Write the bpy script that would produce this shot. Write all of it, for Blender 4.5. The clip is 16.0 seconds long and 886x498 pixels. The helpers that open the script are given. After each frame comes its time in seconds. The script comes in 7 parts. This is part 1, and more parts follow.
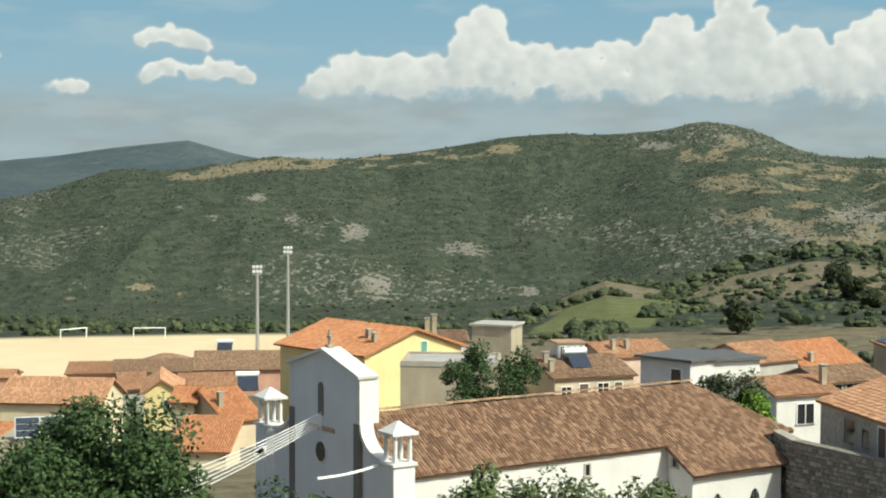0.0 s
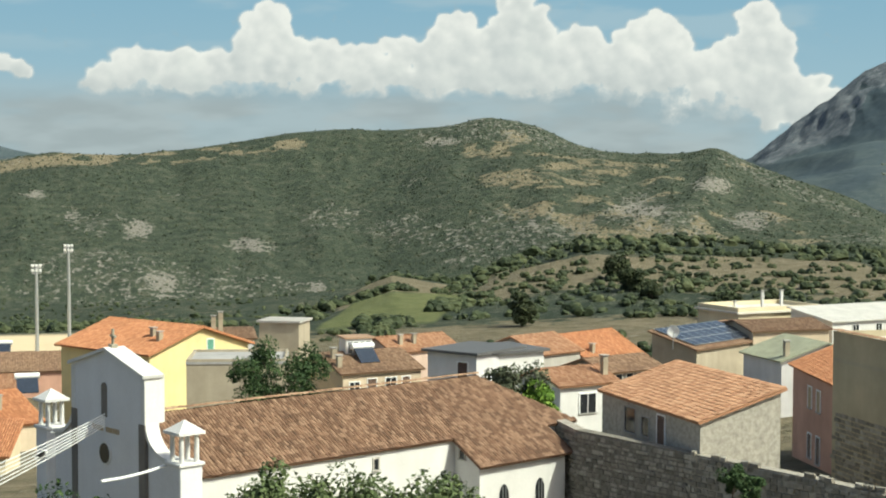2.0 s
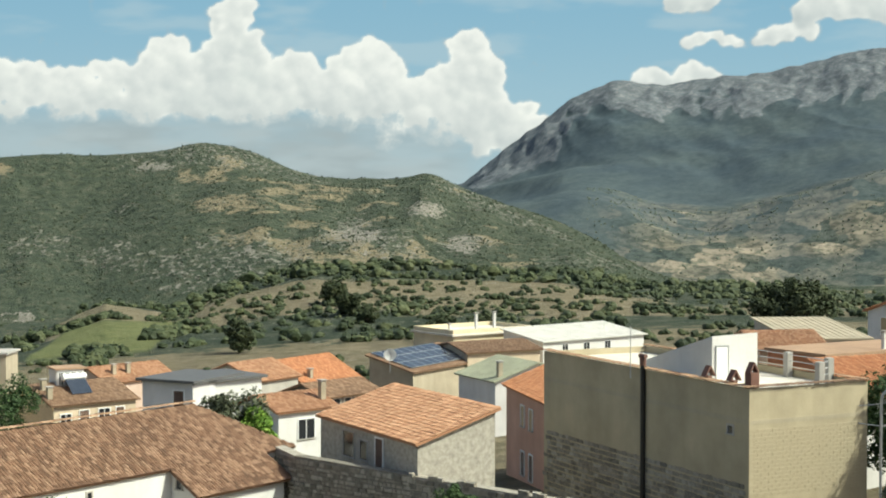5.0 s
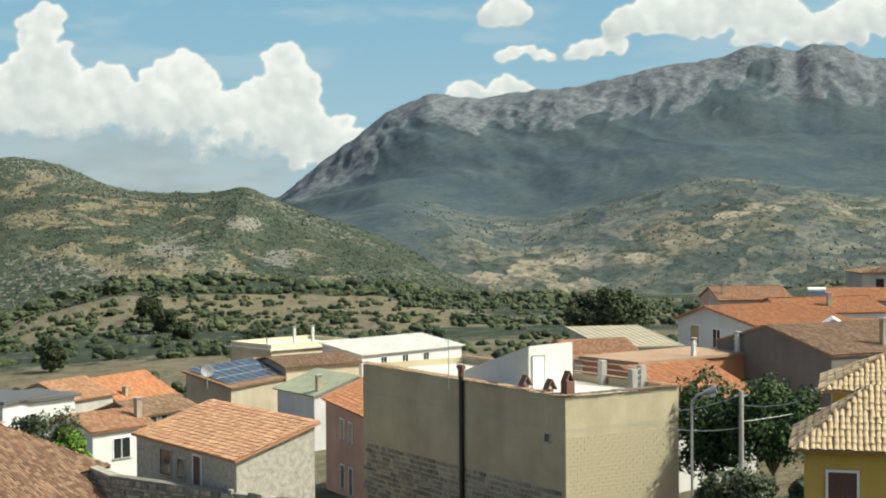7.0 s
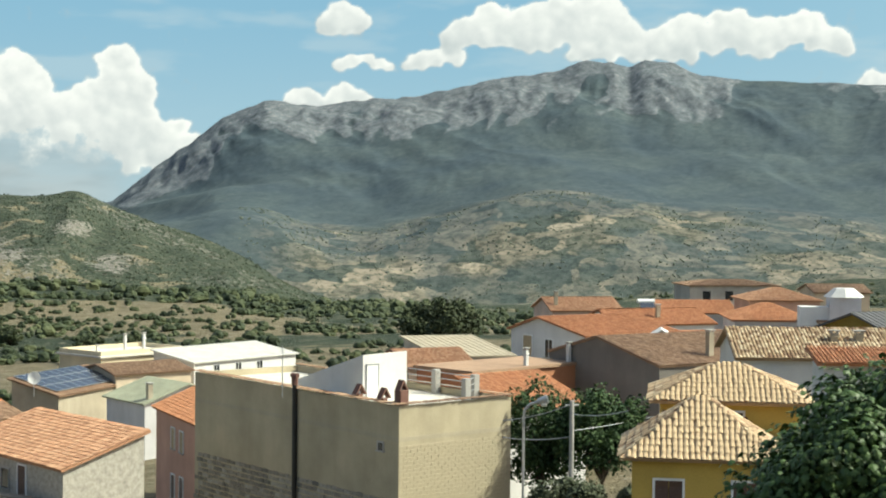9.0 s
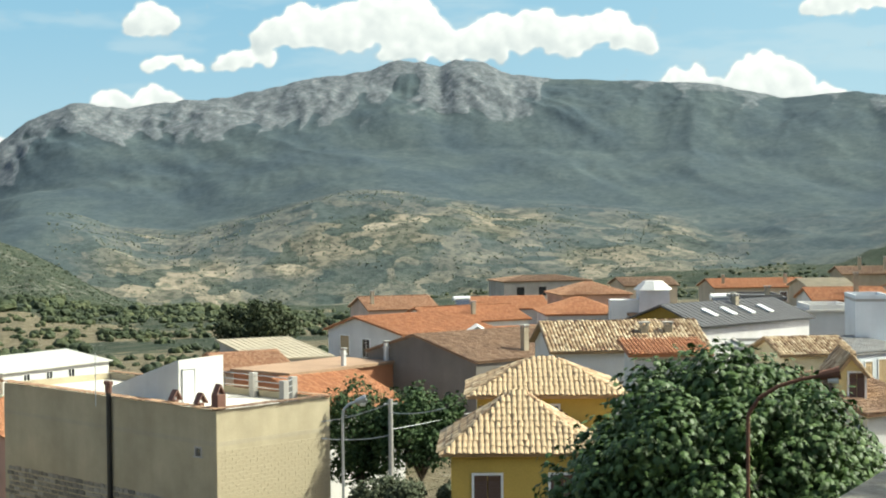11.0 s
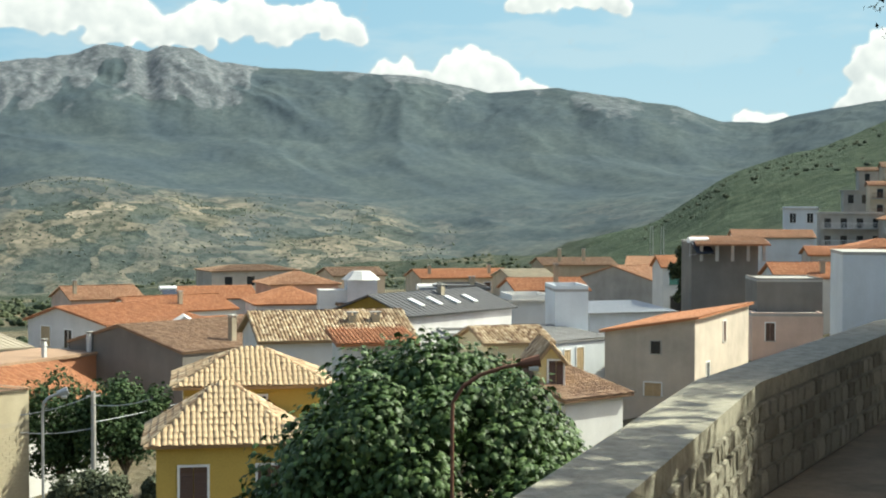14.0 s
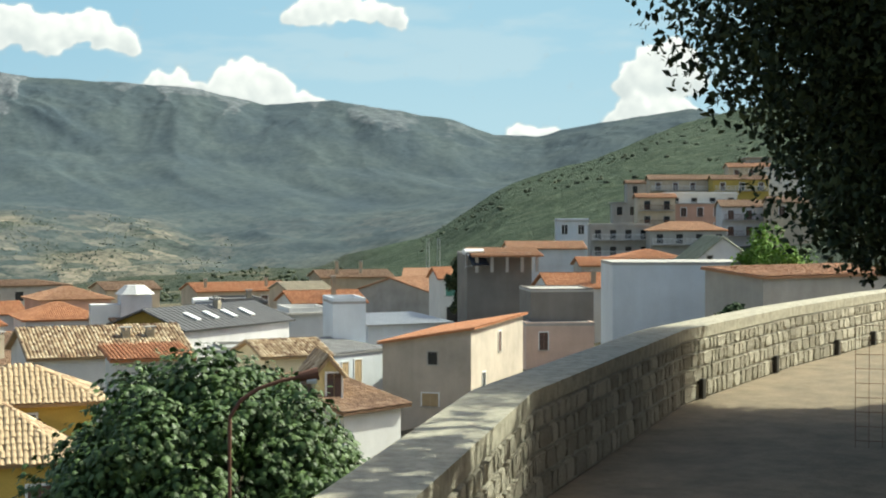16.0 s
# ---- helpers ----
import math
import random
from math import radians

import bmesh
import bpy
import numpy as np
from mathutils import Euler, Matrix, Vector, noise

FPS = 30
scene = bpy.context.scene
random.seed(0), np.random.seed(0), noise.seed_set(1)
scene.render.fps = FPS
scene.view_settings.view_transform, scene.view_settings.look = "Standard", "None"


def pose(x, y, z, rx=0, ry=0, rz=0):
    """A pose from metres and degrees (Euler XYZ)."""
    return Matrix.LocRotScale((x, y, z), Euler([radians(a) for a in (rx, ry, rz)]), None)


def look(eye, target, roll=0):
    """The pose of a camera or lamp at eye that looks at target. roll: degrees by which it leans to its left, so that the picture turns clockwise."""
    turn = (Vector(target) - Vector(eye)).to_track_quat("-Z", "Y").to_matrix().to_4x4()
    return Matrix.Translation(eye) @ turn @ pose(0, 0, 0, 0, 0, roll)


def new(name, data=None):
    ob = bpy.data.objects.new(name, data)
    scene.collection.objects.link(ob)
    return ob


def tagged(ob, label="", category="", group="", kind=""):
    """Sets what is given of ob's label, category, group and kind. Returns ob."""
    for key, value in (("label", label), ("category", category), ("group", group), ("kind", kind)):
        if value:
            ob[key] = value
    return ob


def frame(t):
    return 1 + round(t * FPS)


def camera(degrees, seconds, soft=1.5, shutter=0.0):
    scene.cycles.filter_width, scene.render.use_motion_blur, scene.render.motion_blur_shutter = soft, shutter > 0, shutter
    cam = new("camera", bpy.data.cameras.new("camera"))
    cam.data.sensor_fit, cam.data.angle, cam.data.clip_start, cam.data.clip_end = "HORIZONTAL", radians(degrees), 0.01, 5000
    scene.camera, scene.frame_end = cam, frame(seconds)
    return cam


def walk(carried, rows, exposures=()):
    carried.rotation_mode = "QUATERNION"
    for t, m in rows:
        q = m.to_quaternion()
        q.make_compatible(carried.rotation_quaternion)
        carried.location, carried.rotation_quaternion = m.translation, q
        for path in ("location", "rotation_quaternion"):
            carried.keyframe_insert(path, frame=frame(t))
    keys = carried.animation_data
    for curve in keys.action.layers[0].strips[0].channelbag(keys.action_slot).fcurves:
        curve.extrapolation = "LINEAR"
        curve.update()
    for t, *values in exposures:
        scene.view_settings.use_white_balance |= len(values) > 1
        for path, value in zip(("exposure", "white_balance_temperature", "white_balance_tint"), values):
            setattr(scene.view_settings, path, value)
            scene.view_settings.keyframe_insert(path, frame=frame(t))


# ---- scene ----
EYE = 1.75                      # eye height over the terrace, which is z = 0
cam = camera(32.38, 16.0, soft=2.0)


def aim(yaw, pitch, roll):
    """The camera standing on the terrace, turned yaw degrees clockwise from +y."""
    return pose(0, 0, EYE, 90 + pitch, 0, -yaw) @ pose(0, 0, 0, 0, 0, roll)


# seconds, yaw, pitch, roll
TURN = [
    (0, 0.00, -2.82, 0.24),
    (0.5, 1.77, -2.99, 0.39),
    (1, 3.87, -3.09, -0.06),
    (1.5, 5.75, -3.09, -0.29),
    (2, 8.00, -2.96, 0.13),
    (2.5, 9.70, -2.81, -0.14),
    (3, 11.56, -2.62, 0.23),
    (3.5, 13.35, -2.43, 0.11),
    (4, 15.26, -2.30, 0.30),
    (4.2, 15.95, -2.26, 0.24),
    (6.5, 23.73, -1.55, -0.38),
    (7, 25.46, -1.54, -0.43),
    (7.5, 26.91, -1.50, -0.04),
    (8, 28.35, -1.44, 0.28),
    (8.5, 29.78, -1.31, 0.27),
    (9, 31.62, -1.21, 0.49),
    (9.2, 32.28, -1.20, 0.34),
    (11.5, 40.23, -1.20, -0.59),
    (12, 41.86, -1.20, -0.44),
    (12.5, 43.75, -1.35, -0.11),
    (13, 45.91, -1.56, -0.16),
    (13.5, 47.77, -1.65, 0.10),
    (14, 49.45, -1.64, 0.10),
    (14.5, 51.37, -1.47, -0.08),
    (15, 53.53, -1.32, -0.06),
    (15.5, 55.62, -1.25, -0.23),
    (16, 57.80, -1.17, -0.05),
]
# seconds, stops, white balance
LIGHT = [(0, 0.18, 6500, 1), (4, 0.30, 6500, 1), (9, 0.46, 6500, 1), (12, 0.70, 6500, 1), (16, 0.60, 6500, 1)]
walk(cam, [(t, aim(y, p, r)) for t, y, p, r in TURN], LIGHT)

# ---- world and sun ----
SUN_DIR = Vector((0.84, -0.54, 1.02)).normalized()          # towards the sun
world = bpy.data.worlds.new("sky")
scene.world = world
world.use_nodes = True
wn = world.node_tree
sky = wn.nodes.new("ShaderNodeTexSky")
sky.sky_type = "NISHITA"
sky.sun_disc = False
sky.dust_density, sky.ozone_density = 4.0, 0.6
sky.sun_elevation = math.asin(SUN_DIR.z)
sky.sun_rotation = math.atan2(SUN_DIR.x, SUN_DIR.y)
wn.links.new(sky.outputs[0], wn.nodes["Background"].inputs[0])
wn.nodes["Background"].inputs[1].default_value = 0.125
sun = new("sun", bpy.data.lights.new("sun", "SUN"))
sun.data.energy, sun.data.angle, sun.data.color = 4.6, radians(0.6), (0.97, 0.955, 0.84)
sun.matrix_world = look(SUN_DIR * 100, (0, 0, 0))

# ---- materials ----
def nodes_of(name):
    m = bpy.data.materials.new(name)
    m.use_nodes = True
    nt = m.node_tree
    return m, nt, nt.nodes["Principled BSDF"]


def add(nt, kind, **values):
    n = nt.nodes.new(kind)
    for key, value in values.items():
        n.inputs[key.replace("_", " ")].default_value = value
    return n


def ramp(nt, source, *stops):
    n = nt.nodes.new("ShaderNodeValToRGB")
    e = n.color_ramp.elements
    while len(e) < len(stops):
        e.new(0.5)
    for k, (p, c) in zip(e, stops):
        k.position, k.color = p, (*c, 1) if len(c) == 3 else c
    nt.links.new(source, n.inputs[0])
    return n.outputs[0]


def mixed(nt, how, factor, a, b):
    n = nt.nodes.new("ShaderNodeMix")
    n.data_type, n.blend_type = "RGBA", how
    for slot, value in ((0, factor), (6, a), (7, b)):
        if isinstance(value, bpy.types.NodeSocket):
            nt.links.new(value, n.inputs[slot])
        else:
            n.inputs[slot].default_value = value if slot == 0 else (*value, 1)
    return n.outputs[2]


def grain(nt, scale, detail=5.0, rough=0.6, stretch=None):
    c = nt.nodes.new("ShaderNodeTexCoord")
    n = add(nt, "ShaderNodeTexNoise", Scale=scale, Detail=detail, Roughness=rough)
    if stretch:
        m = nt.nodes.new("ShaderNodeMapping")
        m.inputs["Scale"].default_value = stretch
        nt.links.new(c.outputs["Object"], m.inputs[0])
        nt.links.new(m.outputs[0], n.inputs["Vector"])
    else:
        nt.links.new(c.outputs["Object"], n.inputs["Vector"])
    return n.outputs[0]


def relief(nt, bsdf, height, strength, distance):
    b = add(nt, "ShaderNodeBump", Strength=strength, Distance=distance)
    nt.links.new(height, b.inputs["Height"])
    nt.links.new(b.outputs[0], bsdf.inputs["Normal"])


def tone(c, k):
    return tuple(min(1.0, v * k) for v in c)


def plaster(name, colour, worn=0.25, rough=0.9, streak=True):
    """Painted render: blotches, rain streaks and a fine grain."""
    m, nt, b = nodes_of(name)
    blotch = ramp(nt, grain(nt, 0.35, 6), (0.3, tone(colour, 1 - worn)), (0.7, tone(colour, 1 + worn * 0.35)))
    fine = ramp(nt, grain(nt, 14, 4), (0.3, (0.86, 0.86, 0.86)), (0.7, (1, 1, 1)))
    col = mixed(nt, "MULTIPLY", 1.0, blotch, fine)
    if streak:
        run = ramp(nt, grain(nt, 1.0, 5, 0.65, (0.9, 0.9, 0.10)), (0.36, (0.74, 0.72, 0.68)), (0.62, (1, 1, 1)))
        col = mixed(nt, "MULTIPLY", min(1.0, worn * 1.3), col, run)
    nt.links.new(col, b.inputs["Base Color"])
    b.inputs["Roughness"].default_value = rough
    relief(nt, b, grain(nt, 22, 4), 0.25, 0.02)
    return m


def tiled(name, dark, mid, light, moss=0.25):
    """Clay roof tiles: every tile its own tone, lichen and soot over them."""
    m, nt, b = nodes_of(name)
    g = nt.nodes.new("ShaderNodeNewGeometry")
    col = ramp(nt, g.outputs["Random Per Island"], (0.0, dark), (0.5, mid), (1.0, light))
    big = ramp(nt, grain(nt, 0.5, 6, 0.65), (0.32, (0.62, 0.60, 0.58)), (0.62, (1.05, 1.03, 1.0)))
    col = mixed(nt, "MULTIPLY", moss * 2, col, big)
    fine = ramp(nt, grain(nt, 9, 5), (0.3, (0.8, 0.8, 0.8)), (0.7, (1.05, 1.05, 1.05)))
    col = mixed(nt, "MULTIPLY", 1.0, col, fine)
    nt.links.new(col, b.inputs["Base Color"])
    b.inputs["Roughness"].default_value = 0.88
    return m


def simple(name, colour, rough=0.7, metal=0.0, worn=0.15, scale=3.0):
    m, nt, b = nodes_of(name)
    col = ramp(nt, grain(nt, scale, 5), (0.3, tone(colour, 1 - worn)), (0.7, tone(colour, 1 + worn * 0.5)))
    nt.links.new(col, b.inputs["Base Color"])
    b.inputs["Roughness"].default_value, b.inputs["Metallic"].default_value = rough, metal
    return m


def leafy(name, dark, mid, light, spread=0.35, rough=0.7):
    m, nt, b = nodes_of(name)
    g = nt.nodes.new("ShaderNodeNewGeometry")
    col = ramp(nt, g.outputs["Random Per Island"], (0.0, dark), (0.55, mid), (1.0, light))
    clump = ramp(nt, grain(nt, spread, 4), (0.3, (0.65, 0.68, 0.6)), (0.7, (1.15, 1.12, 1.05)))
    nt.links.new(mixed(nt, "MULTIPLY", 1.0, col, clump), b.inputs["Base Color"])
    b.inputs["Roughness"].default_value = rough
    b.inputs["Specular IOR Level"].default_value = 0.25
    return m


def stony(name, dark, mid, light, scale=6.0):
    """Stones: tone by piece and by object, mottled and pitted."""
    m, nt, b = nodes_of(name)
    o = nt.nodes.new("ShaderNodeObjectInfo")
    g = nt.nodes.new("ShaderNodeNewGeometry")
    r = add(nt, "ShaderNodeMath")
    r.operation = "FRACT"
    s = add(nt, "ShaderNodeMath")
    nt.links.new(o.outputs["Random"], s.inputs[0])
    nt.links.new(g.outputs["Random Per Island"], s.inputs[1])
    nt.links.new(s.outputs[0], r.inputs[0])
    col = ramp(nt, r.outputs[0], (0.0, dark), (0.5, mid), (1.0, light))
    spot = ramp(nt, grain(nt, scale, 7, 0.7), (0.33, (0.55, 0.54, 0.52)), (0.6, (1.05, 1.04, 1.02)))
    nt.links.new(mixed(nt, "MULTIPLY", 0.85, col, spot), b.inputs["Base Color"])
    b.inputs["Roughness"].default_value = 0.93
    relief(nt, b, grain(nt, scale * 3, 6, 0.7), 0.6, 0.03)
    return m


WHITE = plaster("white_render", (0.72, 0.71, 0.68), 0.14)
CREAM = plaster("cream_render", (0.72, 0.62, 0.42), 0.18)
LEMON = plaster("pale_yellow_render", (0.80, 0.66, 0.33), 0.15)
OCHRE = plaster("ochre_render", (0.60, 0.42, 0.10), 0.18)
PINK = plaster("pink_render", (0.62, 0.36, 0.26), 0.2)
LILAC = plaster("lilac_white_render", (0.70, 0.68, 0.67), 0.18)
PALEBLUE = plaster("pale_blue_render", (0.71, 0.75, 0.78), 0.15)
GREY = plaster("grey_cement_render", (0.47, 0.44, 0.39), 0.25)
DARKGREY = plaster("dark_cement_render", (0.215, 0.195, 0.17), 0.25)
BEIGE = plaster("beige_cement_render", (0.44, 0.38, 0.28), 0.25)
SAND = plaster("sandy_render", (0.66, 0.54, 0.39), 0.25)
PALE_SAND = plaster("pale_sandy_render", (0.58, 0.50, 0.41), 0.25)
RUSTY = plaster("terracotta_render", (0.50, 0.22, 0.11), 0.2)
PEACH = plaster("peach_render", (0.70, 0.52, 0.42), 0.2)
CONCRETE = plaster("bare_concrete", (0.46, 0.44, 0.40), 0.25)
BLOCKS = plaster("bare_block_masonry", (0.50, 0.43, 0.29), 0.22)
BLOCKS_BAND = plaster("cement_band", (0.47, 0.41, 0.29), 0.2)
TILE_OLD = tiled("weathered_clay_tiles", (0.15, 0.085, 0.05), (0.24, 0.135, 0.08), (0.37, 0.235, 0.15))
TILE_ORANGE = tiled("orange_clay_tiles", (0.40, 0.165, 0.075), (0.51, 0.22, 0.10), (0.60, 0.29, 0.145), 0.16)
TILE_RUST = tiled("faded_orange_tiles", (0.35, 0.178, 0.098), (0.46, 0.245, 0.135), (0.56, 0.33, 0.195), 0.2)
TILE_BROWN = tiled("brown_clay_tiles", (0.22, 0.13, 0.08), (0.32, 0.20, 0.12), (0.42, 0.28, 0.18))
TILE_STRAW = tiled("straw_and_rust_clay_tiles", (0.20, 0.11, 0.06), (0.50, 0.36, 0.21), (0.74, 0.61, 0.41), 0.3)
SLATE = simple("dark_grey_sheet_roof", (0.10, 0.10, 0.10), 0.6)
GREEN_SHEET = simple("grey_green_corrugated_sheet", (0.30, 0.31, 0.22), 0.6, 0.0, 0.25, 0.8)
TAN_SHEET = simple("tan_sheet_roof", (0.44, 0.38, 0.27), 0.8, 0.0, 0.2, 0.8)
PALE_SHEET = simple("whitish_corrugated_sheet", (0.66, 0.64, 0.58), 0.7, 0.0, 0.15, 0.8)
FLATROOF = simple("grey_roof_screed", (0.36, 0.35, 0.33), 0.85, 0.0, 0.25, 0.7)
TERRACE = simple("pale_terrace_screed", (0.62, 0.58, 0.50), 0.85, 0.0, 0.15, 0.9)
PAINT_WHITE = simple("white_paint", (0.80, 0.80, 0.78), 0.5, 0.0, 0.06)
SHUTTER = simple("brown_wooden_shutter", (0.10, 0.055, 0.035), 0.6)
SHUTTER_TAN = simple("tan_roller_shutter", (0.42, 0.30, 0.16), 0.6)
SHUTTER_GREEN = simple("green_shutter", (0.10, 0.28, 0.20), 0.6)
DARKPANE = simple("dark_window_glass", (0.025, 0.027, 0.03), 0.12)
SOLAR = simple("blue_solar_cells", (0.035, 0.045, 0.065), 0.15)
STEEL = simple("galvanised_steel", (0.45, 0.46, 0.46), 0.45, 0.6)
RUST = simple("rusted_iron", (0.16, 0.07, 0.04), 0.8)
BLACKPIPE = simple("black_downpipe", (0.02, 0.018, 0.015), 0.5)
TERRACOTTA = simple("terracotta_chimney_pot", (0.17, 0.085, 0.062), 0.85)
BARK = stony("rough_bark", (0.07, 0.05, 0.035), (0.11, 0.085, 0.06), (0.16, 0.13, 0.10), 5)
LEAF_OAK = leafy("dark_oak_leaves", (0.018, 0.028, 0.013), (0.038, 0.056, 0.023), (0.095, 0.115, 0.050))
LEAF_FIG = leafy("fig_leaves", (0.038, 0.070, 0.020), (0.064, 0.112, 0.033), (0.108, 0.165, 0.058), 0.35, 0.5)
LEAF_ASH = leafy("mid_green_leaves", (0.022, 0.045, 0.016), (0.04, 0.078, 0.026), (0.08, 0.125, 0.045))
LEAF_LIME = leafy("bright_green_leaves", (0.08, 0.15, 0.02), (0.13, 0.24, 0.03), (0.22, 0.34, 0.06))
LEAF_OLIVE = leafy("grey_green_leaves", (0.05, 0.06, 0.035), (0.085, 0.10, 0.06), (0.15, 0.17, 0.11))
LEAF_PALE = leafy("pale_green_leaves", (0.05, 0.075, 0.03), (0.09, 0.125, 0.05), (0.16, 0.20, 0.09))
LEAF_SCRUB = leafy("maquis_scrub", (0.026, 0.038, 0.018), (0.048, 0.064, 0.029), (0.085, 0.098, 0.046), 0.04)
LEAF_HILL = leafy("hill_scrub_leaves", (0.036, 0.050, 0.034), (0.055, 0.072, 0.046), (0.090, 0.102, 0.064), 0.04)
# valley leaves are paler and bluer: distance haze is in the colour
LEAF_VALLEY_HAZED = leafy("hazed_valley_tree_leaves", (0.10, 0.125, 0.108), (0.13, 0.155, 0.13), (0.17, 0.19, 0.155), 0.02)
STONE = stony("pale_limestone", (0.30, 0.275, 0.21), (0.43, 0.395, 0.31), (0.57, 0.53, 0.425), 13)
STONE_DARK = stony("dark_granite_rubble", (0.19, 0.175, 0.145), (0.29, 0.265, 0.22), (0.42, 0.39, 0.33), 3)
STONE_PALE = stony("pale_granite_rubble", (0.27, 0.25, 0.21), (0.37, 0.345, 0.29), (0.48, 0.45, 0.39), 3)
MORTAR = stony("lime_mortar", (0.38, 0.36, 0.31), (0.42, 0.40, 0.34), (0.46, 0.44, 0.38), 8)
COPING = stony("weathered_coping", (0.42, 0.39, 0.30), (0.47, 0.435, 0.34), (0.52, 0.48, 0.385), 11)
# paving darker than its concrete: part of the oak shade is in the colour
PAVING = stony("worn_shade_darkened_paving", (0.18, 0.140, 0.090), (0.21, 0.165, 0.106), (0.24, 0.190, 0.125), 2.2)

# ---- helpers for building ----
def part(name, bm, material, parent=None, label="", smooth=False):
    me = bpy.data.meshes.new(name)
    if isinstance(bm, tuple):
        me.from_pydata(bm[0], [], bm[1])
    else:
        bmesh.ops.recalc_face_normals(bm, faces=bm.faces)
        bm.to_mesh(me)
        bm.free()
    me.materials.append(material)
    if smooth:
        me.shade_smooth()
    ob = new(name, me)
    ob.parent = parent
    if label:
        ob["label"] = label
    return ob


def box(bm, x0, y0, z0, x1, y1, z1, turn=0.0, bevel=0.0):
    """An upright box; turn: degrees about its middle."""
    c = Vector(((x0 + x1) / 2, (y0 + y1) / 2, (z0 + z1) / 2))
    m = Matrix.Translation(c) @ Matrix.Rotation(radians(turn), 4, "Z") @ Matrix.Diagonal((abs(x1 - x0), abs(y1 - y0), abs(z1 - z0), 1))
    r = bmesh.ops.create_cube(bm, size=1.0, matrix=m)
    if bevel:
        edges = list({e for v in r["verts"] for e in v.link_edges})
        bmesh.ops.bevel(bm, geom=edges, offset=bevel, segments=1, affect="EDGES")


def slab(bm, corners, thick):
    """A plate: the corners are its top, thick hangs below it along its normal."""
    c = [Vector(p) for p in corners]
    n = (c[1] - c[0]).cross(c[2] - c[0]).normalized()
    if n.z < 0:
        n = -n
    top = [bm.verts.new(p) for p in c]
    low = [bm.verts.new(p - n * thick) for p in c]
    bm.faces.new(top)
    bm.faces.new(low[::-1])
    for i in range(len(c)):
        j = (i + 1) % len(c)
        bm.faces.new((top[i], low[i], low[j], top[j]))


def prism(bm, outline, z0, z1):
    low = [bm.verts.new((x, y, z0)) for x, y in outline]
    top = [bm.verts.new((x, y, z1)) for x, y in outline]
    bm.faces.new(low[::-1])
    bm.faces.new(top)
    for i in range(len(low)):
        j = (i + 1) % len(low)
        bm.faces.new((low[i], low[j], top[j], top[i]))


def rod(bm, a, b, r0, r1=None, seg=8):
    a, b = Vector(a), Vector(b)
    d = b - a
    m = Matrix.Translation((a + b) / 2) @ d.to_track_quat("Z", "Y").to_matrix().to_4x4()
    bmesh.ops.create_cone(bm, cap_ends=True, segments=seg, radius1=r0, radius2=r0 if r1 is None else r1, depth=d.length, matrix=m)


def tube(bm, points, r, seg=8):
    for a, b in zip(points, points[1:]):
        rod(bm, a, b, r, r, seg)


# ---- the land ----
def lattice(ix, iy, seed):
    h = (ix * 374761393 + iy * 668265263 + seed * 974711) & 0x7FFFFFFF
    h = ((h ^ (h >> 13)) * 1274126177) & 0x7FFFFFFF
    return ((h ^ (h >> 16)) & 0xFFFF) / 65535.0


def value_noise(x, y, seed=0):
    ix, iy = np.floor(x).astype(np.int64), np.floor(y).astype(np.int64)
    fx, fy = x - ix, y - iy
    fx, fy = fx * fx * (3 - 2 * fx), fy * fy * (3 - 2 * fy)
    a = lattice(ix, iy, seed) * (1 - fx) + lattice(ix + 1, iy, seed) * fx
    b = lattice(ix, iy + 1, seed) * (1 - fx) + lattice(ix + 1, iy + 1, seed) * fx
    return a * (1 - fy) + b * fy


def fbm(x, y, octaves=5, seed=0, gain=0.5):
    total, amp, norm = 0.0, 1.0, 0.0
    for k in range(octaves):
        total = total + amp * value_noise(x * 2.03 ** k + 17.3 * k, y * 2.03 ** k - 9.1 * k, seed + k)
        norm += amp
        amp *= gain
    return total / norm


def smooth(a, b, x):
    t = np.clip((x - a) / (b - a), 0, 1)
    return t * t * (3 - 2 * t)


# the town's ground: at a distance, (bearing, height)
NEAR = [
    (9, [(-180, -13), (50, -13), (62, -9), (75, -3), (180, -3)]),
    (40, [(-180, -15), (20, -16), (35, -14), (55, -10.5), (68, -6), (85, -3), (180, -3)]),
    (100, [(-180, -19), (15, -19.5), (30, -18), (40, -15.5), (55, -15), (65, -9), (75, -3), (180, -3)]),
    (200, [(-180, -28), (-20, -28), (15, -25), (30, -19), (40, -17), (52, -17), (58, -15), (62, -12), (72, -6), (180, -4)]),
    (240, [(-180, -36.9), (-4, -36.9), (3, -32), (15, -30), (30, -23), (42, -17), (52, -13), (58, -14), (62, -11), (66, -9), (75, -5), (180, 0)]),
    (375, [(-180, -37.2), (-4, -37.2), (3, -36), (15, -31), (30, -28), (42, -24), (52, -18), (58, -12), (60, -8), (62, -4), (66, 1), (75, 6), (180, 8)]),
]
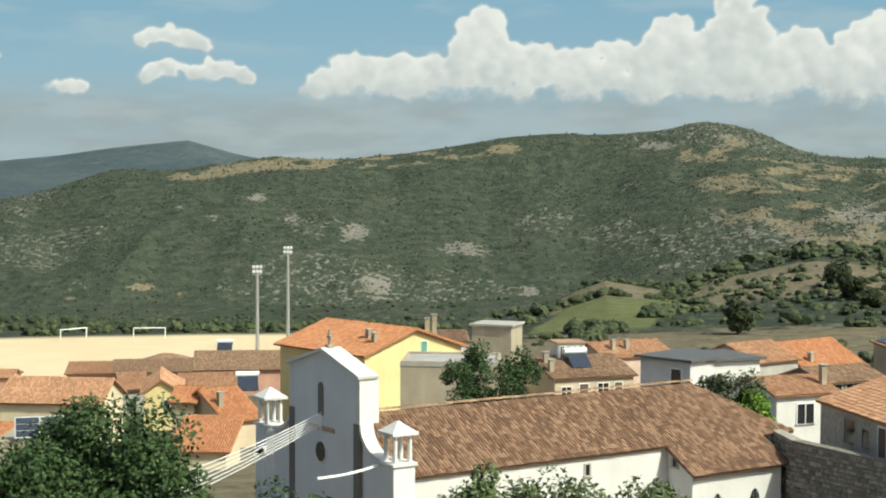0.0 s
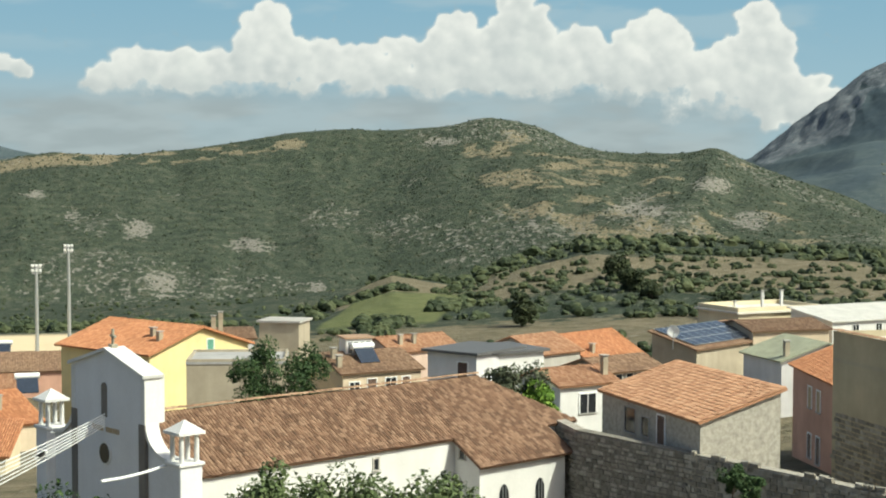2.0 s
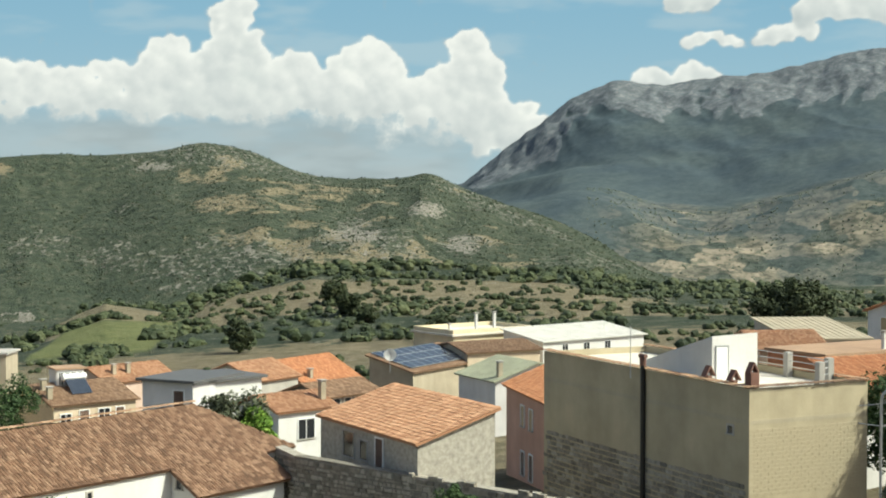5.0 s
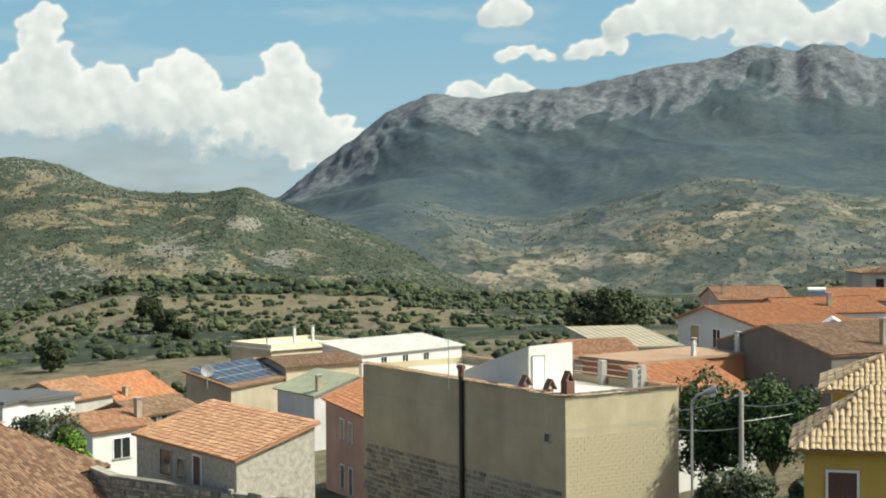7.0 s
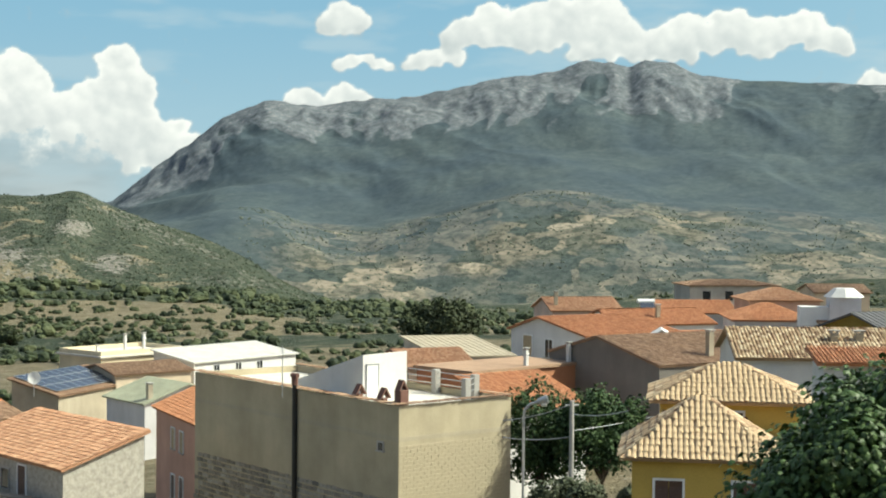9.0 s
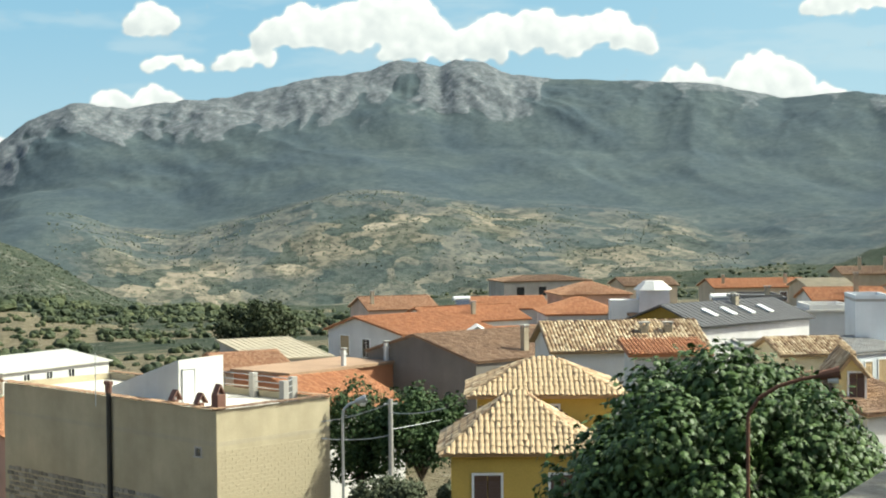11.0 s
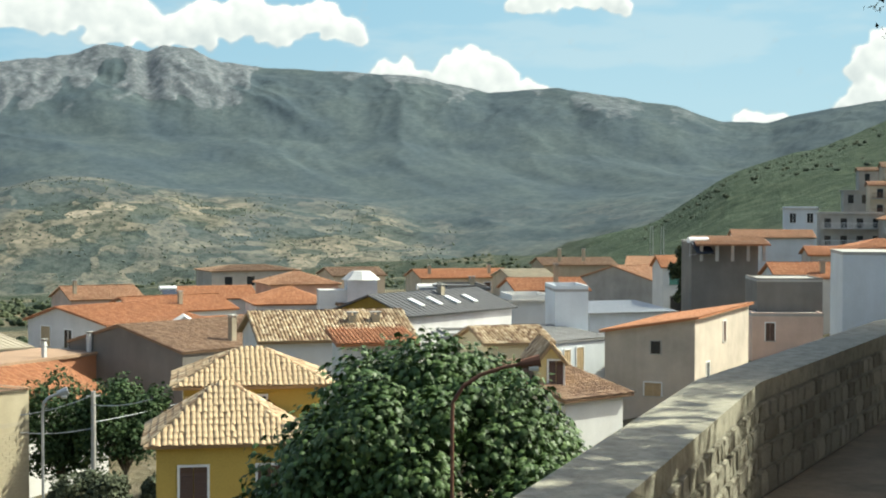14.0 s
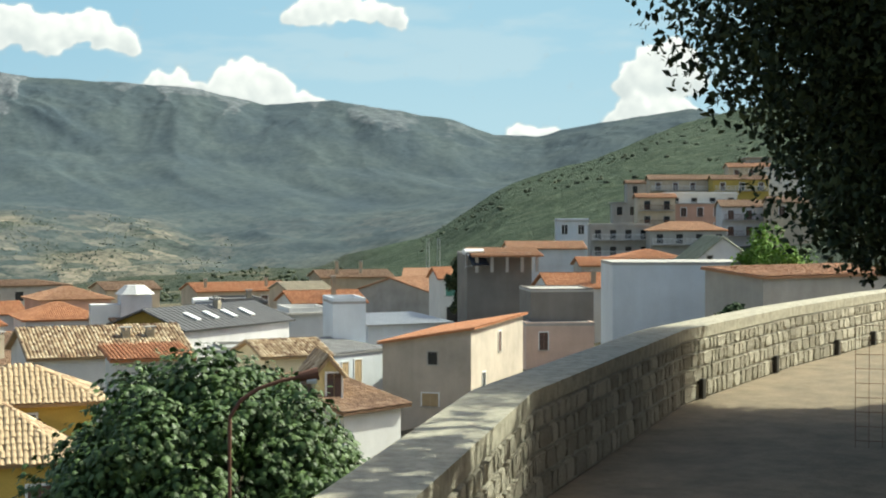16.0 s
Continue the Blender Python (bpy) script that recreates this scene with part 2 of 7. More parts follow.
# the hills: at a distance, (bearing, degrees above the eye's level)
FAR = [
    (540, [(-180, -5), (-25, -5.3), (-16, -5.5), (-3, -5.6), (2, -5.6), (3.2, -5.2), (6.1, -3.95), (8.6, -4.3), (9.9, -3.7), (11.6, -3.2), (13.7, -2.75),
           (18, -2.75), (23, -2.8), (27, -3.4), (31.5, -3.35), (34, -4), (40, -3.7), (48, -3.1), (54, -2.2), (57.5, -0.9), (60, 0.6), (66, 2.4), (75, 4), (180, 4)]),
    (1200, [(-180, -4.8), (-25, -4.9), (0, -5.1), (6, -4.4), (9, -3.9), (14, -3.2), (22, -3.1), (27, -3.6), (35, -3.7), (45, -2.9), (54, -2.1), (57.5, -0.8), (60, 0.8), (66, 2.9), (75, 4.4), (180, 4)]),
    (1600, [(-180, -1), (-25, -1.6), (-16.2, -1), (-14.2, -0.6), (-12.2, 0.1), (-9.5, 0.3), (-6.4, 0.75), (-1.8, 0.85), (1.4, 1.3), (4.5, 1.6), (9.7, 1.95),
            (11.4, 1.6), (12.8, 0.9), (14.8, 0.35), (17.1, 0.4), (18.2, 0.7), (19.5, 0.15), (22.2, -0.75), (24.4, -1.7), (26.4, -2.9), (30, -3.9), (36, -3.9),
            (44, -3.6), (50, -2.9), (54, -2.0), (57.3, -0.8), (58.8, 0), (60.3, 1.1), (62.4, 1.9), (64.7, 2.35), (66.5, 3.2), (68.4, 3.8), (70.6, 4.2), (180, 4)]),
    (2450, [(-180, -2), (-16, -2), (-9, -1), (9.7, 0), (18.2, -0.8), (22, -2.0), (26, -2.9), (30, -3.3), (36, -3.2), (44, -2.9), (50, -2.5), (57, -1.5), (62, 0.3), (70, 3), (180, 3)]),
    (2900, [(-180, -0.8), (14, -0.8), (20, -0.6), (22.2, -0.2), (24.3, 0.5), (25.6, 0.2), (27.2, -0.6), (28.9, -0.8), (30.6, -0.25), (33.6, 0.4), (35.7, 0.8),
            (37.7, 0.6), (39.8, 0), (44.5, -0.5), (49, -1.2), (54.6, -0.8), (60, 0.4), (70, 2.5), (180, 2)]),
    (3250, [(-180, -0.9), (20, -0.9), (24.3, 0.2), (27.4, -0.6), (31, 0.2), (35.7, 1.15), (40, 0.7), (44.5, 0.35), (54.6, 0.1), (62, 1), (180, 2)]),
    (3750, [(-180, -0.6), (19, -0.5), (22, 0.6), (25, 1.7), (37, 2.6), (43, 2.3), (54, 1.9), (60, 1.2), (68, 2), (180, 2)]),
    (4300, [(-180, 0.2), (-16.2, 0.4), (-14.2, 0.6), (-12.2, 0.9), (-9.5, 1.2), (-7.7, 0.7), (-5, 0.2), (5, -0.5), (17, -0.4), (19.4, 0.5), (20.9, 1.7), (22.2, 2.6),
            (23.4, 3.6), (24.9, 4.3), (26.8, 4.0), (28.5, 4.3), (30.6, 4.5), (33.6, 5.1), (35.9, 5.5), (36.9, 5.9), (37.9, 5.8), (38.5, 5.5), (39.1, 5.8), (40.1, 5.75),
            (41.3, 5.2), (45.2, 5.0), (48.3, 4.8), (51.1, 4.2), (53.7, 4.35), (55.2, 4.1), (58.1, 3.7), (59.7, 3.1), (61.5, 3.0), (62.4, 3.3), (67, 4.0), (69, 3.7), (180, 3)]),
    (4750, [(-180, -1), (20, -1), (30, 2.5), (50, 2.5), (68, 1.5), (180, 0)]),
]
ROWS = [(r, p, False) for r, p in NEAR] + [(r, p, True) for r, p in FAR]


def row_height(row, bearing):
    r, pts, angular = row
    ease = 0.0 if r < 1000 else 0.4 if r < 2000 else 1.3 if r < 4000 else 0.08
    bs, vs = [p[0] for p in pts], [p[1] for p in pts]
    v = sum(np.interp(bearing + ease * k, bs, vs) for k in (-1, -0.5, 0, 0.5, 1)) / 5 if ease else np.interp(bearing, bs, vs)
    return EYE + r * np.tan(np.radians(v)) if angular else v


def land(bearing, r):
    """Height of the ground at a bearing (degrees from +y, clockwise) and a distance."""
    bearing, r = np.asarray(bearing, float), np.asarray(r, float)
    z = row_height(ROWS[0], bearing) + 0 * r
    for lo, hi in zip(ROWS, ROWS[1:]):
        f = np.clip((np.log(np.maximum(r, 1)) - math.log(lo[0])) / (math.log(hi[0]) - math.log(lo[0])), 0, 1)
        z = np.where(r > lo[0], row_height(lo, bearing) * (1 - f) + row_height(hi, bearing) * f, z)
    x, y = r * np.sin(np.radians(bearing)), r * np.cos(np.radians(bearing))
    # gullies and spurs on the hills, crags on the mountain
    hill = smooth(420, 900, r) * (1 - smooth(1650, 1800, r))
    z = z + hill * (fbm(x / 210, y / 210, 5, 3) - 0.5) * 34 * (0.35 + 0.65 * smooth(500, 1200, r))
    gully = 1 - np.abs(2 * fbm(np.radians(bearing) * 1400 / 190 + 0.4 * fbm(x / 200, y / 200, 3, 13), r / 900, 4, 15) - 1)
    z = z + smooth(1150, 1260, r) * (1 - smooth(1480, 1590, r)) * (1 - smooth(54, 58, bearing)) * (gully - 0.75) * 34
    ridge = 1 - np.abs(2 * fbm(x / 330, y / 330, 5, 9) - 1)
    z = z + smooth(2300, 2600, r) * (1 - smooth(3100, 3400, r)) * (ridge - 0.72) * 34
    # spurs running down the mountain, ribs and crags below its crest
    across = np.radians(bearing) * 4000
    warp = (fbm(across / 600, r / 600, 3, 21) - 0.5) * 420
    below = 1 - 0.86 * smooth(4080, 4290, r)
    spur = 1 - np.abs(2 * fbm((across + warp + 0.55 * (r - 4000)) / 520, r / 1700, 4, 23) - 1)
    rib = 1 - np.abs(2 * fbm((across + warp * 0.7) / 120, r / 420, 4, 25, 0.6) - 1)
    massif = smooth(16, 19, bearing)
    z = z + smooth(3100, 3700, r) * below * massif * ((spur - 0.72) * 70 + (rib - 0.75) * 8)
    crag = smooth(3820, 4150, r) * (0.34 + 0.66 * below) * massif * (1 - 0.6 * smooth(41, 45, bearing))
    z = z + crag * ((fbm(across / 62, r / 70, 4, 31, 0.6) - 0.5) * 34 + (rib - 0.75) * 30)
    z = z + smooth(380, 470, r) * (1 - smooth(600, 900, r)) * (fbm(x / 40, y / 40, 4, 5) - 0.5) * 5
    return z


def ground_at(x, y):
    return float(land(math.degrees(math.atan2(x, y)), math.hypot(x, y)))


def ground_sheet():
    """One sheet from the foot of the terrace to the mountains; its cover is told by attributes."""
    fine = np.arange(-24, 76, 0.1)
    bearings = np.concatenate([fine, np.arange(78, 334, 5.0)])
    radii = np.concatenate([np.geomspace(9, 300, 50), np.geomspace(304, 1170, 80), np.linspace(1175, 1620, 85), np.linspace(1640, 2440, 14), np.linspace(2450, 3400, 70), np.linspace(3415, 4300, 90), np.linspace(4325, 4750, 6)])
    nb, nr = len(bearings), len(radii)
    B, R = np.meshgrid(bearings, radii)
    Bw = np.where(B > 180, B - 360, B)
    Zs = land(Bw, R)
    X, Y = R * np.sin(np.radians(B)), R * np.cos(np.radians(B))
    idx = np.arange(nb * nr).reshape(nr, nb)
    nxt = np.roll(idx, -1, axis=1)
    quads = np.stack([idx[:-1], idx[1:], nxt[1:], nxt[:-1]], -1).reshape(-1, 4)
    me = bpy.data.meshes.new("ground")
    me.from_pydata(np.stack([X, Y, Zs], -1).reshape(-1, 3).tolist(), [], quads.tolist())
    me.shade_smooth()
    # land cover: dry grass, bare rock, sown field, limestone
    up = np.degrees(np.arctan2(Zs - EYE, R))
    hill = smooth(1080, 1170, R) * (1 - smooth(1700, 1900, R))

    def patch(spots):
        """Patches of one cover on the hill: (bearing, degrees above eye level, half width, half height)."""
        res = np.zeros(R.shape)
        for pb, pe, wb, we in spots:
            res = np.maximum(res, np.exp(-((Bw - pb) / wb) ** 2 - ((up - pe) / we) ** 2))
        return res * hill

    slope_dry = fbm(X / 160, Y / 160, 5, 41)
    small = fbm(X / 26, Y / 26, 4, 43)
    sunny = smooth(7.5, 11, Bw + 0.9 * (up + 1)) * (1 - smooth(22, 26, Bw))
    dry = 0.47 * smooth(0.44, 0.62, 0.55 * slope_dry + 0.45 * small) * hill * (0.35 + 0.85 * sunny)
    brow = row_height((1600, FAR[2][1], True), Bw)
    brow = np.degrees(np.arctan2(brow - EYE, 1600)) - up
    strip = np.exp(-((brow - 0.42) / 0.34) ** 2) * smooth(-12, -9, Bw) * (1 - smooth(2.4, 3.6, Bw)) * hill
    dry = np.maximum(dry, 0.72 * strip * smooth(0.30, 0.46, fbm(Bw * 1.3, up * 5, 4, 47)))
    dry = np.maximum(dry, 0.64 * patch([(11.9, -0.62, 1.5, 0.09), (13.6, -0.5, 0.6, 0.09), (9.0, -1.6, 0.22, 0.12), (13.9, -2.15, 0.7, 0.10), (15.6, -2.4, 1.0, 0.07), (12.4, 0.15, 1.5, 0.28), (-11.2, -4.2, 0.9, 0.25), (-13.8, -4.6, 0.4, 0.15), (-9.7, -4.5, 0.5, 0.12), (13.4, -2.9, 0.3, 0.14)]))
    mid = smooth(300, 420, R) * (1 - smooth(480, 580, R)) * smooth(2, 5, Bw) * (1 - smooth(58, 62, Bw))
    dry = np.maximum(dry, mid * (0.42 + 0.36 * smooth(0.42, 0.55, fbm(X / 55, Y / 55, 4, 57))))
    dry = np.maximum(dry, 0.50 * smooth(520, 600, R) * (1 - smooth(1100, 1300, R)) * (0.85 + 0.15 * smooth(3, 6, Bw)) * (1 - smooth(50, 56, Bw)) * smooth(0.40, 0.54, small))
    dry = np.maximum(dry, 0.7 * (1 - smooth(300, 420, R))) * (1 - smooth(57, 60, Bw) * smooth(150, 220, R))
    # granite outcrops
    crags = patch([(-2.5, -4.2, 1.3, 0.95), (-1.6, -5.2, 0.8, 0.5), (-5.6, -1.9, 0.7, 0.85), (-3.3, -2.2, 1.0, 0.7), (-9.8, -1.25, 0.45, 0.4), (-8.6, -1.7, 0.4, 0.35), (-1.9, -1.0, 0.9, 0.3),
                   (3.3, -4.4, 0.6, 0.45), (-7.0, -0.9, 0.8, 0.3), (7.8, 1.1, 1.7, 0.35), (11.4, -2.0, 1.0, 0.6), (15.4, -1.4, 2.4, 0.9), (18.0, -0.6, 1.4, 0.7), (19.5, -1.8, 1.8, 0.7), (3.5, -1.6, 2.6, 0.4), (1.0, -2.8, 2.0, 0.5)])
    rock = np.maximum(0.44 * smooth(0.44, 0.64, fbm(X / 110, Y / 110, 4, 61)) * hill, crags * (0.46 + 0.15 * smooth(0.36, 0.6, fbm(X / 42, Y / 42, 3, 67))))
    # small fields, groves and farms of the valley
    basin = smooth(2000, 2400, R) * (1 - smooth(2950, 3300, R + 500 * (fbm(X / 300, Y / 300, 3, 69) - 0.5))) * smooth(23.5, 27.5, Bw) * (1 - 0.8 * smooth(44, 52, Bw + 6 * (fbm(X / 260, Y / 260, 3, 73) - 0.5)))
    basin = basin * (0.45 + 0.55 * smooth(0.38, 0.52, fbm(X / 170, Y / 170, 4, 55)))
    # the sown field and the stubble strip above it
    u, v = Bw - 5.9 - (R - 400) * 0.013, R
    field = smooth(0, 0.25, u + 2.2) * (1 - smooth(0, 0.25, u - 2.3)) * smooth(348, 360, v) * (1 - smooth(455, 468, v))
    stub = smooth(0, 0.3, u + 2.6) * (1 - smooth(0, 0.3, u - 0.8)) * smooth(480, 490, v) * (1 - smooth(528, 540, v))
    dry = np.clip(np.maximum(dry, stub) * (1 - field), 0, 1)
    # the football pitch and the earth round it
    pitch = smooth(238, 244, R) * (1 - smooth(368, 374, R)) * (1 - smooth(-4.6, -4.0, Bw)) * smooth(-28, -26, Bw)
    crest = row_height((4300, FAR[-2][1], True), Bw)
    part_up = Zs / np.maximum(crest, 60)
    edge = np.interp(Bw, [20, 22, 24, 28, 31, 35, 40, 42, 46, 55, 60], [0.35, 0.5, 0.66, 0.70, 0.72, 0.70, 0.70, 0.84, 0.90, 0.90, 0.95])
    amount = np.interp(Bw, [19, 21, 41, 44, 55, 62], [0.4, 1, 1, 0.62, 0.55, 0.4])
    across = np.radians(Bw) * 4000
    ribs = 1 - np.abs(2 * fbm((across + (fbm(across / 600, R / 600, 3, 21) - 0.5) * 294) / 120, R / 420, 4, 25, 0.6) - 1)
    lime = smooth(-0.14, 0.16, part_up - edge + 0.60 * (fbm(across / 170, Zs / 150, 5, 71, 0.65) - 0.5) + 0.60 * (ribs - 0.75)) * amount * smooth(3550, 3850, R)
    # far: share of the hazy colour, growing with distance
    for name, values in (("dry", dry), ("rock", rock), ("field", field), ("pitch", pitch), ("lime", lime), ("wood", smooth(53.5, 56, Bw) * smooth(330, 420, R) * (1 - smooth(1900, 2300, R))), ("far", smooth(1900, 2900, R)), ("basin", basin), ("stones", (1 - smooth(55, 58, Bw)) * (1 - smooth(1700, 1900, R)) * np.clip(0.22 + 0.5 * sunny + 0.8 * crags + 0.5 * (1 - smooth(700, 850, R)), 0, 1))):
        me.attributes.new(name, "FLOAT", "POINT").data.foreach_set("value", np.ascontiguousarray(values, dtype=np.float32).ravel())
    return me


def ground_material():
    m, nt, b = nodes_of("hillside_cover")

    def mask(name):
        a = nt.nodes.new("ShaderNodeAttribute")
        a.attribute_name = name
        return a.outputs["Fac"]

    def broken(name, scale, lo, hi, amount=0.7, stretch=None):
        """A mask with a ragged edge."""
        n = grain(nt, scale, 7, 0.7, stretch)
        k = add(nt, "ShaderNodeMath")
        k.operation = "MULTIPLY_ADD"
        nt.links.new(n, k.inputs[0])
        k.inputs[1].default_value = amount
        nt.links.new(mask(name), k.inputs[2])
        return ramp(nt, k.outputs[0], (lo, (0, 0, 0)), (hi, (1, 1, 1)))

    scrub = ramp(nt, grain(nt, 0.10, 8, 0.74), (0.34, (0.032, 0.045, 0.033)), (0.5, (0.055, 0.070, 0.048)), (0.68, (0.105, 0.110, 0.078)))
    # far woods: the bluish haze of distance is put into this base colour
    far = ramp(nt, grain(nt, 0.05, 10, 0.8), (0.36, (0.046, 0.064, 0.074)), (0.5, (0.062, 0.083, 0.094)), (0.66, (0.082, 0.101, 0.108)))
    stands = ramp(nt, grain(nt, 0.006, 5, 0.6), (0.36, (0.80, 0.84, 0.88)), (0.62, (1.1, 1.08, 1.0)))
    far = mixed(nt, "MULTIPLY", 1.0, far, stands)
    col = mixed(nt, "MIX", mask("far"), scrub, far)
    # fields of the valley: cells of straw, stubble, olive groves and scrub
    coord = nt.nodes.new("ShaderNodeTexCoord")
    bend = add(nt, "ShaderNodeTexNoise", Scale=0.012, Detail=4.0)
    nt.links.new(coord.outputs["Object"], bend.inputs["Vector"])
    moved = nt.nodes.new("ShaderNodeVectorMath")
    moved.operation = "MULTIPLY_ADD"
    nt.links.new(bend.outputs["Color"], moved.inputs[0])
    moved.inputs[1].default_value = (70, 70, 70)
    nt.links.new(coord.outputs["Object"], moved.inputs[2])
    cells = add(nt, "ShaderNodeTexVoronoi", Scale=0.021)
    nt.links.new(moved.outputs[0], cells.inputs["Vector"])
    lot = nt.nodes.new("ShaderNodeSeparateColor")
    nt.links.new(cells.outputs["Color"], lot.inputs[0])
    fields = ramp(nt, lot.outputs[0], (0.0, (0.062, 0.078, 0.070)), (0.32, (0.095, 0.104, 0.084)), (0.5, (0.165, 0.150, 0.115)), (0.8, (0.225, 0.195, 0.148)), (1.0, (0.31, 0.265, 0.20)))
    groves = ramp(nt, grain(nt, 0.05, 7, 0.78), (0.44, (0.32, 0.40, 0.40)), (0.54, (1.0, 1.0, 1.0)))
    fields = mixed(nt, "MULTIPLY", 0.9, fields, groves)
    col = mixed(nt, "MIX", mask("basin"), col, fields)
    straw = ramp(nt, grain(nt, 0.25, 7, 0.7), (0.3, (0.13, 0.118, 0.07)), (0.52, (0.205, 0.175, 0.115)), (0.75, (0.30, 0.26, 0.18)))
    col = mixed(nt, "MIX", broken("dry", 0.16, 0.90, 1.14, 0.9), col, straw)
    granite = ramp(nt, grain(nt, 0.4, 6, 0.7), (0.3, (0.13, 0.125, 0.105)), (0.7, (0.29, 0.275, 0.235)))
    col = mixed(nt, "MIX", broken("rock", 0.19, 0.98, 1.14, 0.98), col, granite)
    lime = ramp(nt, grain(nt, 0.05, 10, 0.8, (1.0, 1.0, 0.30)), (0.36, (0.074, 0.094, 0.106)), (0.52, (0.136, 0.150, 0.160)), (0.68, (0.255, 0.265, 0.270)))
    col = mixed(nt, "MIX", broken("lime", 0.022, 0.80, 1.06, 0.75, (1.0, 1.0, 0.45)), col, lime)
    speck = ramp(nt, grain(nt, 0.28, 5, 0.75), (0.60, (0, 0, 0)), (0.68, (1, 1, 1)))
    part_of = mixed(nt, "MULTIPLY", 1.0, speck, mask("stones"))
    pale = ramp(nt, grain(nt, 0.03, 4), (0.4, (0.26, 0.235, 0.16)), (0.6, (0.34, 0.32, 0.27)))
    col = mixed(nt, "MIX", part_of, col, pale)
    wood = ramp(nt, grain(nt, 0.16, 8, 0.75), (0.36, (0.030, 0.047, 0.030)), (0.5, (0.056, 0.080, 0.050)), (0.66, (0.095, 0.118, 0.074)))
    col = mixed(nt, "MIX", mask("wood"), col, wood)
    grass = ramp(nt, grain(nt, 0.2, 6, 0.6), (0.3, (0.125, 0.145, 0.060)), (0.7, (0.19, 0.20, 0.09)))
    col = mixed(nt, "MIX", mask("field"), col, grass)
    earth = ramp(nt, grain(nt, 0.06, 6, 0.6), (0.3, (0.55, 0.44, 0.285)), (0.7, (0.64, 0.52, 0.34)))
    col = mixed(nt, "MIX", mask("pitch"), col, earth)
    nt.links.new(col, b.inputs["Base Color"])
    b.inputs["Roughness"].default_value = 0.95
    b.inputs["Specular IOR Level"].default_value = 0.1
    bump = add(nt, "ShaderNodeBump", Distance=9.0)
    nt.links.new(grain(nt, 0.07, 9, 0.72), bump.inputs["Height"])
    flat = ramp(nt, mask("pitch"), (0.0, (0.75, 0.75, 0.75)), (0.6, (0.01, 0.01, 0.01)))
    calm = ramp(nt, mask("far"), (0.0, (1, 1, 1)), (1.0, (0.32, 0.32, 0.32)))
    nt.links.new(mixed(nt, "ADD", mask("lime"), mixed(nt, "MULTIPLY", 1.0, flat, calm), (0.45, 0.45, 0.45)), bump.inputs["Strength"])
    nt.links.new(bump.outputs[0], b.inputs["Normal"])
    return m


GROUND = ground_material()
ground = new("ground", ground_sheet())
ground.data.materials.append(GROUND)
tagged(ground, "scrub-covered hills, dry fields and grey limestone mountain", "ground", kind="structure")


SKY_LEVEL = 0.75


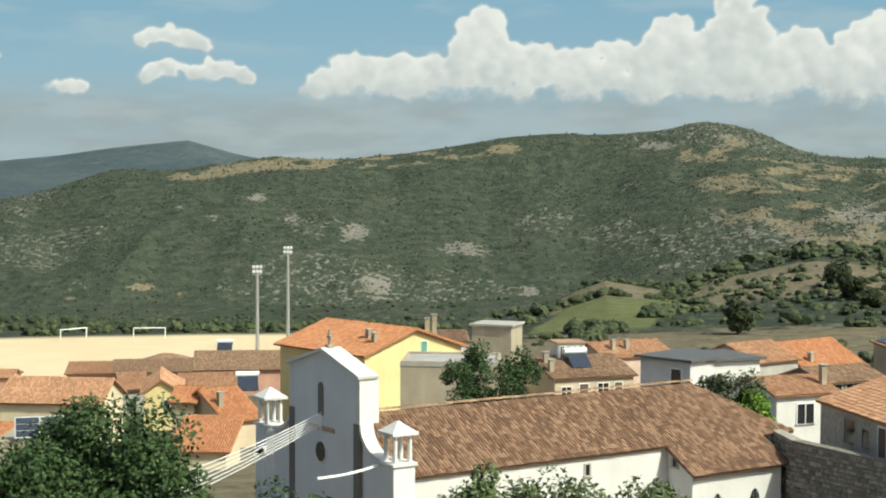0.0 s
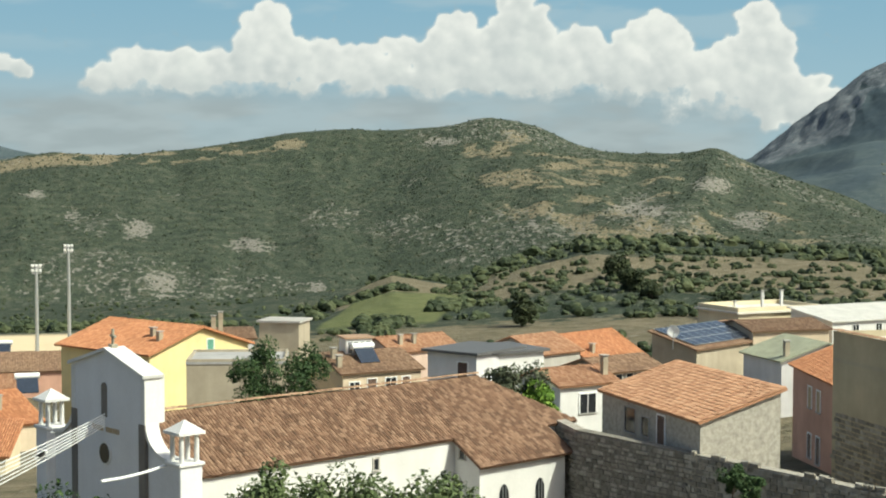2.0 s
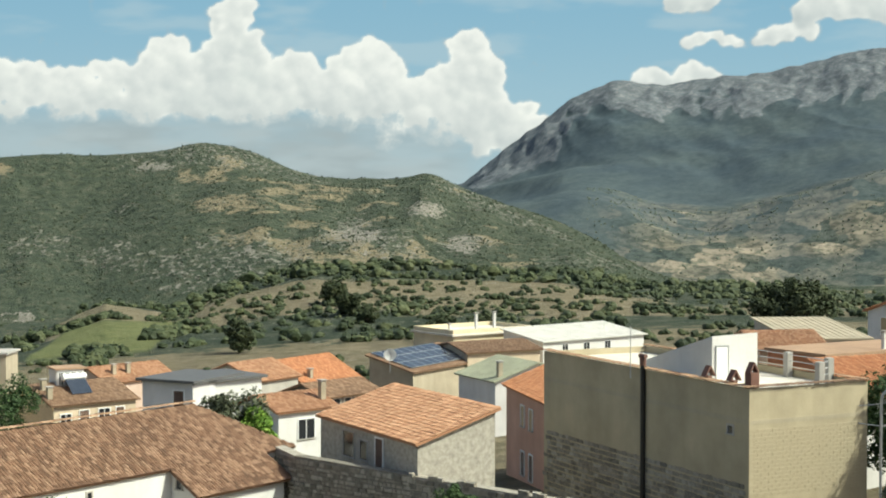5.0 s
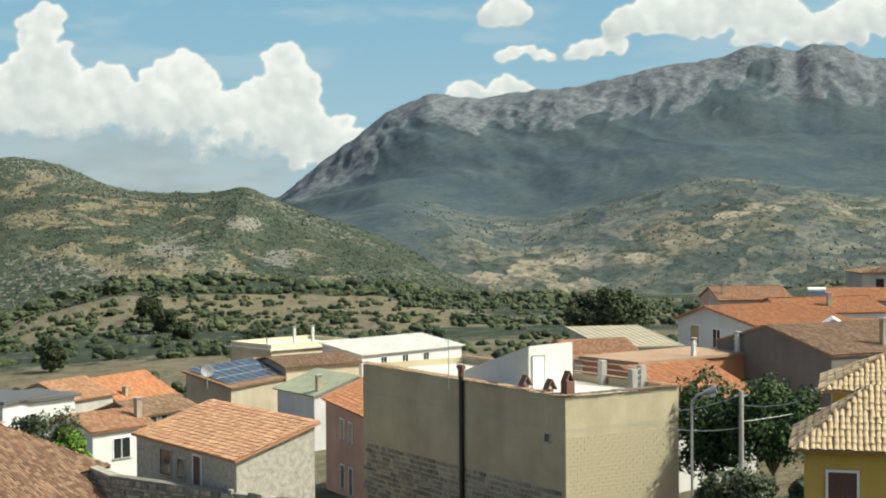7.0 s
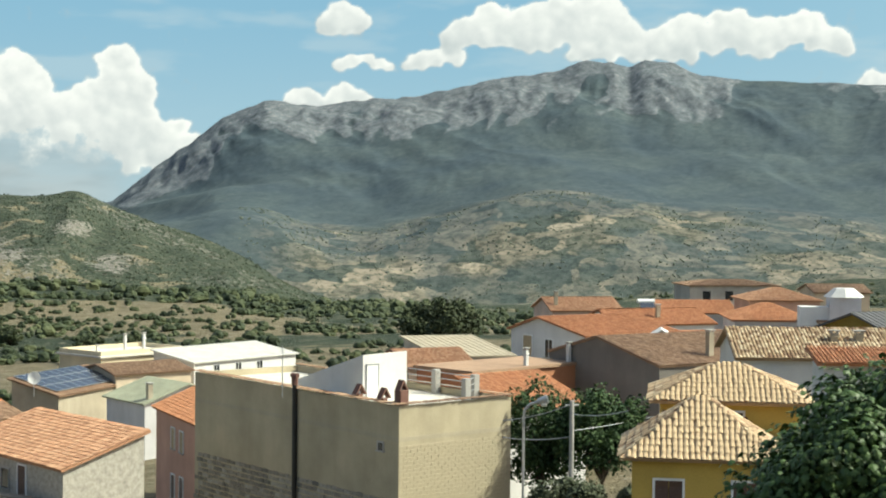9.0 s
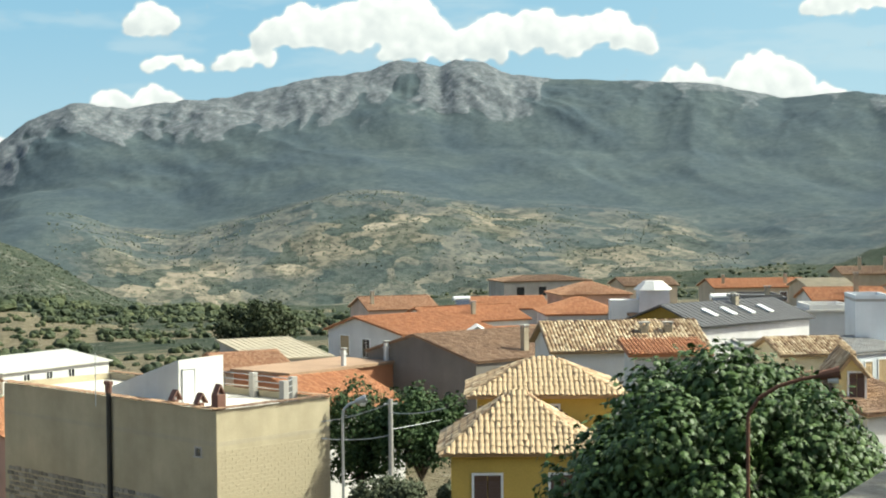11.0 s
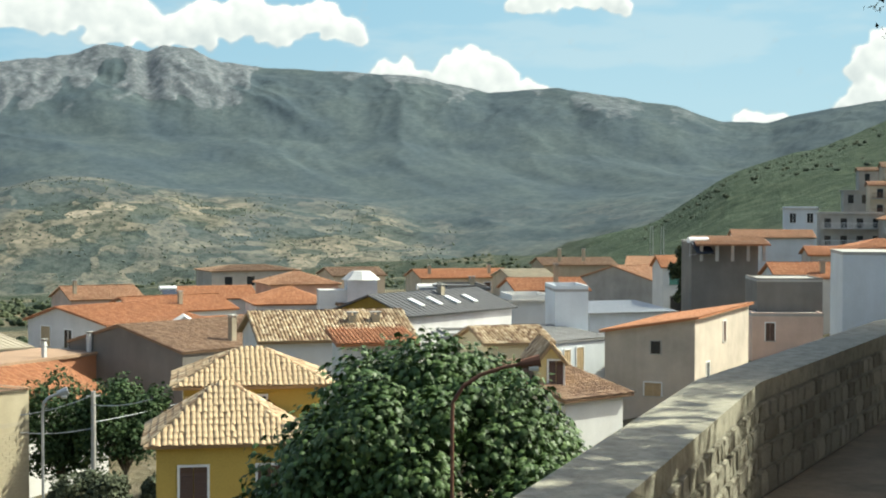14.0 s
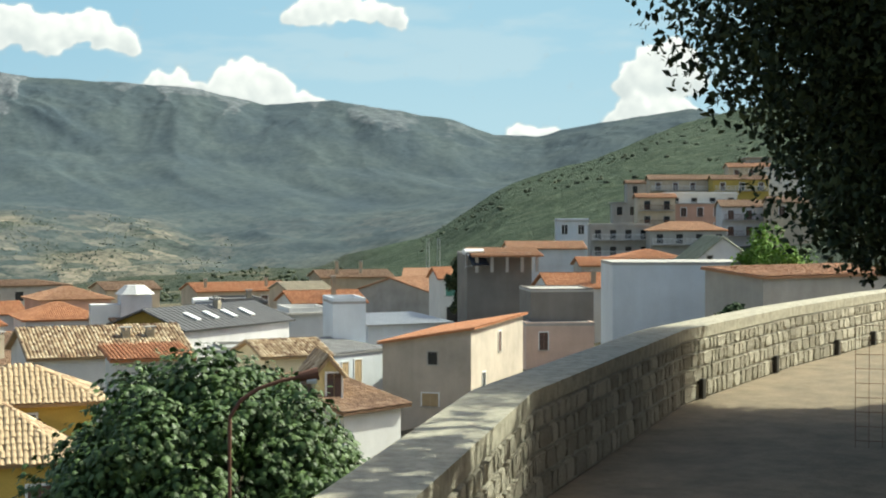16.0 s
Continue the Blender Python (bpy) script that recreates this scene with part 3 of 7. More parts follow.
# ---- sky with clouds, far behind the mountains ----
def sky_backdrop():
    """Cumulus built up from round puffs, seen against the blue."""
    rng = np.random.default_rng(5)
    az, el = np.arange(-20, 76.01, 0.09), np.arange(-0.6, 9.61, 0.075)
    A, E = np.meshgrid(az, el)
    # bearing, base, width, height, puffs
    clouds = [(-10.0, 4.75, 2.4, 0.55, 26), (-9.1, 3.55, 3.8, 0.6, 34), (-13.9, 3.05, 1.4, 0.3, 12), (-17.2, 4.2, 2.0, 0.7, 18), (-2.8, 3.0, 4.6, 1.5, 60), (1.5, 3.0, 2.6, 3.0, 60), (0.6, 3.0, 5.0, 1.5, 60),
              (3.8, 3.2, 2.2, 1.7, 40), (6.2, 3.0, 3.4, 1.8, 60), (8.4, 3.2, 2.6, 2.5, 60), (10.9, 3.0, 2.4, 4.4, 80), (9.6, 3.0, 5.0, 1.9, 60), (13.2, 3.0, 3.2, 2.1, 60), (15.8, 2.7, 4.0, 2.9, 100), (19.6, 2.2, 2.8, 3.9, 90), (18.4, 2.0, 4.4, 2.6, 80),
              (21.4, 1.6, 2.8, 1.9, 50), (26.3, 3.9, 1.3, 0.7, 20), (27.9, 3.9, 1.5, 1.0, 26), (31.3, 5.75, 2.0, 0.4, 24), (28.6, 5.6, 2.2, 0.3, 10), (27.9, 7.0, 1.7, 0.9, 24), (33.8, 6.5, 4.0, 1.3, 70), (36.6, 6.6, 4.4, 1.6, 90), (38.6, 6.0, 4.4, 1.0, 70),
              (41.5, 6.3, 4.4, 1.3, 80), (44.4, 6.3, 3.8, 1.2, 70), (47.6, 4.55, 2.4, 0.75, 34), (50.6, 4.2, 3.2, 1.55, 80), (51.6, 4.1, 3.4, 0.8, 40), (54.1, 7.35, 4.4, 0.8, 60), (66.0, 4.9, 2.8, 1.5, 50), (65.7, 3.5, 3.2, 1.2, 50), (61.2, 2.8, 2.4, 0.55, 30)]
    depth = np.full(A.shape, -9.0)
    shade = np.zeros(A.shape)
    soft = np.zeros(A.shape)
    wob = (fbm(A * 1.6, E * 1.6, 5, 81, 0.62) - 0.5) * 0.6 + (fbm(A * 5.5, E * 5.5, 3, 85) - 0.5) * 0.22
    wob2 = (fbm(A * 1.6 + 50, E * 1.6, 5, 83, 0.62) - 0.5) * 0.6 + (fbm(A * 5.5 + 9, E * 5.5, 3, 87) - 0.5) * 0.22
    for ca, base, wide, tall, count in clouds:
        for _ in range(count * 2):
            f = rng.uniform(-1, 1)
            top = tall * (1 - abs(f) ** 3.0)
            h = rng.uniform(0, 1) ** 0.8 * top
            r = rng.uniform(0.22, 0.58) * (0.45 + 0.55 * min(1.0, tall / 2)) * (1.15 - 0.45 * h / max(tall, 0.1))
            pa, pe = ca + f * wide / 2, base + h
            i0, i1 = np.searchsorted(az, (pa - 1.2, pa + 1.2))
            j0, j1 = np.searchsorted(el, (pe - 1.2, pe + 1.2))
            s = (slice(j0, j1), slice(i0, i1))
            dx, dy = (A[s] + wob[s] - pa) / r, (E[s] + wob2[s] - pe) / r
            q = 1 - dx * dx - dy * dy
            d = np.sqrt(np.maximum(q, 0)) * r + rng.uniform(0, 0.35)
            lit = np.clip(0.52 + 0.26 * dy + 0.20 * dx + 0.36 * (pe - base) / max(tall, 0.3), 0.2, 1.0)
            near = (q > 0) & (d > depth[s])
            depth[s] = np.where(near, d, depth[s])
            shade[s] = np.where(near, lit, shade[s])
            soft[s] = np.maximum(soft[s], smooth(0.0, 0.85, q))
    for _ in range(2):
        shade = (shade + np.roll(shade, 1, 0) + np.roll(shade, -1, 0) + np.roll(shade, 1, 1) + np.roll(shade, -1, 1)) / 5
        soft = (soft + np.roll(soft, 1, 0) + np.roll(soft, -1, 0) + np.roll(soft, 1, 1) + np.roll(soft, -1, 1)) / 5
    shade = shade / np.maximum(soft, 0.35) * np.minimum(1, soft * 1.5)
    up = smooth(-1, 9, E)[..., None]
    blue = np.array((0.46, 0.62, 0.71)) * (1 - up) + np.array((0.27, 0.49, 0.67)) * up
    east = smooth(30, 60, A)[..., None]
    blue = blue * (1 - east) + (blue * 0.72 + np.array((0.17, 0.22, 0.24))) * east
    # the grey bank low over the hills
    bank = smooth(3.9, 2.2, E) * (1 - smooth(17, 23, A)) * (0.72 + 0.28 * smooth(0.35, 0.6, fbm(A / 3, E * 1.3, 4, 91)))
    tint = 0.86 + 0.14 * smooth(0.3, 0.7, fbm(A / 2.2, E * 1.8, 4, 93))[..., None]
    grey = np.array((0.50, 0.56, 0.59)) * tint
    col = blue * (1 - bank[..., None] * 0.9) + grey * bank[..., None] * 0.9
    thin = (0.30 * smooth(0.5, 0.72, fbm(A / 4, E * 1.1, 5, 95)) * smooth(3.5, 5.5, E))[..., None]
    col = col * (1 - thin) + np.array((0.62, 0.70, 0.74)) * thin
    billow = (fbm(A * 1.5, E * 1.9, 5, 97, 0.6) - 0.5) * 0.4 + (fbm(A * 0.55, E * 0.9, 3, 99) - 0.5) * 0.4
    k = np.clip(shade * (1 + billow), 0, 1)[..., None]
    white = np.array((0.47, 0.53, 0.56)) * (1 - k) + np.array((0.98, 0.97, 0.94)) * k
    base_fade = (1 - 0.8 * smooth(4.3, 1.9, E + (fbm(A / 1.5, E, 4, 103) - 0.5) * 1.6) * (1 - smooth(17, 22, A)))[..., None]
    cover = np.clip(soft, 0, 1) * base_fade[..., 0]
    r = 4900.0
    X = r * np.sin(np.radians(A)) * np.cos(np.radians(E))
    Y = r * np.cos(np.radians(A)) * np.cos(np.radians(E))
    Zs = EYE + r * np.sin(np.radians(E))
    ne, na = A.shape
    idx = np.arange(ne * na).reshape(ne, na)
    quads = np.stack([idx[:-1, :-1], idx[:-1, 1:], idx[1:, 1:], idx[1:, :-1]], -1).reshape(-1, 4)
    me = bpy.data.meshes.new("backdrop")
    me.from_pydata(np.stack([X, Y, Zs], -1).reshape(-1, 3).tolist(), [], quads.tolist())
    for name, values in (("sky_colour", col), ("cloud_colour", white)):
        rgba = np.concatenate([values * SKY_LEVEL, np.ones((ne, na, 1))], -1).astype(np.float32)
        me.attributes.new(name, "FLOAT_COLOR", "POINT").data.foreach_set("color", rgba.ravel())
    me.attributes.new("cover", "FLOAT", "POINT").data.foreach_set("value", np.ascontiguousarray(cover, dtype=np.float32).ravel())
    m = bpy.data.materials.new("cloudy_sky")
    m.use_nodes = True
    nt = m.node_tree
    nt.nodes.clear()
    out, em = nt.nodes.new("ShaderNodeOutputMaterial"), nt.nodes.new("ShaderNodeEmission")

    def read(name, socket):
        at = nt.nodes.new("ShaderNodeAttribute")
        at.attribute_name = name
        return at.outputs[socket]

    # billows: the clouds' edges and bodies broken up at a finer scale
    puff = grain(nt, 0.022, 6, 0.58)
    k = add(nt, "ShaderNodeMath")
    k.operation = "MULTIPLY_ADD"
    nt.links.new(puff, k.inputs[0])
    k.inputs[1].default_value = 1.0
    nt.links.new(read("cover", "Fac"), k.inputs[2])
    alpha = ramp(nt, k.outputs[0], (0.62, (0, 0, 0)), (0.86, (0.40, 0.40, 0.40)), (1.08, (0.84, 0.84, 0.84)), (1.4, (1, 1, 1)))
    folds = ramp(nt, grain(nt, 0.012, 7, 0.6), (0.36, (0.92, 0.93, 0.94)), (0.54, (1.0, 1.0, 1.0)), (0.66, (1.04, 1.04, 1.03)))
    body = mixed(nt, "MULTIPLY", 1.0, read("cloud_colour", "Color"), folds)
    nt.links.new(mixed(nt, "MIX", alpha, read("sky_colour", "Color"), body), em.inputs[0])
    nt.links.new(em.outputs[0], out.inputs[0])
    me.materials.append(m)
    me.shade_smooth()
    return tagged(new("backdrop", me), "blue sky with a bank of white cumulus clouds", "sky", kind="structure")


sky_backdrop()


# ---- houses ----
def tile_field(o, u, v, poly, pitch, course, bulge, seed):
    """Rows of round clay tiles on a slope. o: a corner; u along the eave, v up the slope; poly: the slope's outline in u, v."""
    rng = np.random.default_rng(seed)
    o, u, v = np.array(o, float), np.array(u, float), np.array(v, float)
    n = np.cross(u, v)
    n = n / np.linalg.norm(n)
    if n[2] < 0:
        n = -n
    P = np.array(poly, float)
    us = np.arange(P[:, 0].min() + pitch / 2, P[:, 0].max(), pitch)
    vs = np.arange(P[:, 1].min() - 0.04, P[:, 1].max(), course)
    U, V = [a.ravel() for a in np.meshgrid(us, vs)]
    keep = np.ones(len(U), bool)
    area = sum(P[i][0] * P[(i + 1) % len(P)][1] - P[(i + 1) % len(P)][0] * P[i][1] for i in range(len(P)))
    for i in range(len(P)):
        a, b = P[i], P[(i + 1) % len(P)]
        side = (b[0] - a[0]) * (V + course * 0.5 - a[1]) - (b[1] - a[1]) * (U - a[0])
        keep &= side * np.sign(area) > -0.02
    U, V = U[keep], V[keep]
    k = len(U)
    if not k:
        return [], []
    U = U + rng.normal(0, pitch * 0.05, k)
    V = V + rng.normal(0, course * 0.06, k)
    skew = rng.normal(0, pitch * 0.05, k)
    lift = rng.uniform(0, 0.02, k)
    arc = np.linspace(-1, 1, 5)
    prof = np.sqrt(np.maximum(0, 1 - (arc * 0.98) ** 2)) * bulge
    pts = []
    for end, wide, up in ((0.0, 0.50, 0.035), (1.12, 0.42, 0.0)):
        for a, h in zip(arc, prof):
            off_u = U + a * pitch * wide + skew * end
            off_v = V + course * end
            pts.append(o + off_u[:, None] * u + off_v[:, None] * v + (h + up + lift)[:, None] * n)
    verts = np.stack(pts, 1).reshape(-1, 3)
    base = np.arange(k)[:, None] * 10
    faces = np.concatenate([base + np.array([[i, i + 1, i + 6, i + 5]]) for i in range(4)], 0)
    return verts.tolist(), faces.tolist()


def roof_slope(parent, corners, tile_mat, seed, sheet=None, pitch=0.21, course=0.36, bulge=0.065, thick=0.14, pieces=0):
    """One roof plane: a deck, and tiles or a ribbed sheet on it. corners: first two along the eave."""
    c = [Vector(p) for p in corners]
    bm = bmesh.new()
    slab(bm, c, thick)
    deck = part("roof", bm, sheet or tile_mat, parent)
    u = (c[1] - c[0]).normalized()
    n = u.cross(c[2] - c[0]).normalized()
    v = n.cross(u)
    if v.z < 0:
        v = -v
    poly = [((p - c[0]).dot(u), (p - c[0]).dot(v)) for p in c]
    if sheet is None:
        verts, faces = tile_field(c[0], u, v, poly, pitch, course, bulge, seed)
        if faces and pieces:
            k = min(pieces, len(verts) // 10)
            for i in range(k):
                v10 = [Vector(p) for p in verts[i * 10:i * 10 + 10]]
                mid = sum(v10, Vector()) / 10
                me = bpy.data.meshes.new("tile")
                me.from_pydata([p - mid for p in v10], [], [(q, q + 1, q + 6, q + 5) for q in range(4)])
                me.materials.append(tile_mat)
                one = new("tile", me)
                one.parent, one.location = parent, mid
            verts, faces = verts[k * 10:], [[i, i + 1, i + 6, i + 5] for n in range(len(verts) // 10 - k) for i in range(n * 10, n * 10 + 4)]
        if faces:
            t = part("roof_tiles", (verts, faces), tile_mat, parent)
            t["kind"] = "stuff"
    else:
        top = max(p[1] for p in poly)
        bm = bmesh.new()
        nn = n if n.z > 0 else -n
        a = 0.3
        while a < max(p[0] for p in poly):
            rod(bm, c[0] + u * a + nn * 0.01, c[0] + u * a + v * top + nn * 0.01, 0.05, 0.05, 5)
            a += 0.6
        part("roof_rib", bm, sheet, parent)
    return deck


def opening(parent, place, along, out, w, h, kind):
    """A window or door set in a wall: frame, pane or shutters, sill. place: bottom middle, in the parent's space."""
    place, along, out = Vector(place), Vector(along).normalized(), Vector(out).normalized()
    m = Matrix((along, out, Vector((0, 0, 1)))).transposed().to_4x4()
    m.translation = place
    pane_mat = {"glass": DARKPANE, "brown": SHUTTER, "tan": SHUTTER_TAN, "green": SHUTTER_GREEN, "hole": DARKPANE, "door": SHUTTER}[kind]
    frame_mat = GREY if kind == "hole" else PAINT_WHITE
    bm = bmesh.new()
    f, d = 0.09, 0.06
    box(bm, -w / 2 - f, -0.1, 0, -w / 2, d, h)
    box(bm, w / 2, -0.1, 0, w / 2 + f, d, h)
    box(bm, -w / 2 - f, -0.1, h, w / 2 + f, d, h + f)
    bm.transform(m)
    win = part("door" if kind == "door" else "window", bm, frame_mat, parent)
    bm = bmesh.new()
    # a hole isn't cut through: the dark pane stands in for its shade
    if kind in ("glass", "hole"):
        box(bm, -w / 2, -0.1, 0, w / 2, 0.012, h)
        bm.transform(m)
        part("pane", bm, pane_mat, win)
        bm = bmesh.new()
        if kind == "glass":
            box(bm, -0.03, 0.012, 0, 0.03, 0.03, h)
            bm.transform(m)
            part("mullion", bm, PAINT_WHITE, win)
            bm = bmesh.new()
    else:
        for s in (-1, 1):
            bm.free()
            bm = bmesh.new()
            # one leaf, its louvres folded into the front face
            line, k = [(-0.1, 0), (0.03, 0), (0.03, 0.12)], 0.12
            while k < h - 0.24:
                line += [(0.05, k + 0.01), (0.022, k + 0.12)]
                k += 0.12
            line += [(0.03, h - 0.1), (0.03, h), (-0.1, h)]
            va, vb = ([bm.verts.new((x, y, z)) for y, z in line] for x in (s * 0.012, s * w / 2))
            for i in range(len(line)):
                j = (i + 1) % len(line)
                bm.faces.new((va[i], va[j], vb[j], vb[i]))
            bm.faces.new(va)
            bm.faces.new(vb[::-1])
            bm.transform(m)
            part("shutter", bm, pane_mat, win)
        bm = bmesh.new()
    if kind != "door":
        box(bm, -w / 2 - 0.14, -0.1, -0.07, w / 2 + 0.14, 0.12, 0)
        bm.transform(m)
        part("sill", bm, CONCRETE, win)
    else:
        bm.free()
    return win


def chimney(parent, x, y, z, h=1.0, s=0.45, mat=None):
    bm = bmesh.new()
    box(bm, x - s / 2, y - s / 2, z - 0.8, x + s / 2, y + s / 2, z + h)
    box(bm, x - s / 2 - 0.06, y - s / 2 - 0.06, z + h * 0.72, x + s / 2 + 0.06, y + s / 2 + 0.06, z + h * 0.78)
    c = part("chimney", bm, mat or BEIGE, parent)
    bm = bmesh.new()
    box(bm, x - s / 2 - 0.1, y - s / 2 - 0.1, z + h + 0.14, x + s / 2 + 0.1, y + s / 2 + 0.1, z + h + 0.2)
    for i in (-1, 1):
        for j in (-1, 1):
            box(bm, x + i * s * 0.4 - 0.05, y + j * s * 0.4 - 0.05, z + h, x + i * s * 0.4 + 0.05, y + j * s * 0.4 + 0.05, z + h + 0.15)
    part("cowl", bm, CONCRETE, c)


def balcony(parent, a, drop, wide, e, s):
    """A concrete slab with a barred railing along the eave wall."""
    bm = bmesh.new()
    box(bm, a - wide / 2, -1.2 * s, e - drop - 0.2, a + wide / 2, 0.05 * s, e - drop - 0.04)
    slab_ = part("balcony", bm, CONCRETE, parent)
    bm = bmesh.new()
    y = -1.14 * s
    box(bm, a - wide / 2, y - 0.03, e - drop + 0.88, a + wide / 2, y + 0.03, e - drop + 0.95)
    box(bm, a - wide / 2, y - 0.02, e - drop + 0.06, a + wide / 2, y + 0.02, e - drop + 0.1)
    k = a - wide / 2 + 0.05
    while k < a + wide / 2:
        box(bm, k - 0.02, y - 0.02, e - drop - 0.05, k + 0.02, y + 0.02, e - drop + 0.9)
        k += 0.22
    part("railing", bm, PAINT_WHITE if wide > 9 else RUST, slab_)


SEED = [100]
KEPT = {}


def house(label, corner, eave, turn, length, width, rise, wall, roof, style="gable", wins=(), chims=(), sheet=None, over=0.35, split=0.5, base=None, group="houses of the village", side=None, keep=None, stack=None, pieces=0, balc=()):
    """A house. corner and turn give one eave from its near end; the house lies on its far side.
    Styles: gable (ridge along the eave), cross (gable over the eave wall), shed, hip, flat."""
    x, y = corner
    ux, uy = math.cos(radians(turn)), math.sin(radians(turn))
    if side is None:
        side = 1 if (-uy * x + ux * y) > 0 else -1
    L, W, z, s = length, width, eave, side
    far = [(x + ux * a - uy * b * s, y + uy * a + ux * b * s) for a in (0, L) for b in (0, W)]
    g = base if base is not None else min(min(ground_at(*p) for p in far) - 0.6, z - 2.6)
    ob = new("house")
    ob.matrix_world = Matrix.Translation((x, y, g)) @ Matrix.Rotation(radians(turn), 4, "Z")
    tagged(ob, label, "house", group)
    e = z - g
    SEED[0] += 7
    bm = bmesh.new()

    def V(a, b, c):
        return (a, b * s, c)

    def face(*pts):
        bm.faces.new([bm.verts.new(V(*p)) for p in pts])

    t = e + rise
    yr = W * split
    if style == "gable":
        face((0, 0, 0), (L, 0, 0), (L, 0, e), (0, 0, e))
        face((0, W, 0), (L, W, 0), (L, W, e), (0, W, e))
        for q in (0, L):
            face((q, 0, 0), (q, W, 0), (q, W, e), (q, yr, t), (q, 0, e))
    elif style == "cross":
        xr = L * split
        for q in (0, W):
            face((0, q, 0), (L, q, 0), (L, q, e), (xr, q, t), (0, q, e))
        for q in (0, L):
            face((q, 0, 0), (q, W, 0), (q, W, e), (q, 0, e))
    elif style == "shed":
        face((0, 0, 0), (L, 0, 0), (L, 0, e), (0, 0, e))
        face((0, W, 0), (L, W, 0), (L, W, t), (0, W, t))
        for q in (0, L):
            face((q, 0, 0), (q, W, 0), (q, W, t), (q, 0, e))
    else:
        for q in (0, W):
            face((0, q, 0), (L, q, 0), (L, q, e), (0, q, e))
        for q in (0, L):
            face((q, 0, 0), (q, W, 0), (q, W, e), (q, 0, e))
    bmesh.ops.remove_doubles(bm, verts=bm.verts, dist=0.001)
    part("wall", bm, wall, ob)
    o = over
    k = 0.06

    def slope(*pts):
        roof_slope(ob, [V(*p) for p in pts], roof, SEED[0] + len(ob.children), sheet, pieces=pieces if not any(q.name.startswith("tile") for q in ob.children) else 0)

    if style == "gable":
        d0, d1 = o * rise / max(yr, 0.1), o * rise / max(W - yr, 0.1)
        slope((-o, -o, e - d0 + k), (L + o, -o, e - d0 + k), (L + o, yr, t + k), (-o, yr, t + k))
        if W - yr > 0.2:
            slope((-o, W + o, e - d1 + k), (L + o, W + o, e - d1 + k), (L + o, yr, t + k), (-o, yr, t + k))
    elif style == "cross":
        xr = L * split
        d0, d1 = o * rise / max(xr, 0.1), o * rise / max(L - xr, 0.1)
        slope((-o, -o, e - d0 + k), (-o, W + o, e - d0 + k), (xr, W + o, t + k), (xr, -o, t + k))
        slope((L + o, -o, e - d1 + k), (L + o, W + o, e - d1 + k), (xr, W + o, t + k), (xr, -o, t + k))
    elif style == "shed":
        d = o * rise / W
        slope((-o, -o, e - d + k), (L + o, -o, e - d + k), (L + o, W + o, t + d + k), (-o, W + o, t + d + k))
    elif style == "hip":
        i = min(W, L) / 2 * 0.95
        d = o * rise / (W / 2)
        slope((-o, -o, e - d + k), (L + o, -o, e - d + k), (L - i, W / 2, t + k), (i, W / 2, t + k))
        slope((-o, W + o, e - d + k), (L + o, W + o, e - d + k), (L - i, W / 2, t + k), (i, W / 2, t + k))
        slope((-o, -o, e - d + k), (-o, W + o, e - d + k), (i, W / 2, t + k))
        slope((L + o, -o, e - d + k), (L + o, W + o, e - d + k), (L - i, W / 2, t + k))
    else:
        bm = bmesh.new()
        box(bm, -o, (-o) * s, e, L + o, (W + o) * s, e + 0.22)
        part("roof", bm, roof, ob)
        if rise > 0:
            for n_, (a0, b0, a1, b1) in enumerate(((0, 0, L, 0.2), (0, W - 0.2, L, W), (0, 0.2, 0.2, W - 0.2), (L - 0.2, 0.2, L, W - 0.2))):
                bm = bmesh.new()
                box(bm, a0, b0 * s, e + 0.22, a1, b1 * s, e + 0.22 + rise)
                part("parapet", bm, wall, ob)
    # openings: wall (e: eave wall, n: end at the corner, f: far end, w: the wall facing away from the eave), place along it, drop of the sill below the eave, width, height, kind
    for w_, a, drop, ww, hh, kind in wins:
        if w_ == "e":
            opening(ob, V(a, 0, e - drop), (1, 0, 0), (0, -s, 0), ww, hh, kind)
        elif w_ == "w":
            opening(ob, V(a, W, e - drop), (1, 0, 0), (0, s, 0), ww, hh, kind)
        elif w_ == "n":
            opening(ob, V(0, a, e - drop), (0, 1, 0), (-1, 0, 0), ww, hh, kind)
        else:
            opening(ob, V(L, a, e - drop), (0, 1, 0), (1, 0, 0), ww, hh, kind)
    for a, drop, wide in balc:
        balcony(ob, a, drop, wide, e, s)
    for a, b, zz, h in chims:
        chimney(ob, a, b * s, e + zz, h, 0.45 if stack is None else 0.28, stack)
    if keep:
        KEPT[keep] = (ob, L, W, rise, e, s)
    return ob


# ---- the village ----
house("long low house with an old orange tile roof", (-29.3, 129.3), -17.9, 175, 8.7, 7.0, 1.6, CREAM, TILE_RUST, "gable")
house("low building with a bright orange lean-to roof", (-16.8, 117.8), -19.9, 178, 4.4, 6.5, 1.5, CREAM, TILE_ORANGE, "shed")
house("house with an orange tile roof and grey gable", (-19.1, 134.6), -20.3, 40, 3.6, 9.0, 2.3, SAND, TILE_ORANGE, "gable", split=0.5, chims=[(0.5, 2, 1.2, 1.0)])
house("small house with an orange roof and dark porch", (-22.5, 137.6), -19.0, 175, 2.1, 5.0, 1.0, BEIGE, TILE_ORANGE, "gable")
house("yellow house with a gabled orange roof", (-30.2, 153.5), -20.4, 10, 3.7, 9.0, 1.2, LEMON, TILE_RUST, "cross", wins=[('e', 2.6, 2.2, 1.2, 1.3, 'glass')], split=0.46)
house("pale house with a low orange roof", (-28.2, 164.2), -21.6, 12, 6.7, 8.0, 1.1, PEACH, TILE_RUST, "gable")
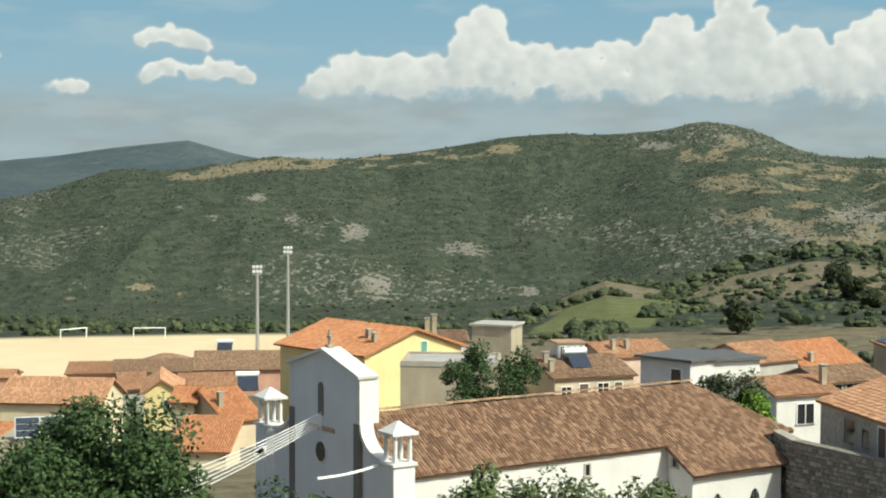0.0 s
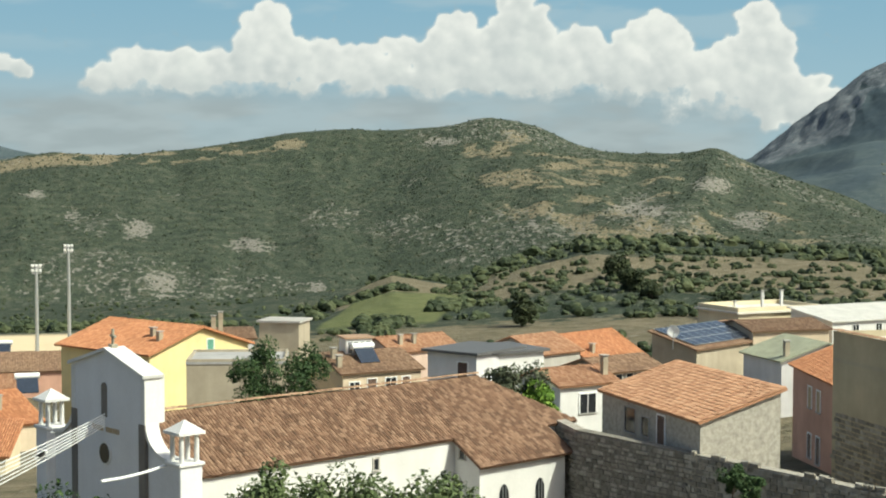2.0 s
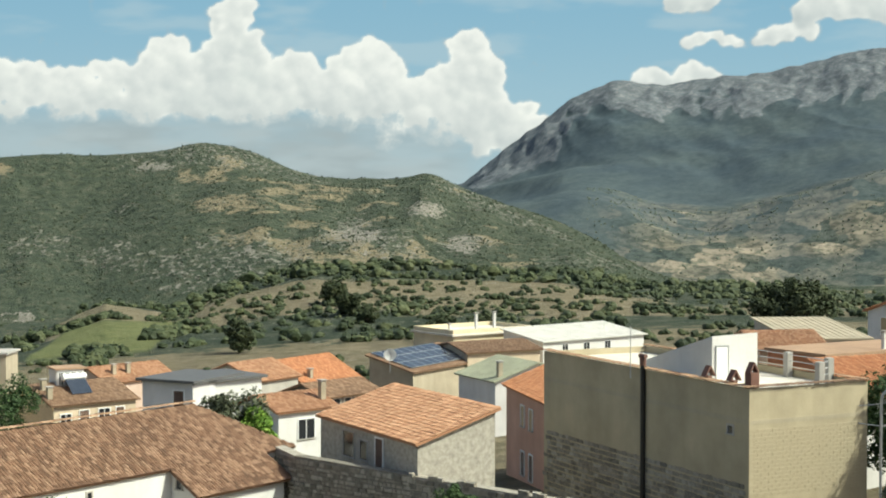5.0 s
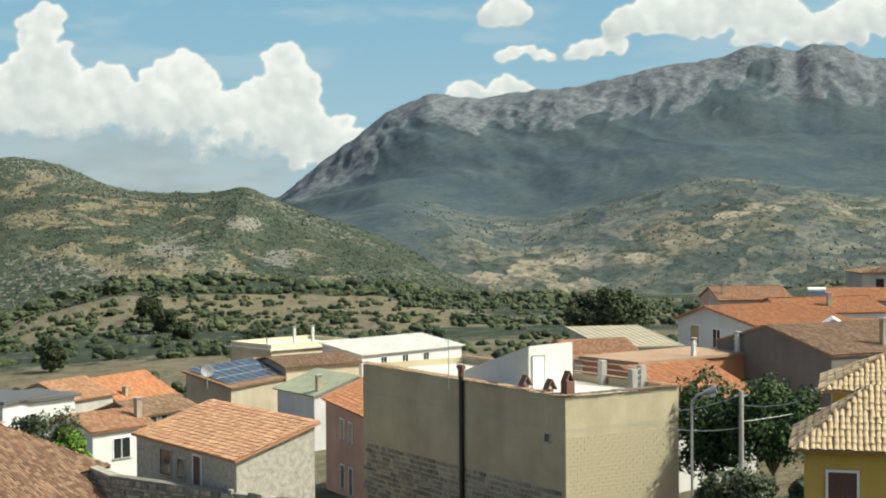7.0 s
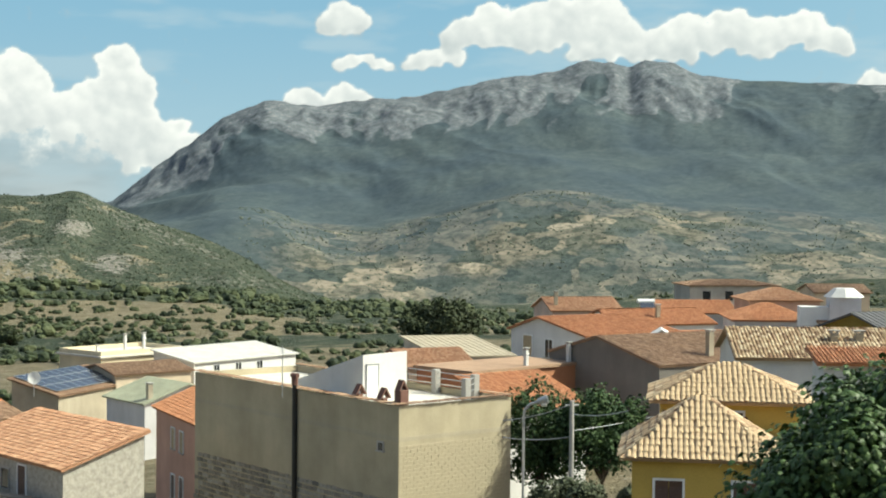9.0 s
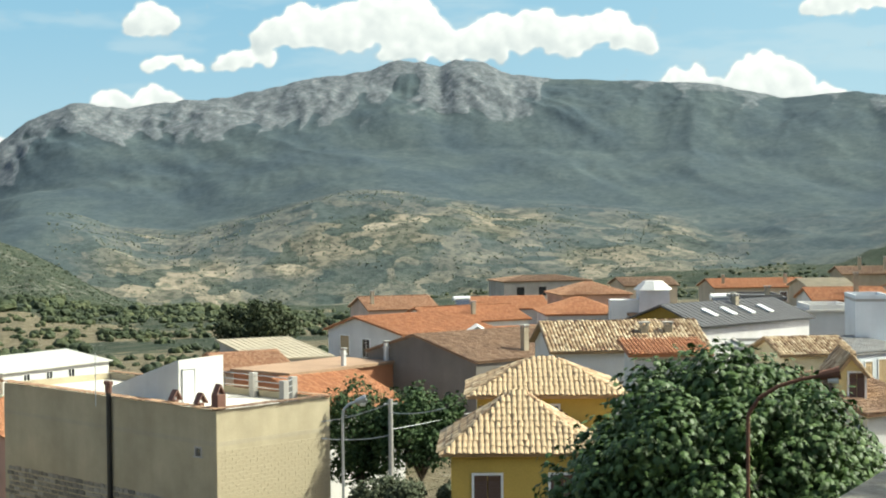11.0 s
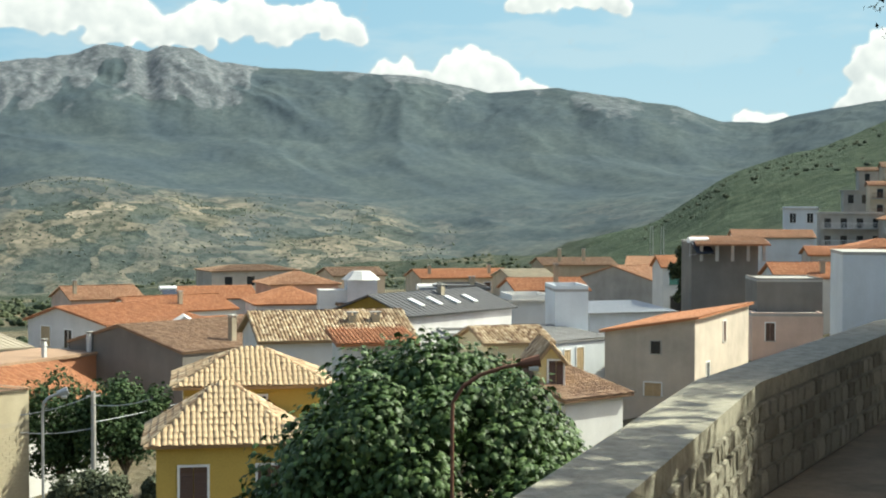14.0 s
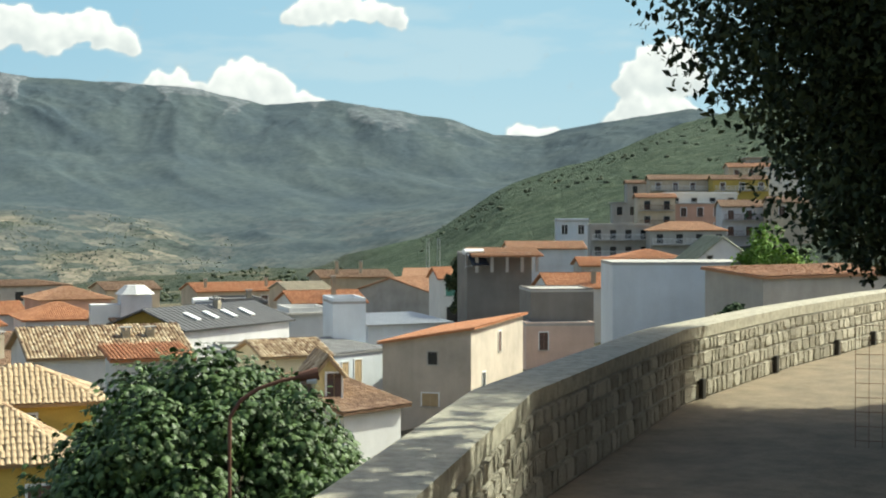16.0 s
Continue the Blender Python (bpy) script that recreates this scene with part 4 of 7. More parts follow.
house("grey stone house with a weathered roof", (-35.2, 166.3), -22.0, 15, 2.6, 9.0, 1.2, GREY, TILE_RUST, "gable", wins=[('e', 1.2, 2.2, 0.8, 1.1, 'hole')])
house("long house with a brown roof and brick wall", (-32.3, 198.0), -23.9, 6, 11.7, 10.0, 1.8, PINK, TILE_BROWN, "gable", keep='brick', wins=[('e', 3, 2.4, 1.3, 1.5, 'glass'), ('e', 7, 2.4, 1.3, 1.5, 'glass')])
house("old house with a brown tile roof", (-44.7, 207.7), -25.6, 12, 10.7, 9.0, 1.2, BEIGE, TILE_BROWN, "gable")
house("shed with a tan tile roof", (-47.6, 233.2), -27.9, 0, 9.1, 8.0, 1.4, GREY, TILE_BROWN, "hip")
house("low reddish house by the football ground", (-55.2, 222.8), -27.8, 8, 7.5, 7.0, 0.8, PINK, TILE_RUST, "shed")
house("small shed with a red tile roof", (-68.2, 228.0), -29.1, 0, 3.2, 6.0, 0.8, PINK, TILE_RUST, "gable")
house("low shed with an orange roof", (-27.8, 98.2), -16.2, 178, 3.1, 5.0, 0.8, GREY, TILE_ORANGE, "shed")
house("tall pale yellow house with a bright orange roof", (-7.3, 142.3), -15.2, 133, 13.1, 12.5, 2.0, LEMON, TILE_ORANGE, "gable", wins=[('n', 7.5, 1.0, 0.8, 1.7, 'green')], chims=[(1.5, 2.5, 0.7, 0.9), (3.2, 3.2, 0.9, 0.9)], over=0.5)
house("big bare beige house with a flat top", (-3.5, 126.0), -14.2, -4, 8.1, 7.0, 0.2, BEIGE, FLATROOF, "flat", over=0.05)
house("grey house with a small white dormer", (-2.1, 156.0), -15.4, 5, 4.6, 7.0, 0.7, LILAC, TILE_BROWN, "gable", chims=[(0.6, 1, 0.6, 1.5), (1.4, 2, 0.8, 1.6)])
house("bare concrete house with a thin roof slab", (7.3, 161.8), -14.5, 160, 4.4, 4.0, 0.0, BEIGE, CONCRETE, "flat", over=0.25)
house("long cream house with a brown tile roof", (10.3, 139.1), -16.9, 22, 8.2, 9.0, 1.4, SAND, TILE_BROWN, "gable", keep='cream', wins=[('e', 3.0, 2.3, 0.9, 1.6, 'brown'), ('e', 5.0, 1.9, 1.1, 1.2, 'glass'), ('e', 6.6, 2.3, 0.8, 1.6, 'brown'), ('e', 1.2, 1.9, 1.0, 1.0, 'glass')], chims=[(0.2, 1.2, 0.5, 0.9), (0.5, 3.0, 1, 0.9)])
house("small house with a tile roof and white chimneys", (19.0, 176.0), -19.5, 30, 9.6, 7.0, 1.4, PEACH, TILE_RUST, "gable", chims=[(2, 1.5, 0.8, 0.9), (4, 1.5, 0.8, 0.9)])
house("white house with a flat grey roof", (20.3, 124.4), -13.6, 135, 5.1, 6.5, 0.0, LILAC, SLATE, "flat", over=0.4, wins=[('e', 1.4, 2.6, 1.0, 1.9, 'brown')])
house("white wing with a flat grey roof", (20.5, 125.8), -13.8, 24, 7.0, 5.5, 0.0, WHITE, SLATE, "flat", over=0.4)
house("white house with a low tile roof and dark window", (25.2, 114.3), -14.8, 22, 5.4, 6.0, 0.9, WHITE, TILE_RUST, "gable", wins=[('e', 2.6, 2.3, 1.5, 1.5, 'glass')], chims=[(5.0, 1.2, 0.5, 1.3)])
house("house with a bright orange roof", (38.2, 157.4), -18.7, 38, 9.3, 10.0, 2.6, PINK, TILE_ORANGE, "gable", chims=[(1.8, 1.5, 0.9, 0.8)])
house("old house with a red-brown roof", (31.6, 152.8), -17.1, 36, 6.2, 8.0, 1.5, GREY, TILE_RUST, "gable")
house("low house with arches and a brown roof", (35.2, 139.6), -17.3, 28, 7.2, 6.0, 1.0, DARKGREY, TILE_BROWN, "gable", wins=[('e', 1.6, 1.7, 0.8, 1.4, 'hole'), ('e', 3.0, 1.7, 0.8, 1.4, 'hole'), ('e', 4.4, 1.7, 0.8, 1.4, 'hole')])
house("cream house with a sloping brown roof", (47.8, 151.7), -16.7, 40, 14.9, 5.5, 1.4, BEIGE, TILE_BROWN, "shed", keep='solar')
house("pale house with a grey-green sheet roof", (50.1, 133.4), -15.6, 98, 7.5, 9.0, 1.5, LILAC, GREEN_SHEET, "gable", sheet=GREEN_SHEET, chims=[(0.6, 0.8, 0.2, 1.4)])
house("old rubble house with a patched orange roof", (25.4, 79.8), -11.9, 101, 12.6, 5.0, 1.5, STONE_PALE, TILE_RUST, "shed", wins=[('e', 6.6, 1.9, 0.9, 1.1, 'hole'), ('e', 4.6, 2.2, 0.9, 1.8, 'brown'), ('e', 8.6, 2.0, 1.4, 1.5, 'hole')], over=0.25)
house("pink two-storey house with an orange roof", (40.7, 97.4), -12.7, 84, 11.9, 7.0, 1.4, PINK, TILE_ORANGE, "gable", wins=[('e', 7.2, 2.6, 0.9, 1.5, 'tan'), ('e', 5.0, 2.6, 0.9, 1.5, 'tan'), ('e', 7.2, 6.2, 0.9, 1.7, 'brown'), ('e', 5.0, 6.3, 0.9, 1.9, 'brown')], over=0.3)
house("cream house with roof terrace and slender white chimneys", (58.6, 170.2), -14.9, 18, 12.0, 8.0, 0.5, CREAM, TERRACE, "flat", stack=WHITE, chims=[(4.2, 1, 0.2, 2.2), (7, 1, 0.2, 2.2), (1, 2, 0.2, 1)])
house("long building with a whitish corrugated roof", (67.4, 163.7), -15.2, 20, 16.7, 7.0, 1.0, WHITE, PALE_SHEET, "shed", sheet=PALE_SHEET, wins=[('e', 3.5, 1.4, 0.9, 0.9, 'glass'), ('e', 7, 1.4, 0.9, 0.9, 'glass'), ('e', 10.5, 1.4, 0.9, 0.9, 'glass')])
house("house with a low brown tile roof", (56.2, 158.3), -15.6, 10, 9.4, 8.0, 0.8, SAND, TILE_BROWN, "gable")
house("house with an orange lean-to roof and white pillar", (56.0, 82.7), -10.9, 5, 6.9, 5.0, 1.6, WHITE, TILE_ORANGE, "shed")
house("long terracotta-painted house with white chimneys", (60.6, 94.2), -9.8, 12, 11.6, 6.0, 0.0, RUSTY, TILE_BROWN, "flat", over=0.2, stack=WHITE, chims=[(6.3, 0.5, 0.2, 1.2), (11.2, 0.5, 0.2, 1.4)])
house("house with a red tile roof", (62.3, 106.3), -10.4, -10, 5.5, 7.0, 1.1, SAND, TILE_RUST, "gable")
house("large dark grey gabled house with a brown roof", (71.6, 86.1), -9.0, 89, 14.0, 13.0, 1.6, DARKGREY, TILE_BROWN, "cross", keep='grey', over=0.15, chims=[(1.5, 6, 1.2, 1.0), (3.0, 9, 1.0, 1.0)], split=0.54)
house("lilac-white house with an orange roof", (91.0, 120.7), -9.9, 92, 12.5, 12.0, 1.4, LILAC, TILE_ORANGE, "cross", wins=[('e', 9.6, 2.6, 1.5, 2.0, 'tan'), ('e', 6.0, 2.6, 1.2, 1.8, 'glass')], over=0.4, split=0.61)
house("low house with a flat tan roof", (78.8, 115.7), -10.9, 165, 6.8, 13.0, 0.8, GREY, TAN_SHEET, "shed", sheet=TAN_SHEET)
house("house with a faded orange roof", (122.7, 170.4), -11.0, -20, 9.9, 10.0, 1.5, PEACH, TILE_RUST, "gable", chims=[(1, 2, 1, 1.4)])
house("long house with a bright orange roof", (108.3, 137.5), -10.4, -12, 12.3, 10.0, 1.4, WHITE, TILE_ORANGE, "gable", chims=[(6, 2, 0.8, 1.2)])
house("house with an orange roof and pale ridge", (130.8, 157.1), -10.7, -28, 10.0, 9.0, 1.4, WHITE, TILE_ORANGE, "gable")
house("white house with an orange lean-to", (102.3, 118.9), -11.0, -15, 5.5, 7.0, 1.1, WHITE, TILE_ORANGE, "gable")
house("low white house with an orange roof", (88.1, 99.6), -9.3, -20, 4.9, 6.0, 1.0, WHITE, TILE_ORANGE, "gable")
house("white house with a striped straw-coloured tile roof", (58.6, 63.5), -5.9, -34, 8.7, 8.0, 1.3, WHITE, TILE_STRAW, "gable", chims=[(5.6, 2.2, 0.5, 0.7), (7.0, 2.2, 0.5, 0.7)])
house("low house with an orange porch roof", (56.2, 54.9), -5.4, -36, 3.7, 3.2, 0.4, WHITE, TILE_ORANGE, "shed")
house("ochre house with a straw-coloured tile roof", (39.7, 47.7), -5.4, -40, 5.6, 5.0, 1.1, OCHRE, TILE_STRAW, "hip", pieces=300, wins=[('e', 2.4, 1.3, 1.8, 0.7, 'glass')], over=0.45)
house("ochre house front with a low tile roof and shuttered window", (35.5, 44.2), -6.8, -40, 5.1, 5.0, 1.7, OCHRE, TILE_STRAW, "hip", pieces=300, wins=[('e', 1.35, 3.0, 1.0, 1.9, 'brown'), ('e', 4.2, 3.0, 1.0, 1.9, 'brown')], over=0.45)
house("house with a dark sheet roof and yellow gable", (88.7, 79.4), -6.8, 93, 7.9, 14.0, 1.4, LILAC, SLATE, "cross", keep='slate', sheet=SLATE, over=0.4, chims=[(3, 8, 0.6, 1.2)], split=0.49)
house("dark loft with a flat roof", (106.6, 90.7), -6.0, -40, 3.7, 6.0, 0.2, DARKGREY, SLATE, "flat", chims=[(2.5, 1, 0.2, 0.8)])
house("lilac house with a white-domed stair hut", (100.3, 97.6), -7.7, -25, 4.2, 7.0, 0.7, LILAC, TILE_BROWN, "gable")
house("house with a wide orange hipped roof", (102.1, 111.5), -8.0, -35, 7.4, 9.0, 1.4, LILAC, TILE_ORANGE, "hip", wins=[('e', 2, 2.2, 1, 1.4, 'brown'), ('e', 5, 2.2, 1, 1.4, 'glass')])
house("house with an orange hipped roof", (133.7, 143.3), -8.4, -30, 8.9, 9.0, 1.4, PINK, TILE_RUST, "hip")
house("grey three-storey house under construction", (173.9, 201.3), -9.7, -25, 15.8, 10.0, 0.8, GREY, TILE_BROWN, "hip", wins=[('e', 3, 2.6, 1.4, 1.6, 'hole'), ('e', 7, 2.6, 1.4, 1.6, 'hole'), ('e', 11, 2.6, 1.4, 1.6, 'hole')])
house("house with a brown roof", (164.3, 162.3), -8.9, -30, 8.1, 9.0, 1.0, SAND, TILE_BROWN, "gable")
house("long house with an orange roof", (197.6, 173.9), -10.8, -32, 16.6, 10.0, 1.3, SAND, TILE_ORANGE, "gable", wins=[('e', 3, 2.4, 1.2, 1.5, 'brown'), ('e', 8, 2.4, 1.2, 1.5, 'brown'), ('e', 12, 2.4, 1.2, 1.5, 'brown')], chims=[(2, 2, 0.8, 1.2), (13, 2, 0.8, 1.2)])
house("plain cream house with a grey roof", (187.6, 146.4), -9.5, -32, 7.1, 9.0, 1.1, SAND, TAN_SHEET, "gable")
house("white house with a flat roof terrace", (121.4, 94.7), -8.0, -40, 4.1, 6.0, 0.5, WHITE, TERRACE, "flat")
house("house with an orange roof and tall chimney", (132.8, 102.9), -7.6, -38, 8.1, 8.0, 1.1, WHITE, TILE_ORANGE, "gable", chims=[(5, 2, 0.5, 2.2)])
house("house with a beige roof and chimneys", (196.3, 146.6), -7.8, -40, 11.9, 9.0, 1.0, BEIGE, TILE_BROWN, "gable", chims=[(3, 2, 0.8, 1.6), (7, 2, 0.8, 1.6)])
house("low grey garden house with flat roof", (80.0, 68.0), -7.5, -40, 3.6, 5.0, 0.2, GREY, FLATROOF, "flat")
house("pale blue house with a lean-to roof", (106.3, 78.2), -5.7, -45, 2.9, 6.0, 0.3, PALEBLUE, FLATROOF, "flat", over=0.02)
house("white house with a sloping flat roof", (97.7, 73.1), -9.3, -5, 8.8, 7.0, 0.6, PALEBLUE, FLATROOF, "shed", wins=[('e', 3.0, 2.6, 0.8, 1.9, 'tan'), ('e', 4.6, 2.6, 0.9, 2.0, 'tan')], over=0.15)
house("pale terrace house with a ribbed metal roof", (122.8, 86.1), -8.8, -30, 9.2, 9.0, 0.5, PALEBLUE, STEEL, "shed", sheet=STEEL)
house("grey house with a sandy side wall and orange lean-to roof", (96.4, 66.2), -7.8, 17, 18.5, 7.0, 1.15, PALE_SAND, TILE_ORANGE, "shed", side=-1, over=0.35, wins=[('n', 4.0, 1.6, 0.75, 0.95, 'hole'), ('n', 3.8, 4.8, 1.3, 1.0, 'tan'), ('w', 9.5, 1.3, 1.0, 1.6, 'brown'), ('w', 4.0, 3.6, 1.0, 1.1, 'glass')])
house("bare grey house wall over a pink storey", (123.9, 68.4), -5.15, -52, 5.9, 7.0, 0.1, DARKGREY, CONCRETE, "flat", over=0.02, wins=[('e', 2.4, 4.0, 0.35, 0.8, 'hole')])
house("low pink house with a flat concrete roof", (121.4, 67.5), -8.1, -52, 6.3, 4.0, 0.1, PEACH, CONCRETE, "flat", over=0.03, wins=[('e', 1.6, 2.2, 0.8, 1.6, 'brown')])
house("tall bare concrete house with a roof veranda", (136.7, 83.1), -2.1, -50, 6.9, 7.0, 0.0, DARKGREY, CONCRETE, "flat", keep='tower', over=0.05)
house("white house with a green shutter and orange roof", (157.2, 99.5), -5.6, -45, 3.6, 6.0, 1.2, WHITE, TILE_ORANGE, "gable", wins=[('e', 1.6, 2.2, 1.7, 1.9, 'green'), ('e', 1.6, 5.8, 1.4, 2.2, 'hole')])
house("grey gabled house with a tan roof", (182.7, 115.3), -9.4, 87, 17.3, 12.0, 2.4, GREY, TILE_RUST, "cross", over=0.25, split=0.52)
house("house with a tan tile roof", (216.4, 144.2), -8.2, -60, 6.6, 9.0, 1.2, SAND, TILE_RUST, "gable")
house("ochre house with a brown tile roof and dormer", (57.8, 41.9), -7.3, -8, 4.0, 5.0, 1.1, WHITE, TILE_BROWN, "shed", over=0.4)
house("small ochre dormer house with a gabled roof", (58.4, 44.0), -5.7, -45, 1.3, 4.0, 0.8, LEMON, TILE_STRAW, "cross", wins=[('e', 0.9, 1.9, 0.7, 1.9, 'brown')], over=0.2, split=0.49)
house("house with a straw-coloured tile roof", (72.8, 58.7), -6.7, -30, 4.1, 5.0, 0.8, CREAM, TILE_STRAW, "gable")
house("long pale blue-grey house wall", (97.2, 47.1), -1.6, -57, 9.5, 7.0, 0.0, PALEBLUE, CONCRETE, "flat", over=0.02)
house("pale gabled house with a sheet roof", (128.8, 54.9), -2.6, -57, 6.9, 9.0, 2.6, LILAC, GREEN_SHEET, "cross", sheet=GREEN_SHEET, over=0.2, wins=[('e', 2.0, -0.3, 0.5, 0.6, 'hole')], chims=[(3.2, 0.4, 1.2, 1.2)], split=0.46)
house("low grey shed with a tiled edge", (86.3, 32.0), -1.8, -25, 12.3, 5.0, 0.4, GREY, TILE_RUST, "shed", over=0.2)
house("house with an orange roof and white chimney", (132.3, 70.8), -5.1, -50, 6.3, 8.0, 1.2, WHITE, TILE_ORANGE, "gable", chims=[(4.5, 1, 0.3, 1.2)])
house("house with an orange hip roof", (171.3, 82.2), -3.3, -57, 8.2, 8.0, 1.0, SAND, TILE_ORANGE, "hip")
house("low house with an orange roof", (153.3, 78.1), -3.6, -55, 5.1, 7.0, 0.8, GREY, TILE_ORANGE, "gable")
house("long pale house with an orange roof", (217.1, 124.0), -3.3, -55, 12.6, 9.0, 1.1, LILAC, TILE_RUST, "gable")
house("pale blue three-storey house on the slope", (253.5, 134.5), 1.1, -60, 6.0, 8.0, 0.3, PALEBLUE, CONCRETE, "flat", wins=[('e', 1.5450166666666665, 2.4, 1.1, 1.7, 'glass'), ('e', 1.5450166666666665, 5.4, 1.1, 1.7, 'glass'), ('e', 4.63505, 2.4, 1.1, 1.7, 'glass'), ('e', 4.63505, 5.4, 1.1, 1.7, 'glass')])
house("long grey house with deep balconies", (243.9, 122.6), 0.3, -60, 10.5, 8.0, 0.2, GREY, CONCRETE, "flat", wins=[('e', 1.353625, 2.4, 1.1, 1.7, 'hole'), ('e', 1.353625, 5.4, 1.1, 1.7, 'hole'), ('e', 4.060875, 2.4, 1.1, 1.7, 'hole'), ('e', 4.060875, 5.4, 1.1, 1.7, 'hole'), ('e', 6.768125, 2.4, 1.1, 1.7, 'hole'), ('e', 6.768125, 5.4, 1.1, 1.7, 'hole'), ('e', 9.475375, 2.4, 1.1, 1.7, 'hole'), ('e', 9.475375, 5.4, 1.1, 1.7, 'hole')], balc=[(5.25, 2.4, 9.9), (5.25, 5.4, 9.9)])
house("house with a pyramid tile roof and open loggia", (242.1, 110.2), -0.4, -60, 13.1, 8.0, 1.4, GREY, TILE_RUST, "hip", wins=[('e', 1.69575, 2.4, 1.1, 1.7, 'hole'), ('e', 5.08725, 2.4, 1.1, 1.7, 'hole'), ('e', 8.47875, 2.4, 1.1, 1.7, 'hole'), ('e', 11.87025, 2.4, 1.1, 1.7, 'hole')], balc=[(6.55, 2.4, 12.5)])
house("cream house with arched balconies", (272.9, 126.9), 5.7, -60, 7.4, 8.0, 0.8, SAND, TILE_RUST, "gable", wins=[('e', 1.9046611111111111, 2.4, 1.1, 1.7, 'hole'), ('e', 1.9046611111111111, 5.4, 1.1, 1.7, 'hole'), ('e', 5.713983333333333, 2.4, 1.1, 1.7, 'hole'), ('e', 5.713983333333333, 5.4, 1.1, 1.7, 'hole')], balc=[(3.70, 2.4, 6.8), (3.70, 5.4, 6.8)])
house("white-edged house with terrace", (284.2, 125.7), 6.4, -60, 14.1, 8.0, 0.3, WHITE, PALE_SHEET, "flat", wins=[('e', 1.8345833333333335, 2.4, 1.1, 1.7, 'hole'), ('e', 5.50375, 2.4, 1.1, 1.7, 'hole'), ('e', 9.172916666666667, 2.4, 1.1, 1.7, 'hole'), ('e', 12.842083333333335, 2.4, 1.1, 1.7, 'hole')], balc=[(7.05, 2.4, 13.5)])
house("brick-red house on the slope", (277.2, 120.8), 4.4, -60, 9.3, 8.0, 0.0, PINK, CONCRETE, "flat", wins=[('e', 1.6184, 2.4, 1.1, 1.7, 'brown'), ('e', 1.6184, 5.4, 1.1, 1.7, 'brown'), ('e', 4.8552, 2.4, 1.1, 1.7, 'brown'), ('e', 4.8552, 5.4, 1.1, 1.7, 'brown'), ('e', 8.092, 2.4, 1.1, 1.7, 'brown'), ('e', 8.092, 5.4, 1.1, 1.7, 'brown')])
house("grey house with balconies and brown shutters", (266.4, 106.8), 3.8, -60, 9.5, 8.0, 1.2, LILAC, TILE_BROWN, "gable", wins=[('e', 1.6624740740740742, 2.4, 1.1, 1.7, 'brown'), ('e', 1.6624740740740742, 5.4, 1.1, 1.7, 'brown'), ('e', 4.987422222222222, 2.4, 1.1, 1.7, 'brown'), ('e', 4.987422222222222, 5.4, 1.1, 1.7, 'brown'), ('e', 8.31237037037037, 2.4, 1.1, 1.7, 'brown'), ('e', 8.31237037037037, 5.4, 1.1, 1.7, 'brown')], balc=[(4.75, 2.4, 8.9), (4.75, 5.4, 8.9)])
house("yellow house with a brown roof", (317.6, 129.4), 10.2, -60, 12.2, 8.0, 1.0, OCHRE, TILE_BROWN, "gable", wins=[('e', 2.1164370370370373, 2.4, 1.1, 1.7, 'brown'), ('e', 6.349311111111111, 2.4, 1.1, 1.7, 'brown'), ('e', 10.582185185185187, 2.4, 1.1, 1.7, 'brown')], balc=[(6.10, 2.4, 11.6)])
house("pale house with a wide roof high on the slope", (318.5, 145.1), 10.4, -60, 15.1, 8.0, 1.1, SAND, TILE_BROWN, "gable", wins=[('e', 1.9502777777777778, 2.4, 1.1, 1.7, 'brown'), ('e', 5.850833333333333, 2.4, 1.1, 1.7, 'brown'), ('e', 9.751388888888888, 2.4, 1.1, 1.7, 'brown'), ('e', 13.651944444444444, 2.4, 1.1, 1.7, 'brown')], balc=[(7.55, 2.4, 14.5)])
house("house near the top of the slope", (351.5, 139.1), 14.1, -60, 10.2, 8.0, 1.0, SAND, TILE_RUST, "gable", wins=[('e', 1.7850000000000001, 2.4, 1.1, 1.7, 'brown'), ('e', 5.355, 2.4, 1.1, 1.7, 'brown'), ('e', 8.925, 2.4, 1.1, 1.7, 'brown')])
house("grey topmost house on the slope", (372.5, 142.9), 16.7, -60, 6.5, 8.0, 0.3, GREY, TILE_BROWN, "flat", wins=[('e', 1.69575, 2.4, 1.1, 1.7, 'brown'), ('e', 5.08725, 2.4, 1.1, 1.7, 'brown')])
house("white house at the edge of the slope", (335.1, 123.1), 12.8, -60, 8.3, 8.0, 0.3, WHITE, CONCRETE, "flat", wins=[('e', 2.1915833333333334, 2.4, 1.1, 1.7, 'brown'), ('e', 6.57475, 2.4, 1.1, 1.7, 'brown')])
house("weathered house on the slope", (263.0, 96.1), 4.5, -60, 7.5, 8.0, 1.0, SAND, TILE_BROWN, "gable", wins=[('e', 1.9833333333333334, 2.4, 1.1, 1.7, 'brown'), ('e', 5.95, 2.4, 1.1, 1.7, 'brown')])
house("grey tower-like house on the slope", (283.5, 137.3), 4.7, -60, 5.2, 8.0, 0.0, GREY, CONCRETE, "flat", wins=[('e', 1.33875, 2.4, 1.1, 1.7, 'hole'), ('e', 4.01625, 2.4, 1.1, 1.7, 'hole')])
house("far grey house on the slope", (329.0, 155.7), 9.9, -60, 7.3, 8.0, 0.8, GREY, TILE_BROWN, "gable", wins=[('e', 1.8907777777777777, 2.4, 1.1, 1.7, 'hole'), ('e', 5.672333333333333, 2.4, 1.1, 1.7, 'hole')])


